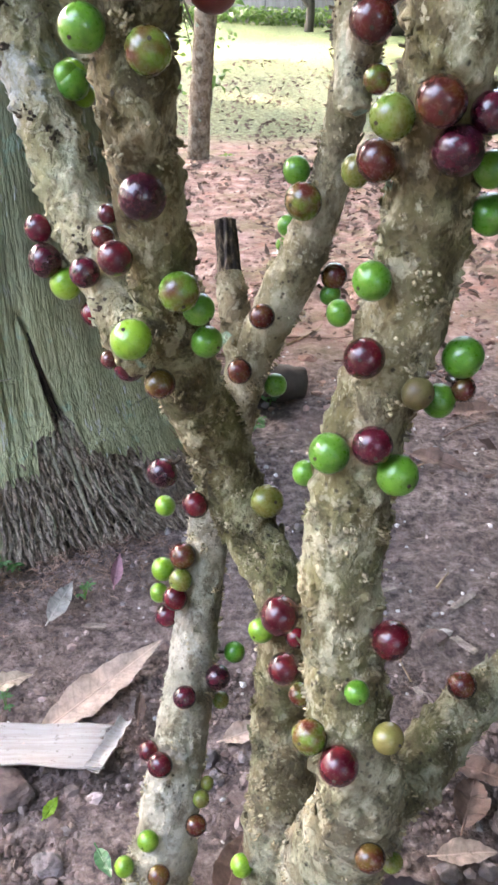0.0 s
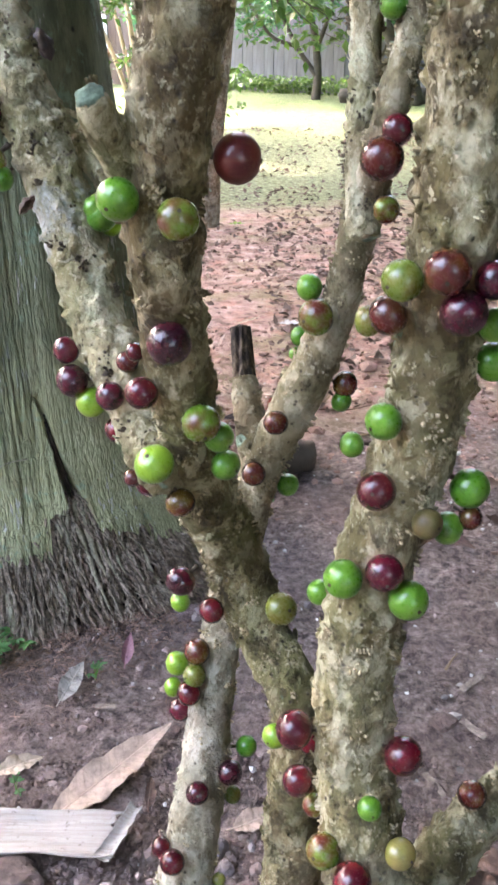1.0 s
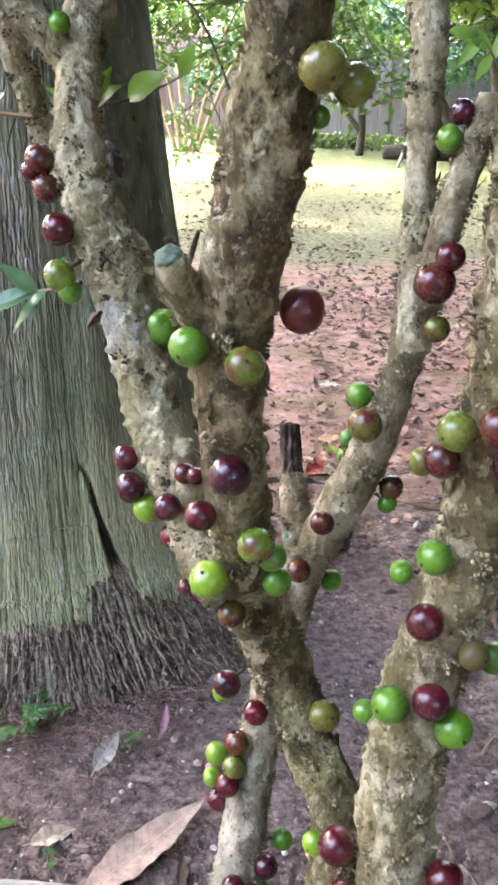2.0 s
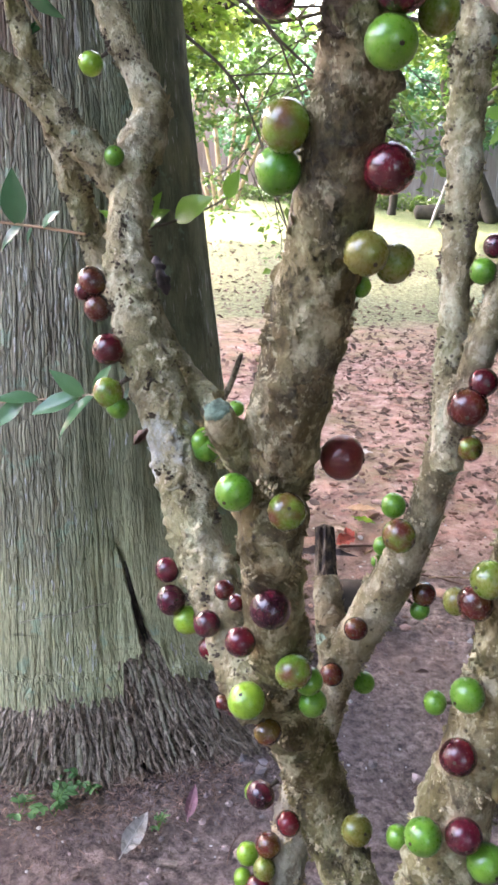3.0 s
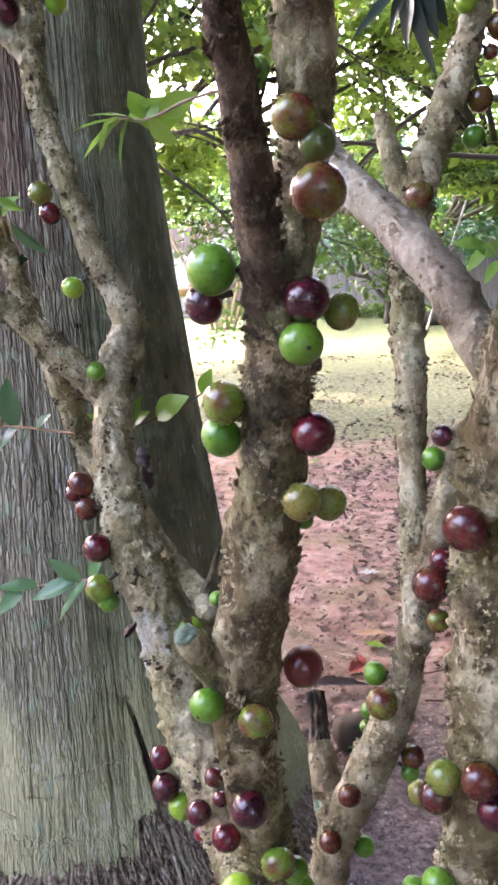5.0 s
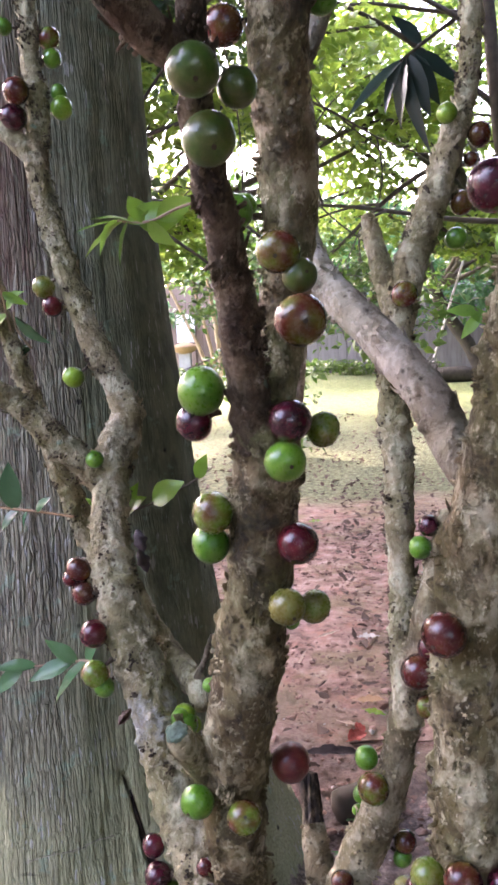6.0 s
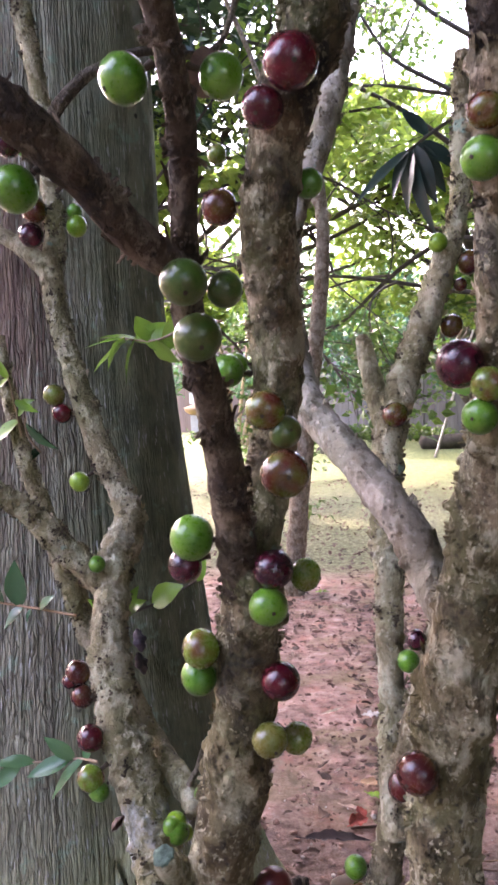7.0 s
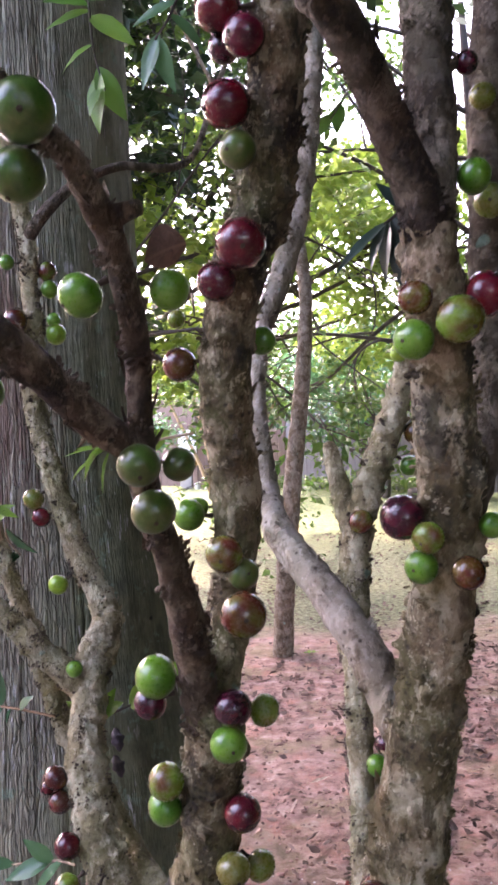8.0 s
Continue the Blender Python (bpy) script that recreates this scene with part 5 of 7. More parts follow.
    # dark fibres added in the tear to deepen its shade
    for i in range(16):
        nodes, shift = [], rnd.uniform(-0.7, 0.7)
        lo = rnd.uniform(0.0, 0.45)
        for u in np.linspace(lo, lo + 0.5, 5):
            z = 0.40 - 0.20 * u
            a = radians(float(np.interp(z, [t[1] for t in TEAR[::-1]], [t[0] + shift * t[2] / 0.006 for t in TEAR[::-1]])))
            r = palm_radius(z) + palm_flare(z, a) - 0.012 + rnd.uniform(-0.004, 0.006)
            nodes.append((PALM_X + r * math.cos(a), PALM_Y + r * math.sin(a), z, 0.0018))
        part("torn_fibre", mesh_of("torn_fibre", *tube(smooth_path(nodes, 0.008), 5), ROOT_CORE), palm, "dark fibre added to deepen the shade in the torn bark", inside)


build_palm()


# ---- leaves ----
def blade(length, width, fold=0.25, curl=0.3, n=8, tip=1.6, thick=0.0, wave=0.04):
    """A leaf along +x with its midrib folded and the blade curling down towards the tip."""
    verts, faces = [], []
    for i in range(n + 1):
        u = i / n
        w = width * 0.5 * math.sin(math.pi * min(1, u * 0.96 + 0.03) ** 0.85) ** 0.9 * (1 - 0.25 * u ** tip)
        x = length * u * (1 - 0.12 * curl * u)
        z = -curl * length * 0.5 * u * u
        for s in (-1, -0.5, 0, 0.5, 1):
            verts.append((x, s * w, z + abs(s) * w * fold + wave * w * (math.sin(u * 19 + s) + 0.7 * math.sin(u * 43 + 2 * s)) * abs(s)))
    for i in range(n):
        for k in range(4):
            faces.append((i * 5 + k, (i + 1) * 5 + k, (i + 1) * 5 + k + 1, i * 5 + k + 1))
    if thick:
        o = len(verts)
        verts += [(x, y, z - thick) for x, y, z in verts]
        faces += [tuple(o + j for j in f[::-1]) for f in list(faces)]
    return verts, faces


def rolled(place, toward, roll=0.0):
    """A pose at place with +x pointing toward a direction."""
    q = Vector(toward).normalized().to_track_quat("X", "Z")
    return Matrix.Translation(place) @ q.to_matrix().to_4x4() @ pose(0, 0, 0, roll, 0, 0)


def sprig(label, nodes, twig_mat, leaves, mat, name="leafy_sprig"):
    """A twig with leaves: each leaf is (share along the twig, direction, length, width, roll off the light)."""
    ob = empty(name, nodes[0][:3], label, "sprig")
    path = smooth_path(nodes, 0.006)
    part("twig", mesh_of("twig", *tube(path, 8), twig_mat), ob)
    for i, (u, d, l, w, roll) in enumerate(leaves):
        q = path[min(len(path) - 1, int(u * (len(path) - 1))), :3]
        me = mesh_of("leaf", *blade(l, w, 0.22, 0.25 + 0.1 * (i % 3)), mat)
        lf = part("leaf", me, ob)
        lf.matrix_basis = rolled(q, d, to_light(d) + roll)
    return ob


def to_light(d):
    """The roll that turns a leaf's upper face to the open side of the garden."""
    open_side = Vector((-0.42, -0.68, 0.58))
    return max(range(-180, 180, 5), key=lambda g: (rolled((0, 0, 0), d, g).to_3x3() @ Vector((0, 0, 1))).dot(open_side))


def crown_mesh(name, clumps, count, size, mat, seed, droop=0.3, flat=False):
    """Many small folded leaves round the clumps (x, y, z, spread across, spread up); flat leaves are plain four-cornered blades."""
    rng = np.random.default_rng(seed)
    c = np.array(clumps, float)
    pick = rng.integers(0, len(c), count)
    ctr = c[pick]
    off = rng.normal(size=(count, 3))
    off /= np.linalg.norm(off, axis=1)[:, None]
    off *= rng.uniform(0.15, 1.0, (count, 1)) ** 0.6
    p = ctr[:, :3] + off * ctr[:, [3, 3, 4]]
    d = rng.normal(size=(count, 3)) * (1, 1, 0.45)
    d[:, 2] -= droop
    d /= np.linalg.norm(d, axis=1)[:, None]
    up = rng.normal(size=(count, 3)) * 0.5 + (0, 0, 1)
    s = np.cross(d, up)
    s /= np.linalg.norm(s, axis=1)[:, None]
    n = np.cross(s, d)
    l = size * rng.uniform(0.6, 1.3, (count, 1))
    w = l * rng.uniform(0.22, 0.34, (count, 1))
    if flat:
        v = np.stack([p, p + d * l * 0.45 + s * w, p + d * l, p + d * l * 0.45 - s * w], axis=1).reshape(-1, 3)
        return mesh_of(name, v.tolist(), np.arange(count * 4).reshape(-1, 4).tolist(), mat, False)
    v = np.stack([p, p + d * l * 0.45 + s * w + n * w * 0.3, p + d * l + n * -0.1 * l, p + d * l * 0.45 - s * w + n * w * 0.3, p + d * l * 0.5], axis=1).reshape(-1, 3)
    o = np.arange(count)[:, None] * 5
    f = np.concatenate([o + (0, 1, 4), o + (1, 2, 4), o + (2, 3, 4), o + (3, 0, 4)], axis=1).reshape(-1, 3)
    return mesh_of(name, v.tolist(), f.tolist(), mat, False)


def garden_tree(name, label, trunk, limbs, crowns, trunk_mat):
    """trunk: nodes; limbs: lists of nodes; crowns: (clumps, count, size, material, seed)."""
    ob = empty(name, trunk[0][:3], label, "tree")
    part("trunk", mesh_of("trunk", *tube(smooth_path(trunk, 0.06), 14, lambda q, r: noise.noise(q * 14) * 0.12 * r), trunk_mat), ob)
    for nodes in limbs:
        part("branch", mesh_of("branch", *tube(smooth_path(nodes, 0.06), 8, lambda q, r: noise.noise(q * 14) * 0.1 * r), trunk_mat), ob)
    for clumps, count, size, mat, seed in crowns:
        tagged(part("crown", crown_mesh("crown", clumps, count, size, mat, seed, flat=count > 20000), ob), kind="stuff")
    return ob


def clumps_round(x, y, z, wide, high, n, spread, seed):
    rnd = random.Random(seed)
    out = []
    for _ in range(n):
        a, r = rnd.uniform(0, 6.283), math.sqrt(rnd.random())
        out.append((x + wide * r * math.cos(a), y + wide * r * math.sin(a), z + rnd.uniform(-1, 1) * high * math.sqrt(max(0.05, 1 - r * r)), spread * rnd.uniform(0.6, 1.2), spread * rnd.uniform(0.35, 0.7)))
    return out


def spread_limbs(base, clumps, every, r, seed):
    """Branches from a point out to some of the clumps, sagging and kinked."""
    rnd = random.Random(seed)
    out = []
    b = np.array(base)
    for c in clumps[::every]:
        e = np.array(c[:3])
        m1, m2 = b + (e - b) * 0.35 + (rnd.gauss(0, 0.12), rnd.gauss(0, 0.12), rnd.uniform(0.0, 0.3)), b + (e - b) * 0.7 + (rnd.gauss(0, 0.15), rnd.gauss(0, 0.15), rnd.uniform(-0.1, 0.25))
        out.append([(*b, r), (*m1, r * 0.75), (*m2, r * 0.5), (*e, r * 0.2)])
        for _ in range(2):
            k = m2 + (rnd.gauss(0, 0.5), rnd.gauss(0, 0.5), rnd.uniform(-0.3, 0.4))
            out.append([(*m2, r * 0.4), (*((m2 + k) / 2 + (0, 0, 0.06)), r * 0.28), (*k, r * 0.1)])
    return out


# the slender tree on the red earth; its wide dark canopy is added to block skylight
top = clumps_round(3.0, 1.8, 5.0, 5.0, 0.9, 190, 0.95, 3)
garden_tree("slender_tree", "slender leaning grey tree on red earth, wide dark crown added to block skylight",
            [(-0.29, 5.07, -0.02, 0.066), (-0.25, 4.98, 0.45, 0.058), (-0.19, 4.88, 0.97, 0.055), (-0.07, 4.88, 1.88, 0.042), (-0.07, 4.91, 2.35, 0.036), (-0.14, 4.95, 2.9, 0.032), (0.05, 4.8, 4.4, 0.026)],
            [[(-0.03, 4.89, 2.2, 0.03), (-0.25, 5.0, 2.6, 0.022), (-0.5, 5.1, 3.3, 0.015), (-0.9, 5.3, 4.2, 0.01)]] + spread_limbs((0.0, 4.85, 3.9), top, 10, 0.035, 8),
            [(top, 46000, 0.25, LEAF_DARK, 11)], BARK_SLENDER)
# tree added out of view: its crown blocks the sun from the foreground
srnd = random.Random(4)
shade = [(-6.6 + 0.62 * i + srnd.uniform(-0.2, 0.2), 2.2 + 0.62 * j + srnd.uniform(-0.2, 0.2), z + srnd.uniform(-0.25, 0.25), 0.75, 0.4) for z in (5.9, 6.7) for i in range(9) for j in range(-3 if i < 6 else 0, 12)]
garden_tree("sun_block_tree", "tall broad tree with a dense dark crown, added to block the sun", [(-6.8, 4.0, 0, 0.25), (-6.6, 4.1, 2.0, 0.21), (-6.0, 4.5, 4.2, 0.16), (-5.0, 5.2, 5.6, 0.1)],
            spread_limbs((-6.0, 4.5, 4.4), shade, 14, 0.07, 5), [(shade, 34000, 0.27, LEAF_DARK, 18)], TRUNK_DARK)
# foliage added out of view: closes off skylight except for a gap behind left
wall = [(x, y, z, 1.3, 1.3) for z in (1.0, 2.9, 4.8, 6.4) for x, y in ((4.2, -2.5), (4.4, 0.0), (4.6, 2.5), (4.8, 5.0), (3.2, -4.2), (0.9, -4.8), (5.0, 7.4), (5.2, 9.8), (5.4, 12.0))]
wall += [(x, y, z, 1.3, 1.3) for z in (1.0, 2.8, 4.7, 6.3) for x, y in ((-1.2, -5.2), (-2.7, -5.0))]
wall += [(x, y, z, 1.3, 1.3) for z in (1.0, 2.8) for x, y in ((-4.0, -4.9), (-5.6, -4.6))]
wall += [(x, y, z, 1.3, 1.3) for z in (1.0, 2.8, 3.6) for x, y in ((-7.2, -3.2), (-7.6, -0.6), (-7.8, 2.0), (-8.0, 4.6), (-8.2, 7.2), (-8.4, 9.6))]
wall += [(x, y, z, 0.9, 0.9) for z in (0.6, 1.8, 3.0, 4.2) for x, y in ((2.6, -1.2), (2.7, 0.2), (2.8, 1.5), (3.0, 2.8))]
tagged(new("boundary_trees", crown_mesh("boundary_trees", wall, 56000, 0.40, LEAF_DARK, 19, flat=True)), "dense dark trees added out of view round the garden to block skylight", "trees", kind="stuff")

# sunlit yellow-green tree with low spreading boughs
ta = clumps_round(-1.5, 10.2, 3.6, 2.7, 1.7, 50, 0.62, 5)
garden_tree("spreading_tree", "spreading tree with sunlit yellow-green leaves and dark boughs", [(-3.4, 11.0, 0, 0.16), (-3.1, 10.8, 1.1, 0.13), (-2.7, 10.5, 2.1, 0.11), (-2.2, 10.3, 3.2, 0.07)],
            spread_limbs((-2.9, 10.6, 1.7), ta, 3, 0.055, 6), [(ta, 11500, 0.15, LEAF_SUNNY, 12)], TRUNK_DARK)
tb = clumps_round(1.3, 11.2, 3.6, 2.2, 1.8, 40, 0.6, 7)
garden_tree("spreading_tree", "broad tree with sunlit yellow-green leaves", [(2.6, 11.9, 0, 0.15), (2.4, 11.7, 1.2, 0.12), (2.0, 11.5, 2.2, 0.09), (1.5, 11.2, 3.2, 0.06)],
            spread_limbs((2.2, 11.6, 1.8), tb, 3, 0.05, 9), [(tb, 9800, 0.14, LEAF_SUNNY, 13), (clumps_round(1.2, 11.5, 2.0, 1.5, 0.5, 14, 0.4, 21), 1800, 0.12, LEAF_MID, 14)], TRUNK_DARK)
te = clumps_round(-2.5, 8.2, 4.6, 1.7, 2.4, 40, 0.5, 15)
garden_tree("dark_tree", "dense dark green tree rising beside the palm", [(-3.2, 8.6, 0, 0.14), (-3.1, 8.5, 1.5, 0.12), (-2.9, 8.3, 3.2, 0.08), (-2.9, 8.2, 5.5, 0.04)],
            spread_limbs((-3.0, 8.4, 2.6), te, 4, 0.04, 16), [(te, 5200, 0.17, LEAF_DARK, 17)], TRUNK_DARK)

# bare-twigged tree that hangs its thin dark boughs between the others
def twiggy(start, heading, length, r, depth, rnd, out):
    """Adds crooked tapering twigs that fork again and again."""
    p, d = np.array(start, float), np.array(heading, float)
    nodes = [(*p, r)]
    for k in range(4):
        d = d + rnd.normal(0, 0.24, 3) * (1, 0.7, 0.8)
        d /= np.linalg.norm(d)
        p = p + d * length / 4
        nodes.append((*p, r * (1 - 0.16 * (k + 1))))
        if depth and k:
            e = d + rnd.normal(0, 0.65, 3)
            twiggy(p, e / np.linalg.norm(e), length * rnd.uniform(0.45, 0.75), r * 0.5, depth - 1, rnd, out)
    out.append(nodes)


def twig_mesh(name, runs, mat):
    verts, faces = [], []
    for nodes in runs:
        v, f = tube(smooth_path(nodes, 0.09), 5, cap=False)
        o = len(verts)
        verts += v
        faces += [tuple(o + j for j in q) for q in f]
    return mesh_of(name, verts, faces, mat)


def bough_tree(label, trunk, boughs, leaf_mat_used, count, size, seed):
    """A tree of long crooked boughs, twigs and thin foliage at the twig ends."""
    ob = empty("twiggy_tree", trunk[0][:3], label, "tree")
    part("trunk", mesh_of("trunk", *tube(smooth_path(trunk, 0.06), 12, lambda q, r: noise.noise(q * 14) * 0.12 * r), TRUNK_DARK), ob)
    rng = np.random.default_rng(seed)
    ends = []
    for start, heading, length, r in boughs:
        runs = []
        twiggy(start, heading, length, r, 3, rng, runs)
        part("bough", twig_mesh("bough", runs, TRUNK_DARK), ob)
        ends += [(*n[-1][:3], 0.22, 0.16) for n in runs]
    tagged(part("crown", crown_mesh("crown", ends, count, size, leaf_mat_used, seed), ob), kind="stuff")


bough_tree("dark crooked tree with thin bare twigs and sparse green leaves", [(2.0, 8.6, 0, 0.12), (1.9, 8.5, 1.2, 0.10), (1.7, 8.4, 2.2, 0.085), (1.5, 8.2, 3.6, 0.06), (1.4, 8.1, 5.2, 0.03)],
           [((1.75, 8.4, 2.0), (-1, -0.1, 0.12), 2.4, 0.032), ((1.7, 8.4, 2.5), (-1, 0.1, 0.35), 2.6, 0.034), ((1.6, 8.3, 3.0), (-0.9, 0, 0.6), 2.6, 0.034), ((1.5, 8.2, 3.6), (-0.8, -0.1, 0.75), 2.4, 0.03), ((1.6, 8.3, 2.9), (0.6, 0, 0.8), 1.8, 0.028), ((1.5, 8.2, 3.9), (0.3, 0, 1), 1.8, 0.026), ((1.45, 8.15, 4.2), (-0.9, 0, 0.35), 2.3, 0.03), ((1.4, 8.1, 4.7), (-0.9, 0.1, 0.2), 2.2, 0.026), ((1.45, 8.2, 3.8), (-1, 0.2, 0.1), 2.0, 0.026)],
           LEAF_MID, 9000, 0.09, 71)
bough_tree("dark tree with long low boughs and sparse leaves beside the palm", [(-3.6, 7.4, 0, 0.13), (-3.4, 7.4, 1.4, 0.11), (-3.0, 7.3, 2.6, 0.085), (-2.6, 7.2, 4.2, 0.05)],
           [((-3.3, 7.4, 1.7), (1, -0.05, 0.12), 2.7, 0.034), ((-3.1, 7.3, 2.2), (1, 0.1, 0.25), 2.7, 0.034), ((-2.9, 7.3, 2.9), (1, 0, 0.45), 2.5, 0.034), ((-2.7, 7.2, 3.6), (0.9, 0, 0.6), 2.3, 0.03)],
           LEAF_MID, 2200, 0.10, 72)

# small trees before the fence
td = clumps_round(0.9, 15.0, 2.35, 1.5, 0.75, 24, 0.42, 25)
garden_tree("small_tree", "small tree with black forked trunk and blue-green leaves by the fence", [(0.95, 15.2, 0, 0.075), (0.97, 15.2, 0.4, 0.065), (0.9, 15.2, 0.95, 0.055), (0.72, 15.2, 1.6, 0.04), (0.6, 15.2, 2.2, 0.03)],
            [[(0.96, 15.2, 0.35, 0.05), (0.65, 15.2, 0.75, 0.04), (0.35, 15.2, 1.3, 0.03), (0.15, 15.1, 2.0, 0.02)], [(0.93, 15.2, 0.75, 0.045), (1.1, 15.2, 1.2, 0.035), (1.25, 15.2, 1.9, 0.025)],
             [(0.6, 15.2, 0.8, 0.035), (0.2, 15.2, 0.95, 0.028), (-0.2, 15.2, 1.5, 0.02)]] + spread_limbs((0.8, 15.2, 1.2), td, 4, 0.02, 26),
            [(td, 3600, 0.13, LEAF_BLUE, 27)], TRUNK_DARK)
tf = clumps_round(-1.9, 15.4, 2.1, 1.2, 0.8, 20, 0.4, 35)
garden_tree("shrub", "shrub with many slanting tan stems and light green leaves", [(-1.95, 15.3, 0, 0.05), (-2.0, 15.3, 0.7, 0.045), (-2.1, 15.3, 1.6, 0.03), (-2.2, 15.3, 2.2, 0.02)],
            [[(-1.95 + dx * 0.15, 15.3, 0, 0.04), (-1.95 + dx * 0.4, 15.3, 0.8, 0.034), (-1.95 + dx * 0.85, 15.3, 1.9, 0.022)] for dx in (-1.1, -0.55, 0.35, 0.8, 1.25)],
            [(tf, 1700, 0.13, LEAF_MID, 36)], TRUNK_TAN)
tg = clumps_round(2.7, 13.6, 2.5, 1.3, 0.9, 22, 0.45, 45)
garden_tree("leaning_tree", "dark tree leaning over a stacked log", [(2.45, 14.2, 0, 0.12), (2.2, 14.2, 0.6, 0.11), (1.75, 14.2, 1.3, 0.10), (1.5, 14.1, 2.1, 0.07)],
            spread_limbs((1.7, 14.2, 1.5), tg, 4, 0.04, 46), [(tg, 3200, 0.13, LEAF_MID, 47)], TRUNK_DARK)


# ---- fence, wash stand and far growth ----
def fence_y(x):
    return 17.6 - 0.72 * x


def build_fence():
    fence = empty("garden_fence", (0, fence_y(0), 0), "tall board fence, grey weathered boards and a brown stretch", "fence")
    rnd = random.Random(9)
    ang = math.degrees(math.atan(-0.72))
    boards = {}
    for m in (WOOD_GREY, WOOD_BROWN):
        bm = bmesh.new()
        bmesh.ops.create_cube(bm, size=1)
        bmesh.ops.bevel(bm, geom=bm.edges[:], offset=0.02, segments=1, affect="EDGES")
        me = bpy.data.meshes.new("board")
        bm.to_mesh(me)
        bm.free()
        me.materials.append(m)
        boards[m] = me
    x = -9.0
    while x < 7.5:
        w = rnd.uniform(0.20, 0.28)
        xm = x + w * 0.4
        m = WOOD_BROWN if xm < -1.0 else WOOD_GREY
        h = (2.05 if xm < -1.0 else 1.8) + rnd.uniform(-0.06, 0.05)
        part("board", boards[m], fence, "", pose(xm, fence_y(xm) - fence_y(0) + rnd.uniform(-0.012, 0.012), h / 2 - 0.02, 0, rnd.uniform(-0.6, 0.6), ang) @ Matrix.Diagonal((w, 0.03, h, 1)))
        x += w * 0.81 + 0.008
    for z in (0.45, 1.45):
        part("rail", boards[WOOD_GREY], fence, "", pose(-0.75, -0.72 * -0.75 + 0.06, z, 0, 0, ang) @ Matrix.Diagonal((20.4, 0.06, 0.1, 1)))


build_fence()


def box_mesh(name, sx, sy, sz, mat, bevel=0.01):
    bm = bmesh.new()
    bmesh.ops.create_cube(bm, size=1)
    for v in bm.verts:
        v.co = Vector((v.co.x * sx, v.co.y * sy, v.co.z * sz))
    bmesh.ops.bevel(bm, geom=bm.edges[:], offset=bevel, segments=2, affect="EDGES")
    me = bpy.data.meshes.new(name)
    bm.to_mesh(me)
    bm.free()
    me.materials.append(mat)
    return me


WX, WY = -3.29, 19.25
wash = empty("wash_stand", (WX, WY, 0), "outdoor clay wash basin on a concrete pedestal before a white panel", "basin")
part("pedestal", box_mesh("pedestal", 0.26, 0.26, 0.46, CONCRETE), wash, "", pose(0, 0, 0.23))
part("basin", mesh_of("basin", *tube(smooth_path([(0, 0, 0.46, 0.15), (0, 0, 0.5, 0.24), (0, 0, 0.58, 0.29), (0, 0, 0.62, 0.30)], 0.02), 24), CLAY), wash, "brown clay basin", Matrix())
part("back_panel", box_mesh("back_panel", 0.42, 0.04, 0.62, WHITE_PAINT), wash, "white painted panel", pose(0, 0.27, 1.0))
part("post", box_mesh("post", 0.12, 0.06, 1.35, CONCRETE), wash, "", pose(0, 0.33, 0.66))
bucket = new("bucket", mesh_of("bucket", *tube(smooth_path([(-3.00, 18.95, 0.0, 0.055), (-3.00, 18.95, 0.05, 0.06), (-3.00, 18.95, 0.12, 0.07)], 0.02), 16), WHITE_PAINT))
tagged(bucket, "small white bucket on the ground by the basin", "bucket")
log = new("log", mesh_of("log", *tube(smooth_path([(1.3, 14.6, 0.1, 0.11), (1.9, 14.5, 0.12, 0.13), (2.6, 14.45, 0.11, 0.12)], 0.06), 14, lambda q, r: noise.noise(q * 9) * 0.02), TRUNK_DARK))
tagged(log, "dark weathered log lying on the lawn edge", "log")
stick = new("leaning_pole", mesh_of("leaning_pole", *tube(smooth_path([(1.38, 13.1, 0.0, 0.022), (*(1.820, 13.715, 1.201), 0.02), (*(2.103, 13.988, 1.961), 0.018), (*(2.351, 14.240, 2.630), 0.015)], 0.1), 8), CONCRETE))
tagged(stick, "thin pale pole leaning at the lawn edge", "pole")
hedge = new("low_hedge", crown_mesh("low_hedge", [(x * 0.3 - 2.4, fence_y(x * 0.3 - 2.4) - 0.5, 0.16, 0.25, 0.16) for x in range(15)], 3000, 0.09, LEAF_MID, 51))
tagged(hedge, "low clipped green hedge along the fence foot", "hedge", kind="stuff")
shrubs = [(x * 0.5, fence_y(x * 0.5) - 1.0 - 0.5 * (x % 2), 1.3 + 0.45 * ((x * 5) % 4) / 2, 0.55, 0.5) for x in range(-8, 9) if not -7.5 < x < -4.5]
tagged(new("fence_shrubs", crown_mesh("fence_shrubs", shrubs, 6000, 0.14, LEAF_BLUE, 63)), "dark blue-green shrubs standing before the fence", "shrubs", kind="stuff")
far = [(x, 27 + (x % 3), 2.6 + 1.6 * ((x * 7) % 5) / 5, 1.8, 2.0) for x in range(-17, 16, 2)]
woods = new("far_trees", crown_mesh("far_trees", far, 16000, 0.38, LEAF_MID, 61))
tagged(woods, "dense green trees behind the fence", "trees", kind="stuff")


# ---- sprigs on and round the fruit tree ----
def away(a, b):
    return tuple(np.array(b) - np.array(a))


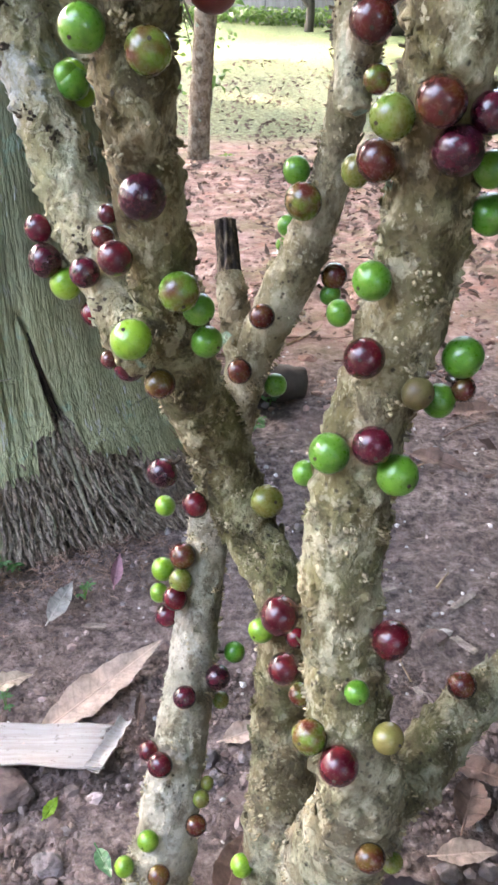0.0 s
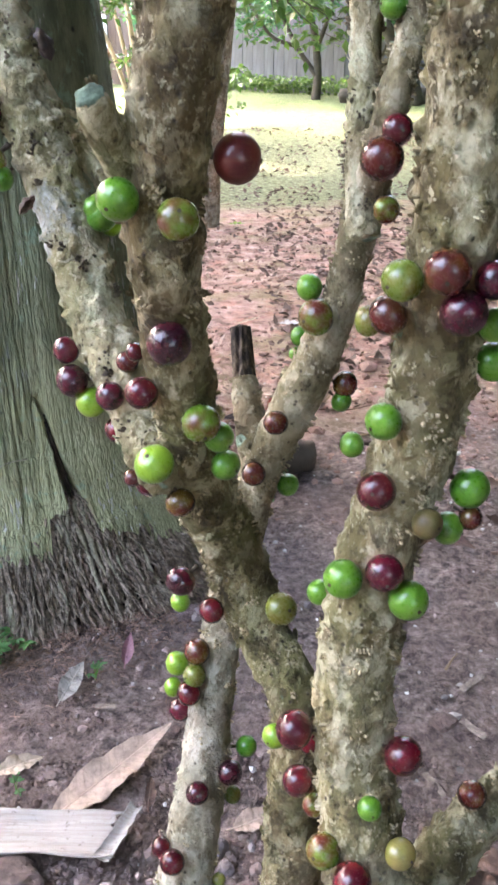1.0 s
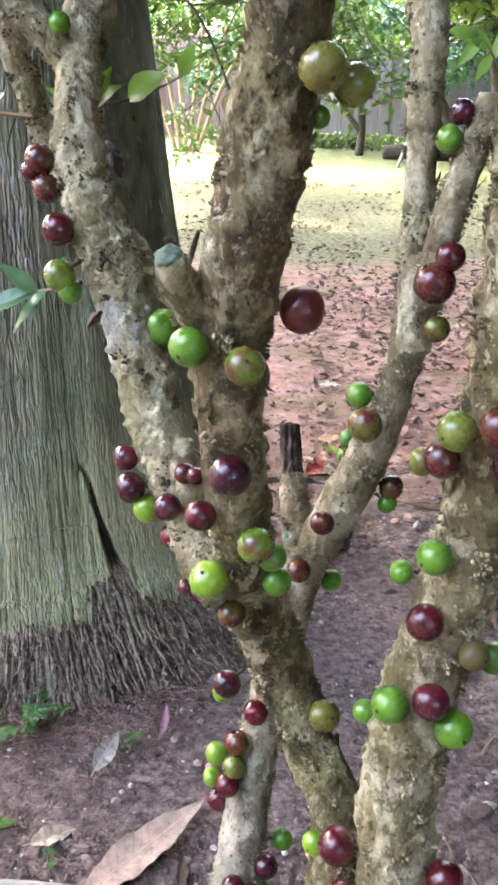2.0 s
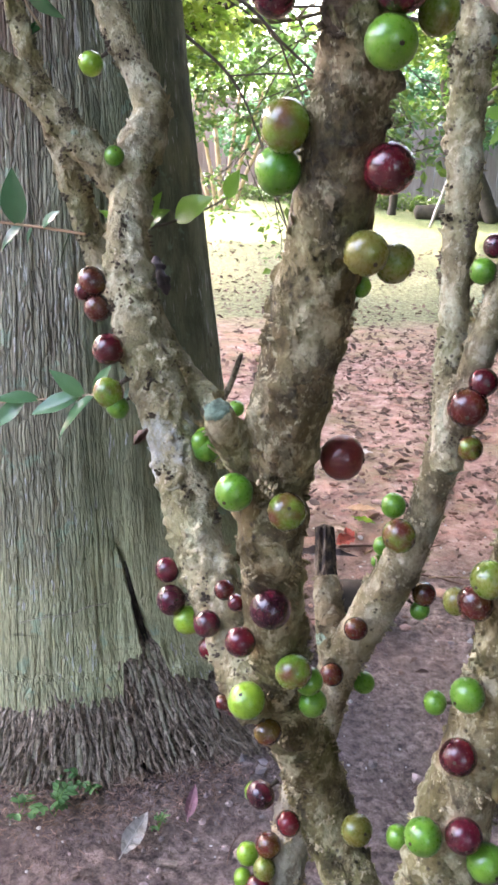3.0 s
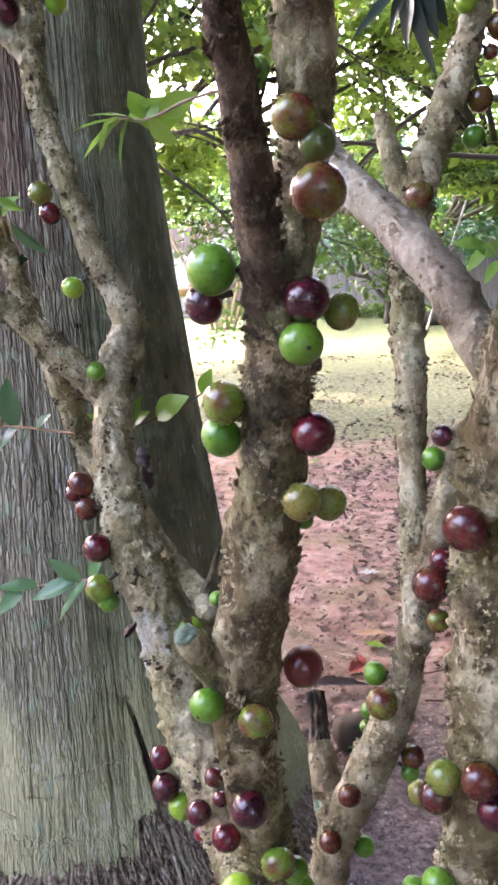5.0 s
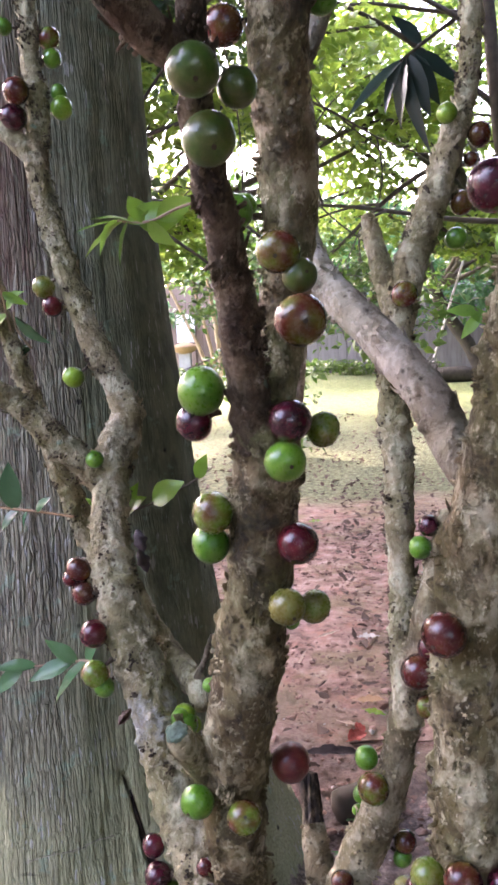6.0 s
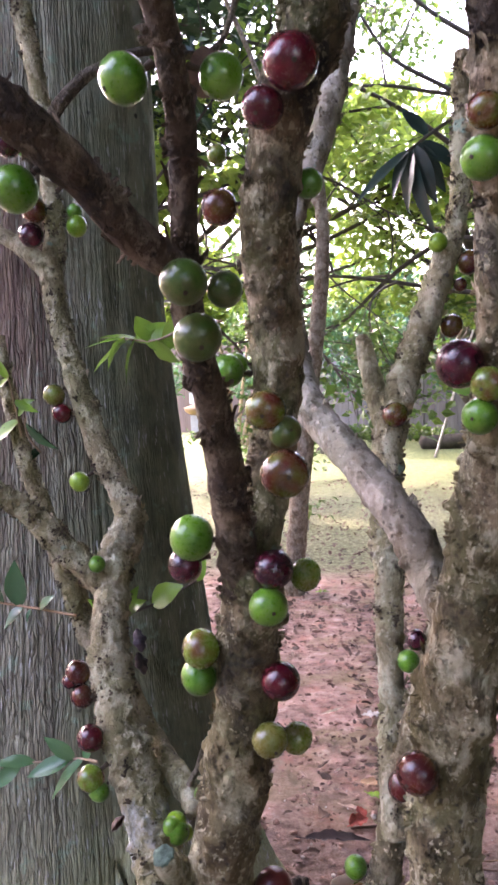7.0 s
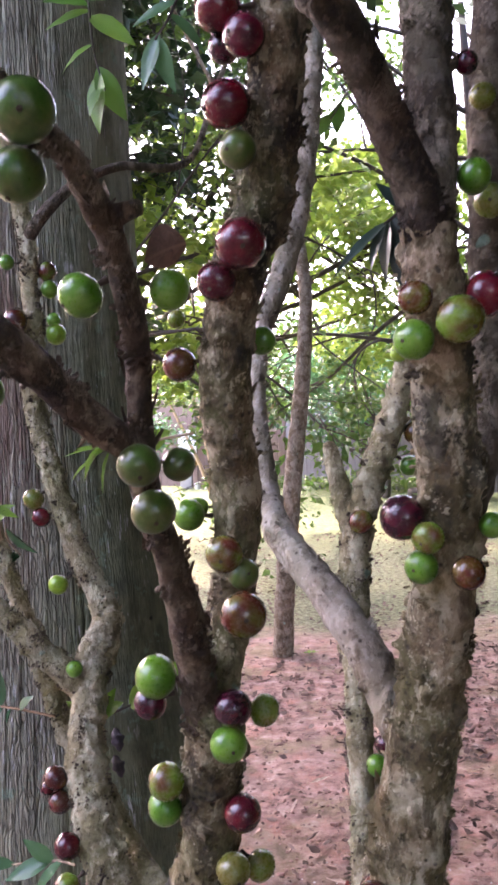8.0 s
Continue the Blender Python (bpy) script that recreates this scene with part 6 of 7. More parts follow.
sprig("sprig of glossy blue-green leaves beside the palm", [(-0.261, 0.866, 0.884, 0.0018), (-0.296, 0.90, 0.872, 0.0016), (-0.351, 0.91, 0.862, 0.0014), (-0.43, 0.92, 0.850, 0.001)], TRUNK_TAN,
      [(0.33, (-0.71, -0.22, 0.66), 0.048, 0.020, 10), (0.36, (-0.95, -0.17, -0.28), 0.064, 0.024, -6), (0.2, (-0.76, -0.14, -0.63), 0.071, 0.023, 15), (0.2, (0.43, -0.24, 0.87), 0.044, 0.019, 8),
       (0.7, (-0.79, -0.2, -0.57), 0.056, 0.023, -15), (0.62, (-0.96, -0.24, 0.17), 0.055, 0.021, 20), (0.35, (-0.86, 0.23, -0.45), 0.05, 0.022, 40), (0.95, (-0.9, -0.2, 0.2), 0.06, 0.022, 0)], LEAF_BLUE)
sprig("sprig of dark glossy leaves on a reddish twig", [(-0.297, 0.923, 1.046, 0.0018), (-0.350, 0.940, 1.050, 0.0017), (-0.409, 0.956, 1.054, 0.0015), (-0.454, 0.955, 1.064, 0.001)], CLAY,
      [(0.55, (-0.06, -0.17, 0.98), 0.062, 0.035, 25), (0.36, (0.64, -0.32, 0.7), 0.031, 0.017, 0), (0.52, (-0.75, -0.27, -0.6), 0.040, 0.022, 5), (0.15, (-0.39, -0.21, -0.9), 0.048, 0.014, 40),
       (0.43, (-0.31, -0.5, -0.81), 0.022, 0.012, 15), (0.72, (-0.32, -0.32, 0.89), 0.042, 0.024, -10)], LEAF_GLOSS)
sprig("thin twig with rounded light green leaves", [(-0.233, 0.879, 1.055, 0.0016), (-0.195, 0.907, 1.064, 0.0014), (-0.157, 0.93, 1.080, 0.0012), (-0.129, 0.94, 1.097, 0.0008)], TRUNK_GREY,
      [(0.1, (0.38, -0.22, 0.9), 0.043, 0.021, 15), (0.13, (0.68, -0.3, 0.67), 0.036, 0.024, -10), (0.4, (0.74, -0.2, 0.64), 0.047, 0.036, 8), (0.86, (0.37, -0.29, 0.88), 0.034, 0.020, 30), (0.02, (-0.9, 0.3, 0.55), 0.05, 0.017, 20), (0.08, (0.28, -0.42, 0.86), 0.024, 0.016, 0), (0.43, (0.5, 0.3, 0.5), 0.024, 0.014, 30)], LEAF_ROUND)
sprig("twig of old and young green leaves before the palm", [(-0.358, 0.93, 1.272, 0.0016), (-0.362, 0.925, 1.309, 0.0014), (-0.364, 0.92, 1.33, 0.0012), (-0.367, 0.915, 1.351, 0.0008)], TRUNK_TAN,
      [(0.97, (-0.37, -0.4, 0.84), 0.028, 0.014, 0), (0.95, (-0.71, -0.28, -0.65), 0.04, 0.021, 10), (0.3, (-0.8, -0.24, -0.55), 0.046, 0.024, 0), (0.6, (0.87, -0.26, -0.42), 0.038, 0.012, 30), (0.55, (0.91, -0.3, 0.29), 0.030, 0.010, 25), (0.35, (0.66, -0.35, 0.67), 0.026, 0.012, 20)], LEAF_ROUND)
sprig("dark leaf and small pale leaves on a short twig", [(-0.340, 0.945, 1.250, 0.0014), (-0.352, 0.93, 1.275, 0.0012), (-0.348, 0.92, 1.295, 0.0009)], TRUNK_TAN,
      [(0.98, (0.72, -0.18, -0.67), 0.056, 0.027, 60), (0.1, (-0.85, -0.31, -0.3), 0.036, 0.018, 0), (0.2, (-0.8, -0.39, -0.7), 0.03, 0.015, 10)], LEAF_GLOSS)
sprig("twig ending in bright young leaves before the palm", [(*(-0.088, 0.832, 1.399), 0.0018), (*(-0.131, 0.847, 1.393), 0.0016), (*(-0.170, 0.861, 1.381), 0.0014), (*(-0.213, 0.878, 1.386), 0.0012)], TRUNK_TAN,
      [(0.98, (-0.9, 0.1, -0.05), 0.055, 0.022, 40), (0.95, (-0.8, 0, -0.45), 0.06, 0.023, 45), (0.85, (-0.6, -0.3, 0.2), 0.05, 0.020, 37), (0.9, (0.7, -0.2, 0.25), 0.055, 0.022, 40), (0.9, (-0.3, -0.2, -0.8), 0.055, 0.025, 45),
       (0.97, (-0.6, -0.3, -0.7), 0.045, 0.032, 50), (0.8, (0.8, 0.1, 0.05), 0.05, 0.029, 47), (0.7, (0.5, 0.0, -0.6), 0.04, 0.028, 50), (0.75, (-0.2, 0, 0.5), 0.035, 0.026, 47), (0.6, (0.7, 0, 0.35), 0.045, 0.028, 47)], LEAF_ROUND)
sprig("hanging sprig of light green leaves", [(*(-0.193, 0.852, 1.944), 0.0018), (*(-0.190, 0.851, 1.891), 0.0016), (*(-0.187, 0.850, 1.845), 0.0013), (*(-0.176, 0.850, 1.799), 0.001)], TRUNK_DARK,
      [(0.4, (-0.9, 0.1, -0.1), 0.062, 0.028, 2), (0.35, (-0.8, -0.2, 0.2), 0.056, 0.028, 2), (0.65, (-0.9, 0.1, -0.35), 0.053, 0.025, 2), (0.9, (-0.15, 0, -1), 0.069, 0.035, 2), (0.85, (0.4, 0, -0.9), 0.069, 0.031, 2),
       (0.45, (0.7, -0.1, -0.4), 0.065, 0.027, 2), (0.3, (0.9, 0, 0.1), 0.052, 0.024, 2), (0.98, (-0.5, -0.2, -0.8), 0.042, 0.024, 2)], LEAF_SPRIG)
sprig("sprig of hanging blue-green leaves", [(*(-0.151, 1.363, 2.185), 0.003), (*(-0.183, 1.359, 2.117), 0.0025), (*(-0.209, 1.355, 2.079), 0.002)], TRUNK_DARK,
      [(0.9, (-0.4, 0, -0.9), 0.10, 0.035, -20), (0.95, (0.2, 0, -1), 0.10, 0.04, 0), (0.6, (0.7, 0.1, -0.6), 0.09, 0.03, -25), (0.4, (-0.9, 0, -0.3), 0.09, 0.03, -15), (0.3, (0.8, 0, 0), 0.09, 0.03, -15)], LEAF_BLUE)
sprig("large drooping leaves at a branch end, coloured dark as in shade", [(*(0.505, 3.353, 2.307), 0.008), (*(0.397, 3.335, 2.235), 0.007), (*(0.303, 3.319, 2.167), 0.006)], TRUNK_DARK,
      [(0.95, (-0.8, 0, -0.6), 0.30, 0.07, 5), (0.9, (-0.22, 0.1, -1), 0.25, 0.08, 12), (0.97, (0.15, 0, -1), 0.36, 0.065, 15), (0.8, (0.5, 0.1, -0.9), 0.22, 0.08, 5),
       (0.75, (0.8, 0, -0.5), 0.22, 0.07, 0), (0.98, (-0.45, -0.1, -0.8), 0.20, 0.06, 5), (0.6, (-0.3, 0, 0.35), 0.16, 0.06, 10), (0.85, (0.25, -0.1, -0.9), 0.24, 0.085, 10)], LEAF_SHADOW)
sprig("single green leaves on a hanging twig", [(*(0.108, 0.928, 1.813), 0.001), (*(0.093, 0.906, 1.779), 0.001), (*(0.082, 0.895, 1.762), 0.0008)], TRUNK_GREY,
      [(0.95, (-0.8, 0, -0.7), 0.05, 0.026, -10), (0.6, (-0.2, 0, -0.9), 0.035, 0.02, -25), (0.8, (0.3, 0, 0.5), 0.03, 0.02, -25)], LEAF_SPRIG)
sprig("leafy twig at the garden's edge", [(*(0.652, 3.253, 1.130), 0.004), (*(0.593, 3.263, 1.215), 0.003), (*(0.553, 3.266, 1.258), 0.002)], TRUNK_GREY,
      [(0.5, (-0.6, 0, 0.5), 0.12, 0.05, -10), (0.9, (-0.9, 0, 0.1), 0.12, 0.05, -25), (0.8, (-0.6, 0, -0.6), 0.12, 0.05, -20), (0.3, (0.1, 0, 0.9), 0.12, 0.05, -25), (0.4, (-0.5, 0, -0.8), 0.1, 0.04, -25)], LEAF_SPRIG)
def dried_bud(label, place, toward, length, mat):
    """A shrivelled leaf or flower rolled into itself."""
    verts, faces = [], []
    for i in range(13):
        u = i / 12
        for k in range(9):
            a = k / 8 * 5.2
            w = length * 0.3 * math.sin(math.pi * (0.06 + 0.9 * u)) * (1 - 0.3 * k / 8) * (1 + 0.2 * math.sin(u * 17 + k))
            verts.append((length * u, w * math.cos(a), w * math.sin(a)))
    for i in range(12):
        for k in range(8):
            faces.append((i * 9 + k, i * 9 + k + 1, (i + 1) * 9 + k + 1, (i + 1) * 9 + k))
    ob = new("dried_bud", mesh_of("dried_bud", verts, faces, mat))
    ob.matrix_basis = rolled(place, toward, 40)
    tagged(ob, label, "bud")


dried_bud("dark purple shrivelled bud hanging on a limb", (-0.205, 0.860, 1.020), (0.35, -0.1, -1), 0.027, DRY_DARK)
dried_bud("withered brown flower clinging to a limb", (-0.189, 0.717, 0.898), (-0.6, -0.3, -0.7), 0.019, DRY_BROWN)
dried_bud("withered dark bud on a limb", (-0.227, 0.947, 1.022), (0.3, -0.3, -1), 0.03, DRY_DARK)
dead = new("dead_leaf", mesh_of("dead_leaf", *blade(0.036, 0.034, 0.5, 0.6, thick=0.0004), DRY_BROWN))
dead.matrix_basis = rolled((-0.026, 0.457, 1.534), (-0.8, -0.3, -0.25), 60)
tagged(dead, "withered brown leaf caught on the stem", "leaf")


# ---- on the ground ----
def fallen(label, place, heading, length, width, mat, fold=0.25, curl=0.2, roll=0.0, tilt=0.0, lift=0.006):
    ob = new("fallen_leaf", mesh_of("fallen_leaf", *blade(length, width, fold, curl, 24, thick=0.0006, wave=0.16), mat))
    ob.matrix_basis = Matrix.Translation((place[0], place[1], lift)) @ pose(0, 0, 0, 0, 0, heading) @ pose(0, 0, 0, roll, tilt, 0)
    rib = [(-0.16 * length, 0, 0.004, 0.0011)] + [(length * u * (1 - 0.12 * curl * u), 0, -curl * length * 0.5 * u * u + 0.0004, 0.0012 * (1.05 - u)) for u in (0.02, 0.25, 0.5, 0.75, 0.97)]
    part("midrib", mesh_of("midrib", *tube(smooth_path(rib, 0.008), 6), mat), ob, "", Matrix())
    tagged(ob, label, "leaf", "fallen leaves")


fallen("long pinkish-brown dry leaf lying on the soil", (-0.292, 0.873), 48.5, 0.228, 0.064, DRY_PINK, 0.22, -0.06, 10, -2, 0.012)
fallen("grey dry leaf tilted up on the soil", (-0.331, 1.112), 70, 0.085, 0.036, DRY_GREY, 0.25, 0.1, 18, -16, 0.010)
fallen("pale dry leaf on the soil", (-0.395, 0.958), 32, 0.075, 0.035, DRY_PALE, 0.35, 0.3, 10, -3)
fallen("narrow brown dry leaf by the stem", (-0.16, 0.893), 88, 0.055, 0.019, DRY_BROWN, 0.5, 0.2, 30, -10, 0.01)
fallen("brown dry leaf under the stems", (-0.03, 0.62), 75, 0.10, 0.05, DRY_BROWN, 0.2, 0.1, 8, -3)
fallen("curled brown dry leaf", (0.27, 0.72), 65, 0.09, 0.05, DRY_BROWN, 0.6, 0.4, 10, -8, 0.01)
fallen("long brown dry leaf", (0.272, 0.825), -28, 0.11, 0.036, DRY_BROWN, 0.4, 0.2, 15, -4, 0.01)
fallen("pale brown dry leaf", (0.23, 0.68), 5, 0.08, 0.035, DRY_PINK, 0.4, 0.3, 10, -5, 0.008)
fallen("dark wet leaf on the soil", (0.15, 0.62), 20, 0.07, 0.045, DRY_DARK, 0.3, 0.2, 0, -4)
fallen("brown dry leaf on the red earth", (0.47, 1.86), 10, 0.16, 0.06, DRY_BROWN, 0.4, 0.3, 10, -5, 0.012)
fallen("curled dry leaf on the soil", (0.36, 1.66), -30, 0.13, 0.05, DRY_BROWN, 0.5, 0.4, 20, -6, 0.012)
fallen("white dry flake of sheath on the red earth", (0.085, 3.17), 8, 0.085, 0.055, STONE_WHITE, 0.15, 0.1, 0, -2, 0.012)
fallen("yellow-green fresh leaf on the soil", (-0.262, 0.735), 70, 0.034, 0.017, LEAF_YOUNG, 0.2, 0.1, 8, -6)
fallen("grey dry leaf between the stems", (-0.035, 0.86), 25, 0.07, 0.035, DRY_PINK, 0.4, 0.2, 15, -4, 0.008)
fallen("thin pale leaf between the stems", (0.098, 0.73), 80, 0.045, 0.014, DRY_PALE, 0.4, 0.2, 20, -8, 0.008)
fallen("reddish-brown leaf tilted up from the ground", (0.064, 2.612), -33, 0.105, 0.036, CLAY, 0.4, -0.2, 20, -10, 0.016)
fallen("fallen pale green leaf on the red earth", (0.086, 2.545), -32, 0.075, 0.030, LEAF_YOUNG, 0.3, 0.1, 10, -4, 0.012)
fallen("black boat-shaped dry leaf on the soil", (-0.097, 2.262), -4, 0.185, 0.045, DRY_DARK, 0.7, 0.0, 8, -2, 0.016)
fallen("crumpled red leaf on the red earth", (0.03, 2.345), 40, 0.075, 0.05, PETAL, 0.5, 0.3, 15, -8, 0.012)
fallen("crumpled red leaf on the red earth", (0.07, 2.385), 110, 0.05, 0.035, PETAL, 0.6, -0.3, 10, -10, 0.012)
fallen("narrow pale curled leaf on the red earth", (-0.075, 3.171), 20, 0.09, 0.018, DRY_PALE, 0.5, -0.3, 10, -4, 0.012)
fallen("narrow pink dry leaf on the red earth", (0.005, 2.466), -26, 0.08, 0.018, DRY_PINK, 0.4, 0.1, 10, -4, 0.012)
stump = new("log", mesh_of("log", *tube(smooth_path([(-0.008, 1.955, 0.036, 0.040), (0.012, 1.962, 0.037, 0.046), (0.075, 1.982, 0.036, 0.048), (0.135, 2.0, 0.030, 0.040)], 0.008), 28, lambda q, r: noise.noise(q * 30) * 0.006 + noise.noise(q * 110) * 0.002), TRUNK_BROWN))
tagged(stump, "short dark log end half sunk in the soil", "log")
fallen("small yellow leaf on the lawn edge", (-0.16, 5.07), 10, 0.09, 0.06, LEAF_SUNNY, 0.2, 0.1, 0, -4)
fallen("withered purple-pink flower bract", (-0.236, 1.205), 82, 0.055, 0.022, DRY_MAUVE, 0.7, -0.2, 20, -38, 0.01)


def build_sheath():
    """A pale trough of palm sheath: long straight fibres, raised rims, a torn end with a curled strip."""
    def sheet(n, m, at, thick):
        verts, faces, w1 = [], [], m + 1
        for side in (0, 1):
            for i in range(n + 1):
                for k in range(w1):
                    x, y, z = at(i / n, k / m - 0.5)
                    verts.append((x, y, z - thick * side))
        o = (n + 1) * w1
        for i in range(n):
            for k in range(m):
                f = (i * w1 + k, (i + 1) * w1 + k, (i + 1) * w1 + k + 1, i * w1 + k + 1)
                faces += [f, tuple(o + j for j in f[::-1])]
            for k in (0, m):
                a, b = i * w1 + k, (i + 1) * w1 + k
                faces.append((a, b, o + b, o + a) if k else (b, a, o + a, o + b))
        for k in range(m):
            for a in (k, n * w1 + k):
                faces.append((a, o + a, o + a + 1, a + 1))
        return verts, faces

    def slab(u, s):
        w = 0.074 + 0.004 * noise.noise(Vector((u * 5, 1.5 if s > 0 else 4.5, 0)))
        end = (0.022 * noise.noise(Vector((s * 9, 2, 0))) + 0.012 * noise.noise(Vector((s * 31, 5, 0)))) * u ** 8
        fibre = 0.0012 * noise.noise(Vector((u * 2.5, s * 34, 3)))
        return -0.46 + 0.262 * u + end, 0.842 + s * w - 0.006 * u, 0.015 + 0.011 * (2 * abs(s)) ** 2.2 + fibre + 0.004 * noise.noise(Vector((u * 4, s * 2, 1)))

    def strip(u, s):
        a = radians(64)
        along, across = 0.088 * (u - 0.5), 0.026 * s * (1 - 0.25 * u) + 0.003 * noise.noise(Vector((u * 9, 7 if s > 0 else 2, 0)))
        z = 0.019 + 0.010 * (2 * s) ** 2 * (0.4 + 0.6 * u) + 0.008 * u * u + 0.001 * noise.noise(Vector((u * 3, s * 20, 6)))
        return -0.192 + along * math.cos(a) + across * math.sin(a), 0.838 + along * math.sin(a) - across * math.cos(a), z

    sh = empty("palm_sheath", (-0.29, 0.842, 0), "pale weathered trough of palm sheath lying on the soil", "palm sheath")
    part("slab", mesh_of("slab", *sheet(60, 24, slab, 0.0028), SHEATH), sh)
    part("torn_strip", mesh_of("torn_strip", *sheet(30, 10, strip, 0.0018), SHEATH), sh, "curled strip torn from the end")


build_sheath()


def lumps(name, count, region, size, mat, seed, squash=0.7, label="", category="", bury=0.3):
    """Loose lumps over a stretch of ground (x0, x1, y0, y1), joined: nobody could count them."""
    rng = np.random.default_rng(seed)
    t = (1 + 5 ** 0.5) / 2
    ico = np.array([(-1, t, 0), (1, t, 0), (-1, -t, 0), (1, -t, 0), (0, -1, t), (0, 1, t), (0, -1, -t), (0, 1, -t), (t, 0, -1), (t, 0, 1), (-t, 0, -1), (-t, 0, 1)], float) / 1.902
    tri = np.array([0, 11, 5, 0, 5, 1, 0, 1, 7, 0, 7, 10, 0, 10, 11, 1, 5, 9, 5, 11, 4, 11, 10, 2, 10, 7, 6, 7, 1, 8, 3, 9, 4, 3, 4, 2, 3, 2, 6, 3, 6, 8, 3, 8, 9, 4, 9, 5, 2, 4, 11, 6, 2, 10, 8, 6, 7, 9, 8, 1]).reshape(-1, 3)
    x0, x1, y0, y1 = region
    p = np.column_stack([rng.uniform(x0, x1, count), rng.uniform(y0, y1, count), np.zeros(count)])
    s = size * np.exp(rng.normal(0, 0.45, count))
    v = ico[None] * (1 + rng.normal(0, 0.16, (count, 12, 1))) * s[:, None, None] * np.stack([rng.uniform(0.7, 1.3, count), rng.uniform(0.7, 1.3, count), np.full(count, squash)], 1)[:, None, :]
    v = v + p[:, None, :]
    v[:, :, 2] += (s * squash * (1 - bury))[:, None] - 0.003
    f = tri[None] + (np.arange(count) * 12)[:, None, None]
    ob = new(name, mesh_of(name, v.reshape(-1, 3).tolist(), f.reshape(-1, 3).tolist(), mat, False))
    tagged(ob, label, category, kind="stuff")


lumps("soil_clods", 9000, (-0.5, 0.6, 0.45, 1.0), 0.0027, CLOD, 1, 0.75, "crumbly dark soil clods over the bare earth", "soil", 0.45)
lumps("soil_clods", 3600, (-0.6, 0.75, 0.98, 1.7), 0.0020, CLOD, 12, 0.75, "fine crumbs of soil before the palm", "soil", 0.45)
lumps("soil_clods", 420, (-0.45, 0.5, 0.45, 0.86), 0.0058, CLOD, 2, 0.7, "larger lumps of dark soil round the stems", "soil", 0.5)
lumps("pebbles", 900, (-0.9, 1.5, 0.5, 2.6), 0.0030, STONE_WHITE, 3, 0.7, "small white pebbles strewn on the soil", "pebbles")
lumps("pebbles", 150, (-0.6, 0.5, 0.62, 1.45), 0.0042, STONE_PINK, 13, 0.75, "pinkish pebbles on the soil before the palm", "pebbles", 0.4)
lumps("gravel", 420, (-0.9, 1.5, 0.6, 2.1), 0.0042, STONE, 4, 0.7, "grey-brown gravel bits on the soil", "gravel")
RED_CLOD = plain("red_clod", (0.42, 0.27, 0.225), 0.95, 0.35, 25, 0.6, 0.006, True)
lumps("earth_crumbs", 700, (-1.5, 2.0, 1.9, 4.6), 0.009, RED_CLOD, 15, 0.5, "lumps of raked reddish earth", "soil", 0.5)
lumps("earth_crumbs", 6500, (-1.6, 2.0, 1.9, 5.0), 0.0055, RED_CLOD, 5, 0.55, "reddish earth crumbs on the trodden ground", "soil")


def fibre_litter(count, seed):
    """Short reddish bark fibres shed round the palm's foot, joined."""
    rnd = random.Random(seed)
    vs, fs = [], []
    for _ in range(count):
        a, out = radians(rnd.uniform(235, 318)), rnd.uniform(0.43, 0.47) + abs(rnd.gauss(0, 0.07))
        x, y = PALM_X + out * math.cos(a), PALM_Y + out * math.sin(a)
        h, l = rnd.uniform(0, 6.283), rnd.uniform(0.005, 0.019)
        z = 0.004 + rnd.uniform(0, 0.006)
        v, f = tube(np.array([(x + math.cos(h + b * u) * l * (u - 0.5), y + math.sin(h + b * u) * l * (u - 0.5), z + 0.006 * u * rnd.random(), 0.0008) for b in (rnd.uniform(-0.6, 0.6),) for u in (0, 0.5, 1)]), 3, cap=False)
        o = len(vs)
        vs += [tuple(q) for q in v]
        fs += [tuple(o + j for j in q) for q in f]
    ob = new("fibre_litter", mesh_of("fibre_litter", vs, fs, FIBRE))
    tagged(ob, "reddish-brown bark fibres shed at the palm's foot", "leaf litter", kind="stuff")


fibre_litter(1500, 31)


def rock(label, x, y, sx, sy, sz, seed):
    bm = bmesh.new()
    bmesh.ops.create_icosphere(bm, subdivisions=4, radius=1)
    for v in bm.verts:
        n = v.co.normalized()
        k = 1 + 0.30 * noise.noise(n * 1.3 + Vector((seed, 0, 0))) + 0.12 * noise.noise(n * 4 + Vector((0, seed, 0)))
        v.co = Vector((n.x * sx * k, n.y * sy * k, n.z * sz * k + sz * 0.55))
    me = bpy.data.meshes.new("rock")
    bm.to_mesh(me)
    bm.free()
    me.materials.append(STONE if seed % 2 else CLOD)
    ob = new("rock", me)
    ob.location = (x, y, -0.004)
    tagged(ob, label, "rock", "rocks on the soil")


rock("flat grey-brown rock half sunk in soil", -0.33, 0.775, 0.042, 0.03, 0.02, 2)
rock("small grey rock on the soil", -0.245, 0.672, 0.02, 0.016, 0.011, 3)
rock("round grey stone by the stem", -0.06, 0.83, 0.017, 0.015, 0.014, 5)
rock("lump of pale soil", 0.30, 1.075, 0.022, 0.018, 0.013, 4)
rock("grey stone near dry leaves", 0.24, 0.66, 0.016, 0.013, 0.012, 7)
rock("pale grey stone beside the stems", -0.045, 0.80, 0.012, 0.012, 0.01, 9)
rock("small stone on the soil", 0.29, 0.665, 0.012, 0.012, 0.01, 11)


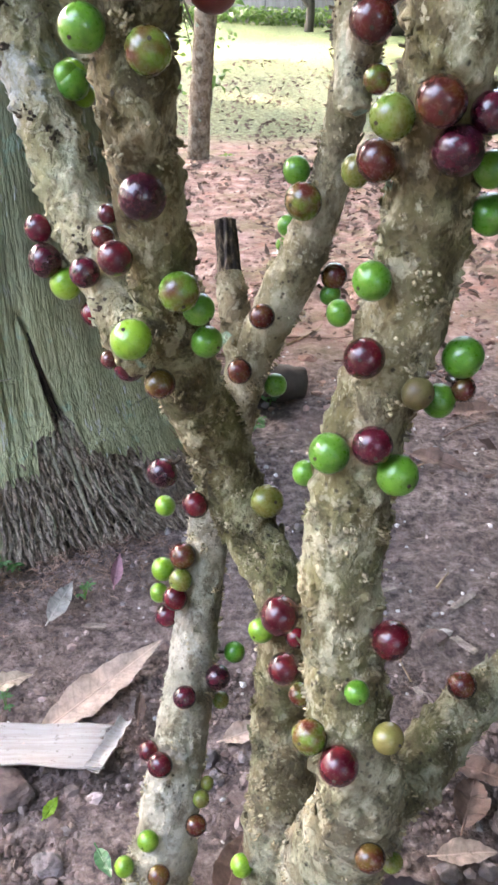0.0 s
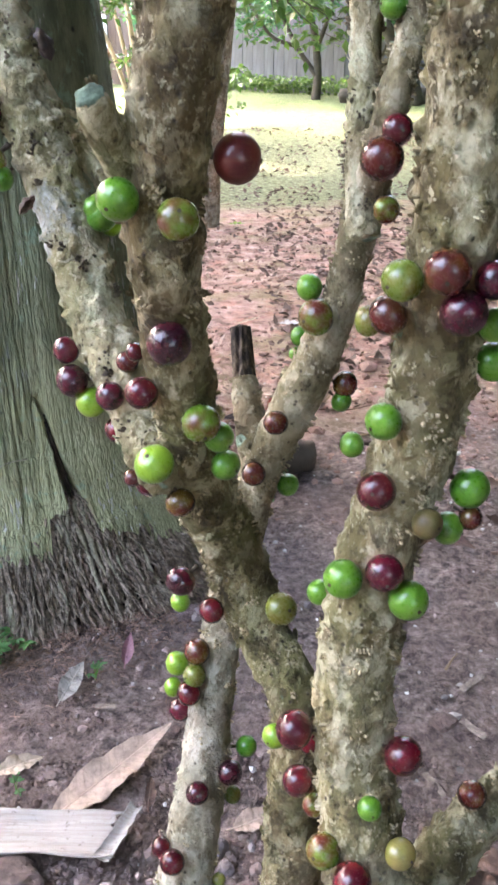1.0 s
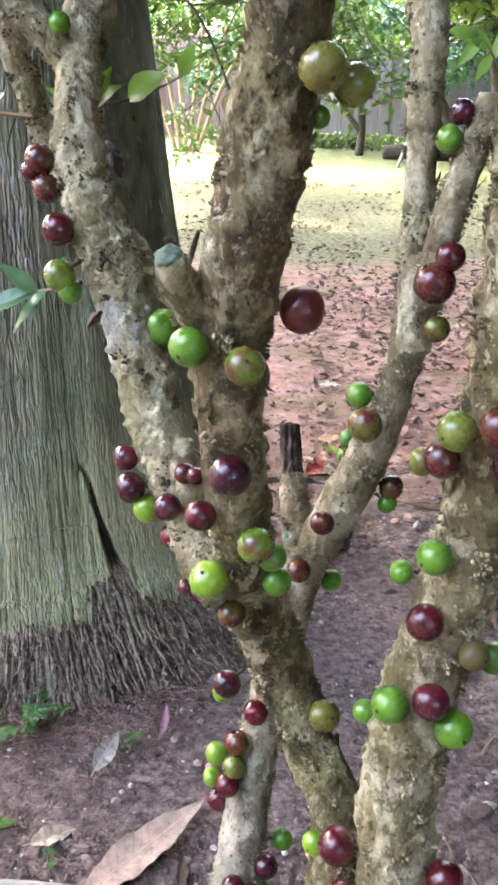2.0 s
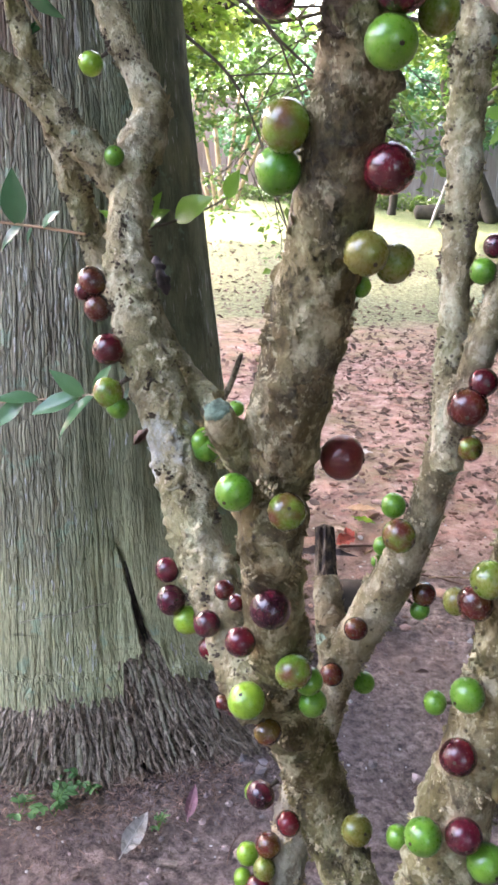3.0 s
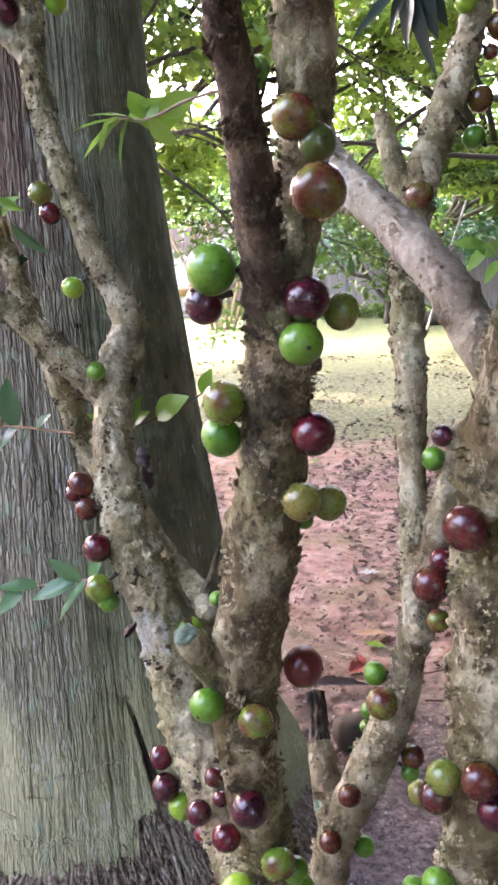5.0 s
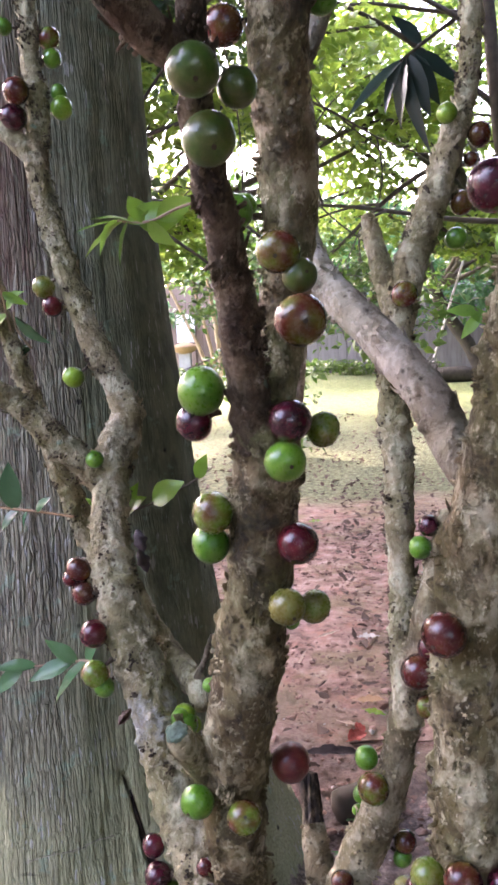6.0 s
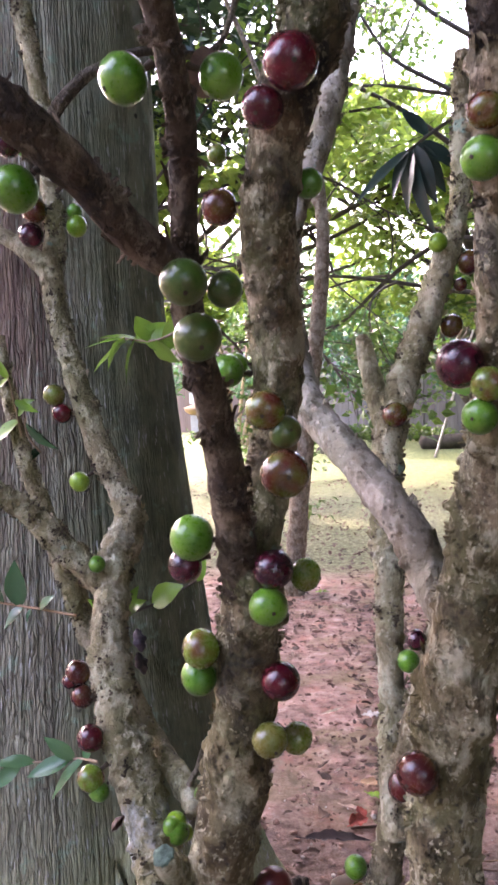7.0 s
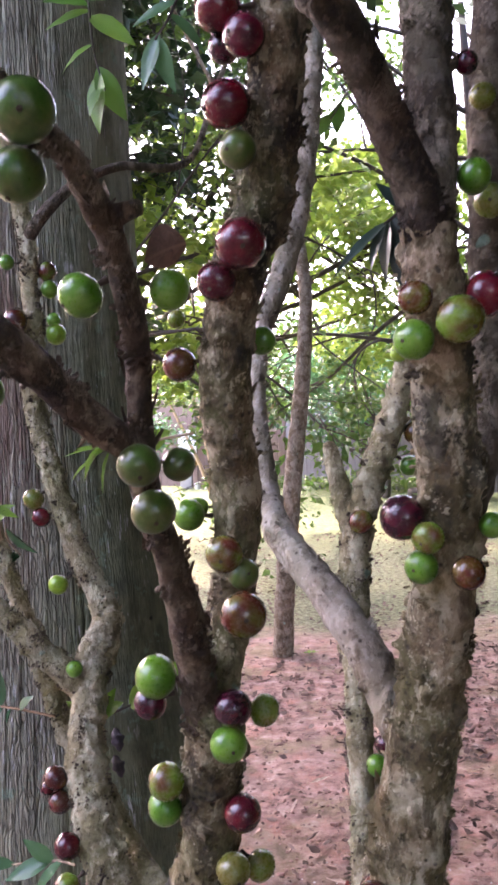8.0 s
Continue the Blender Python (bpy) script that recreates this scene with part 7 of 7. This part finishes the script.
def litter(name, count, region, size, mat, seed, label):
    rng = np.random.default_rng(seed)
    x0, x1, y0, y1 = region
    vs, fs = [], []
    for i in range(count):
        x, y = rng.uniform(x0, x1), rng.uniform(y0, y1)
        if noise.noise(Vector((x * 0.9, y * 0.9, seed))) < rng.uniform(-0.5, 0.35):
            continue
        l = size * rng.uniform(0.6, 1.3)
        v, f = blade(l, l * rng.uniform(0.3, 0.75), rng.uniform(-0.5, 0.9), rng.uniform(-0.9, 0.9), 4, wave=rng.uniform(0.0, 0.4))
        m = Matrix.Translation((x, y, 0.006 + 0.1 * l)) @ pose(0, 0, 0, rng.uniform(-25, 25), rng.uniform(-15, 15), rng.uniform(0, 360))
        o = len(vs)
        vs += [m @ Vector(q) for q in v]
        fs += [tuple(o + j for j in q) for q in f]
    ob = new(name, mesh_of(name, vs, fs, mat))
    tagged(ob, label, "leaf litter", kind="stuff")


litter("leaf_litter", 7000, (-3.0, 3.6, 3.8, 10.5), 0.042, LITTER, 6, "dark fallen leaves strewn over the mossy lawn")
litter("leaf_litter", 2800, (0.0, 3.0, 2.7, 6.4), 0.045, LITTER, 9, "dark brown leaves drifted over the edge of the lawn")
litter("leaf_litter", 420, (-1.5, 2.6, 1.6, 4.5), 0.045, LITTER_PALE, 7, "pale curled dry leaves on the red earth")
litter("leaf_litter", 3200, (-0.9, 1.7, 1.5, 4.2), 0.017, LITTER, 18, "small brown leaf crumbs on the trodden earth")
litter("leaf_litter", 300, (-1.2, 2.2, 1.3, 3.8), 0.045, LITTER, 8, "brown fallen leaves on the trodden earth")


def twig_on_ground(x, y, heading, length, r, seed):
    rnd = random.Random(seed)
    c, s = math.cos(radians(heading)), math.sin(radians(heading))
    nodes = [(x + c * length * u + rnd.gauss(0, 0.06 * length), y + s * length * u + rnd.gauss(0, 0.06 * length), 0.006, r * (1 - 0.6 * u)) for u in (0, 0.33, 0.66, 1)]
    ob = new("fallen_twig", mesh_of("fallen_twig", *tube(smooth_path(nodes, 0.01), 6), TRUNK_TAN if seed % 2 else DRY_BROWN))
    tagged(ob, "thin dry twig lying on the earth", "twig", "fallen twigs")


for i, (x, y, h, l, r) in enumerate(((-0.16, 1.12, 70, 0.09, 0.0015), (0.30, 1.6, 20, 0.16, 0.003), (0.2, 2.2, -10, 0.25, 0.005), (0.28, 2.16, 15, 0.2, 0.004), (0.45, 1.75, 40, 0.14, 0.003),
                                     (0.25, 0.98, 110, 0.05, 0.002), (-0.33, 0.70, 10, 0.03, 0.001), (0.33, 1.2, 60, 0.05, 0.003), (0.9, 3.6, 10, 0.5, 0.006), (0.12, 2.3, 60, 0.2, 0.004), (0.05, 2.35, 10, 0.3, 0.004))):
    twig_on_ground(x, y, h, l, r, i)


def wood_chip(x, y, heading, length, width, seed):
    """A split sliver of pale wood with ragged ends."""
    rnd = random.Random(seed)
    bm = bmesh.new()
    bmesh.ops.create_cube(bm, size=1)
    bmesh.ops.subdivide_edges(bm, edges=bm.edges[:], cuts=3, use_grid_fill=True)
    for v in bm.verts:
        jag = rnd.uniform(-0.12, 0.12) if abs(v.co.x) > 0.4 else 0
        v.co = Vector(((v.co.x + jag) * length, v.co.y * width * rnd.uniform(0.85, 1.15), v.co.z * width * 0.3 + rnd.uniform(-0.0004, 0.0004)))
    me = bpy.data.meshes.new("wood_chip")
    bm.to_mesh(me)
    bm.free()
    me.materials.append(CHIP)
    ob = new("wood_chip", me)
    ob.matrix_basis = pose(x, y, 0.004, rnd.uniform(-14, 14), rnd.uniform(-4, 4), heading)
    tagged(ob, "pale splinter of wood lying on the dark soil", "wood chip", "wood chips")


for i, (x, y, h, l, w) in enumerate(((0.369, 1.170, 39, 0.052, 0.011), (0.346, 1.060, -52, 0.042, 0.012), (0.262, 0.945, -62, 0.042, 0.009), (0.245, 1.20, 12, 0.022, 0.010), (0.19, 1.33, 20, 0.02, 0.012), (-0.255, 1.105, 3, 0.03, 0.011))):
    wood_chip(x, y, h, l, w, i)


def seedling(x, y, n, h, size, label, seed, pairs=3):
    """A small herb: thin stems, each with pairs of narrow leaflets and one at its tip."""
    rnd = random.Random(seed)
    ob = empty("seedling", (x, y, 0), label, "plant", "seedlings")
    for _ in range(n):
        a, lean = rnd.uniform(0, 6.283), rnd.uniform(0.35, 1.0)
        tipp = Vector((math.cos(a) * lean * h, math.sin(a) * lean * h, h * rnd.uniform(0.4, 1.0)))
        mid = Vector((tipp.x * 0.45, tipp.y * 0.45, tipp.z * 0.7))
        part("stem", mesh_of("stem", *tube(np.array([(0, 0, -0.005, 0.0009), (*mid, 0.0008), (*tipp, 0.0005)]), 5), LEAF_SPRIG), ob, "", Matrix())
        for k in range(2 * pairs + 1):
            u = 1.0 if k == 2 * pairs else 0.15 + 0.75 * (k // 2) / pairs
            b = a if k == 2 * pairs else a + (1.0 if k % 2 else -1.0) * rnd.uniform(0.8, 1.2)
            l = size * rnd.uniform(0.7, 1.2) * (1.15 - 0.4 * u)
            part("leaf", mesh_of("leaf", *blade(l, l * 0.52, 0.2, 0.3, 5), LEAF_HERB), ob, "", rolled(tuple(mid.lerp(tipp, u)), (math.cos(b), math.sin(b), rnd.uniform(-0.1, 0.4)), rnd.uniform(-25, 25)))


seedling(-0.475, 1.195, 8, 0.05, 0.020, "low green herb with feathery leaflets at the palm's foot", 1)
seedling(-0.535, 1.185, 4, 0.04, 0.016, "small green herb at the palm's foot", 2)
seedling(-0.44, 1.275, 4, 0.05, 0.018, "green seedling among the palm roots", 3, 2)
seedling(-0.285, 1.18, 5, 0.03, 0.011, "tiny green seedling beside a grey dry leaf", 4, 2)
seedling(0.05, 1.93, 5, 0.04, 0.02, "small green seedling behind the stems", 5, 2)
seedling(0.01, 1.80, 4, 0.04, 0.02, "small green seedling behind the stems", 6, 2)
seedling(-0.36, 0.93, 4, 0.022, 0.010, "tiny green seedling on the soil", 7, 2)
fallen("fresh blue-green leaf beside the stem's foot", (-0.186, 0.688), -62, 0.05, 0.020, LEAF_BLUE, 0.3, 0.1, 15, -12, 0.01)
fallen("fresh green leaf among pebbles on the soil", (-0.475, 0.985), 10, 0.05, 0.022, LEAF_SPRIG, 0.2, 0.1, 8, -6, 0.008)
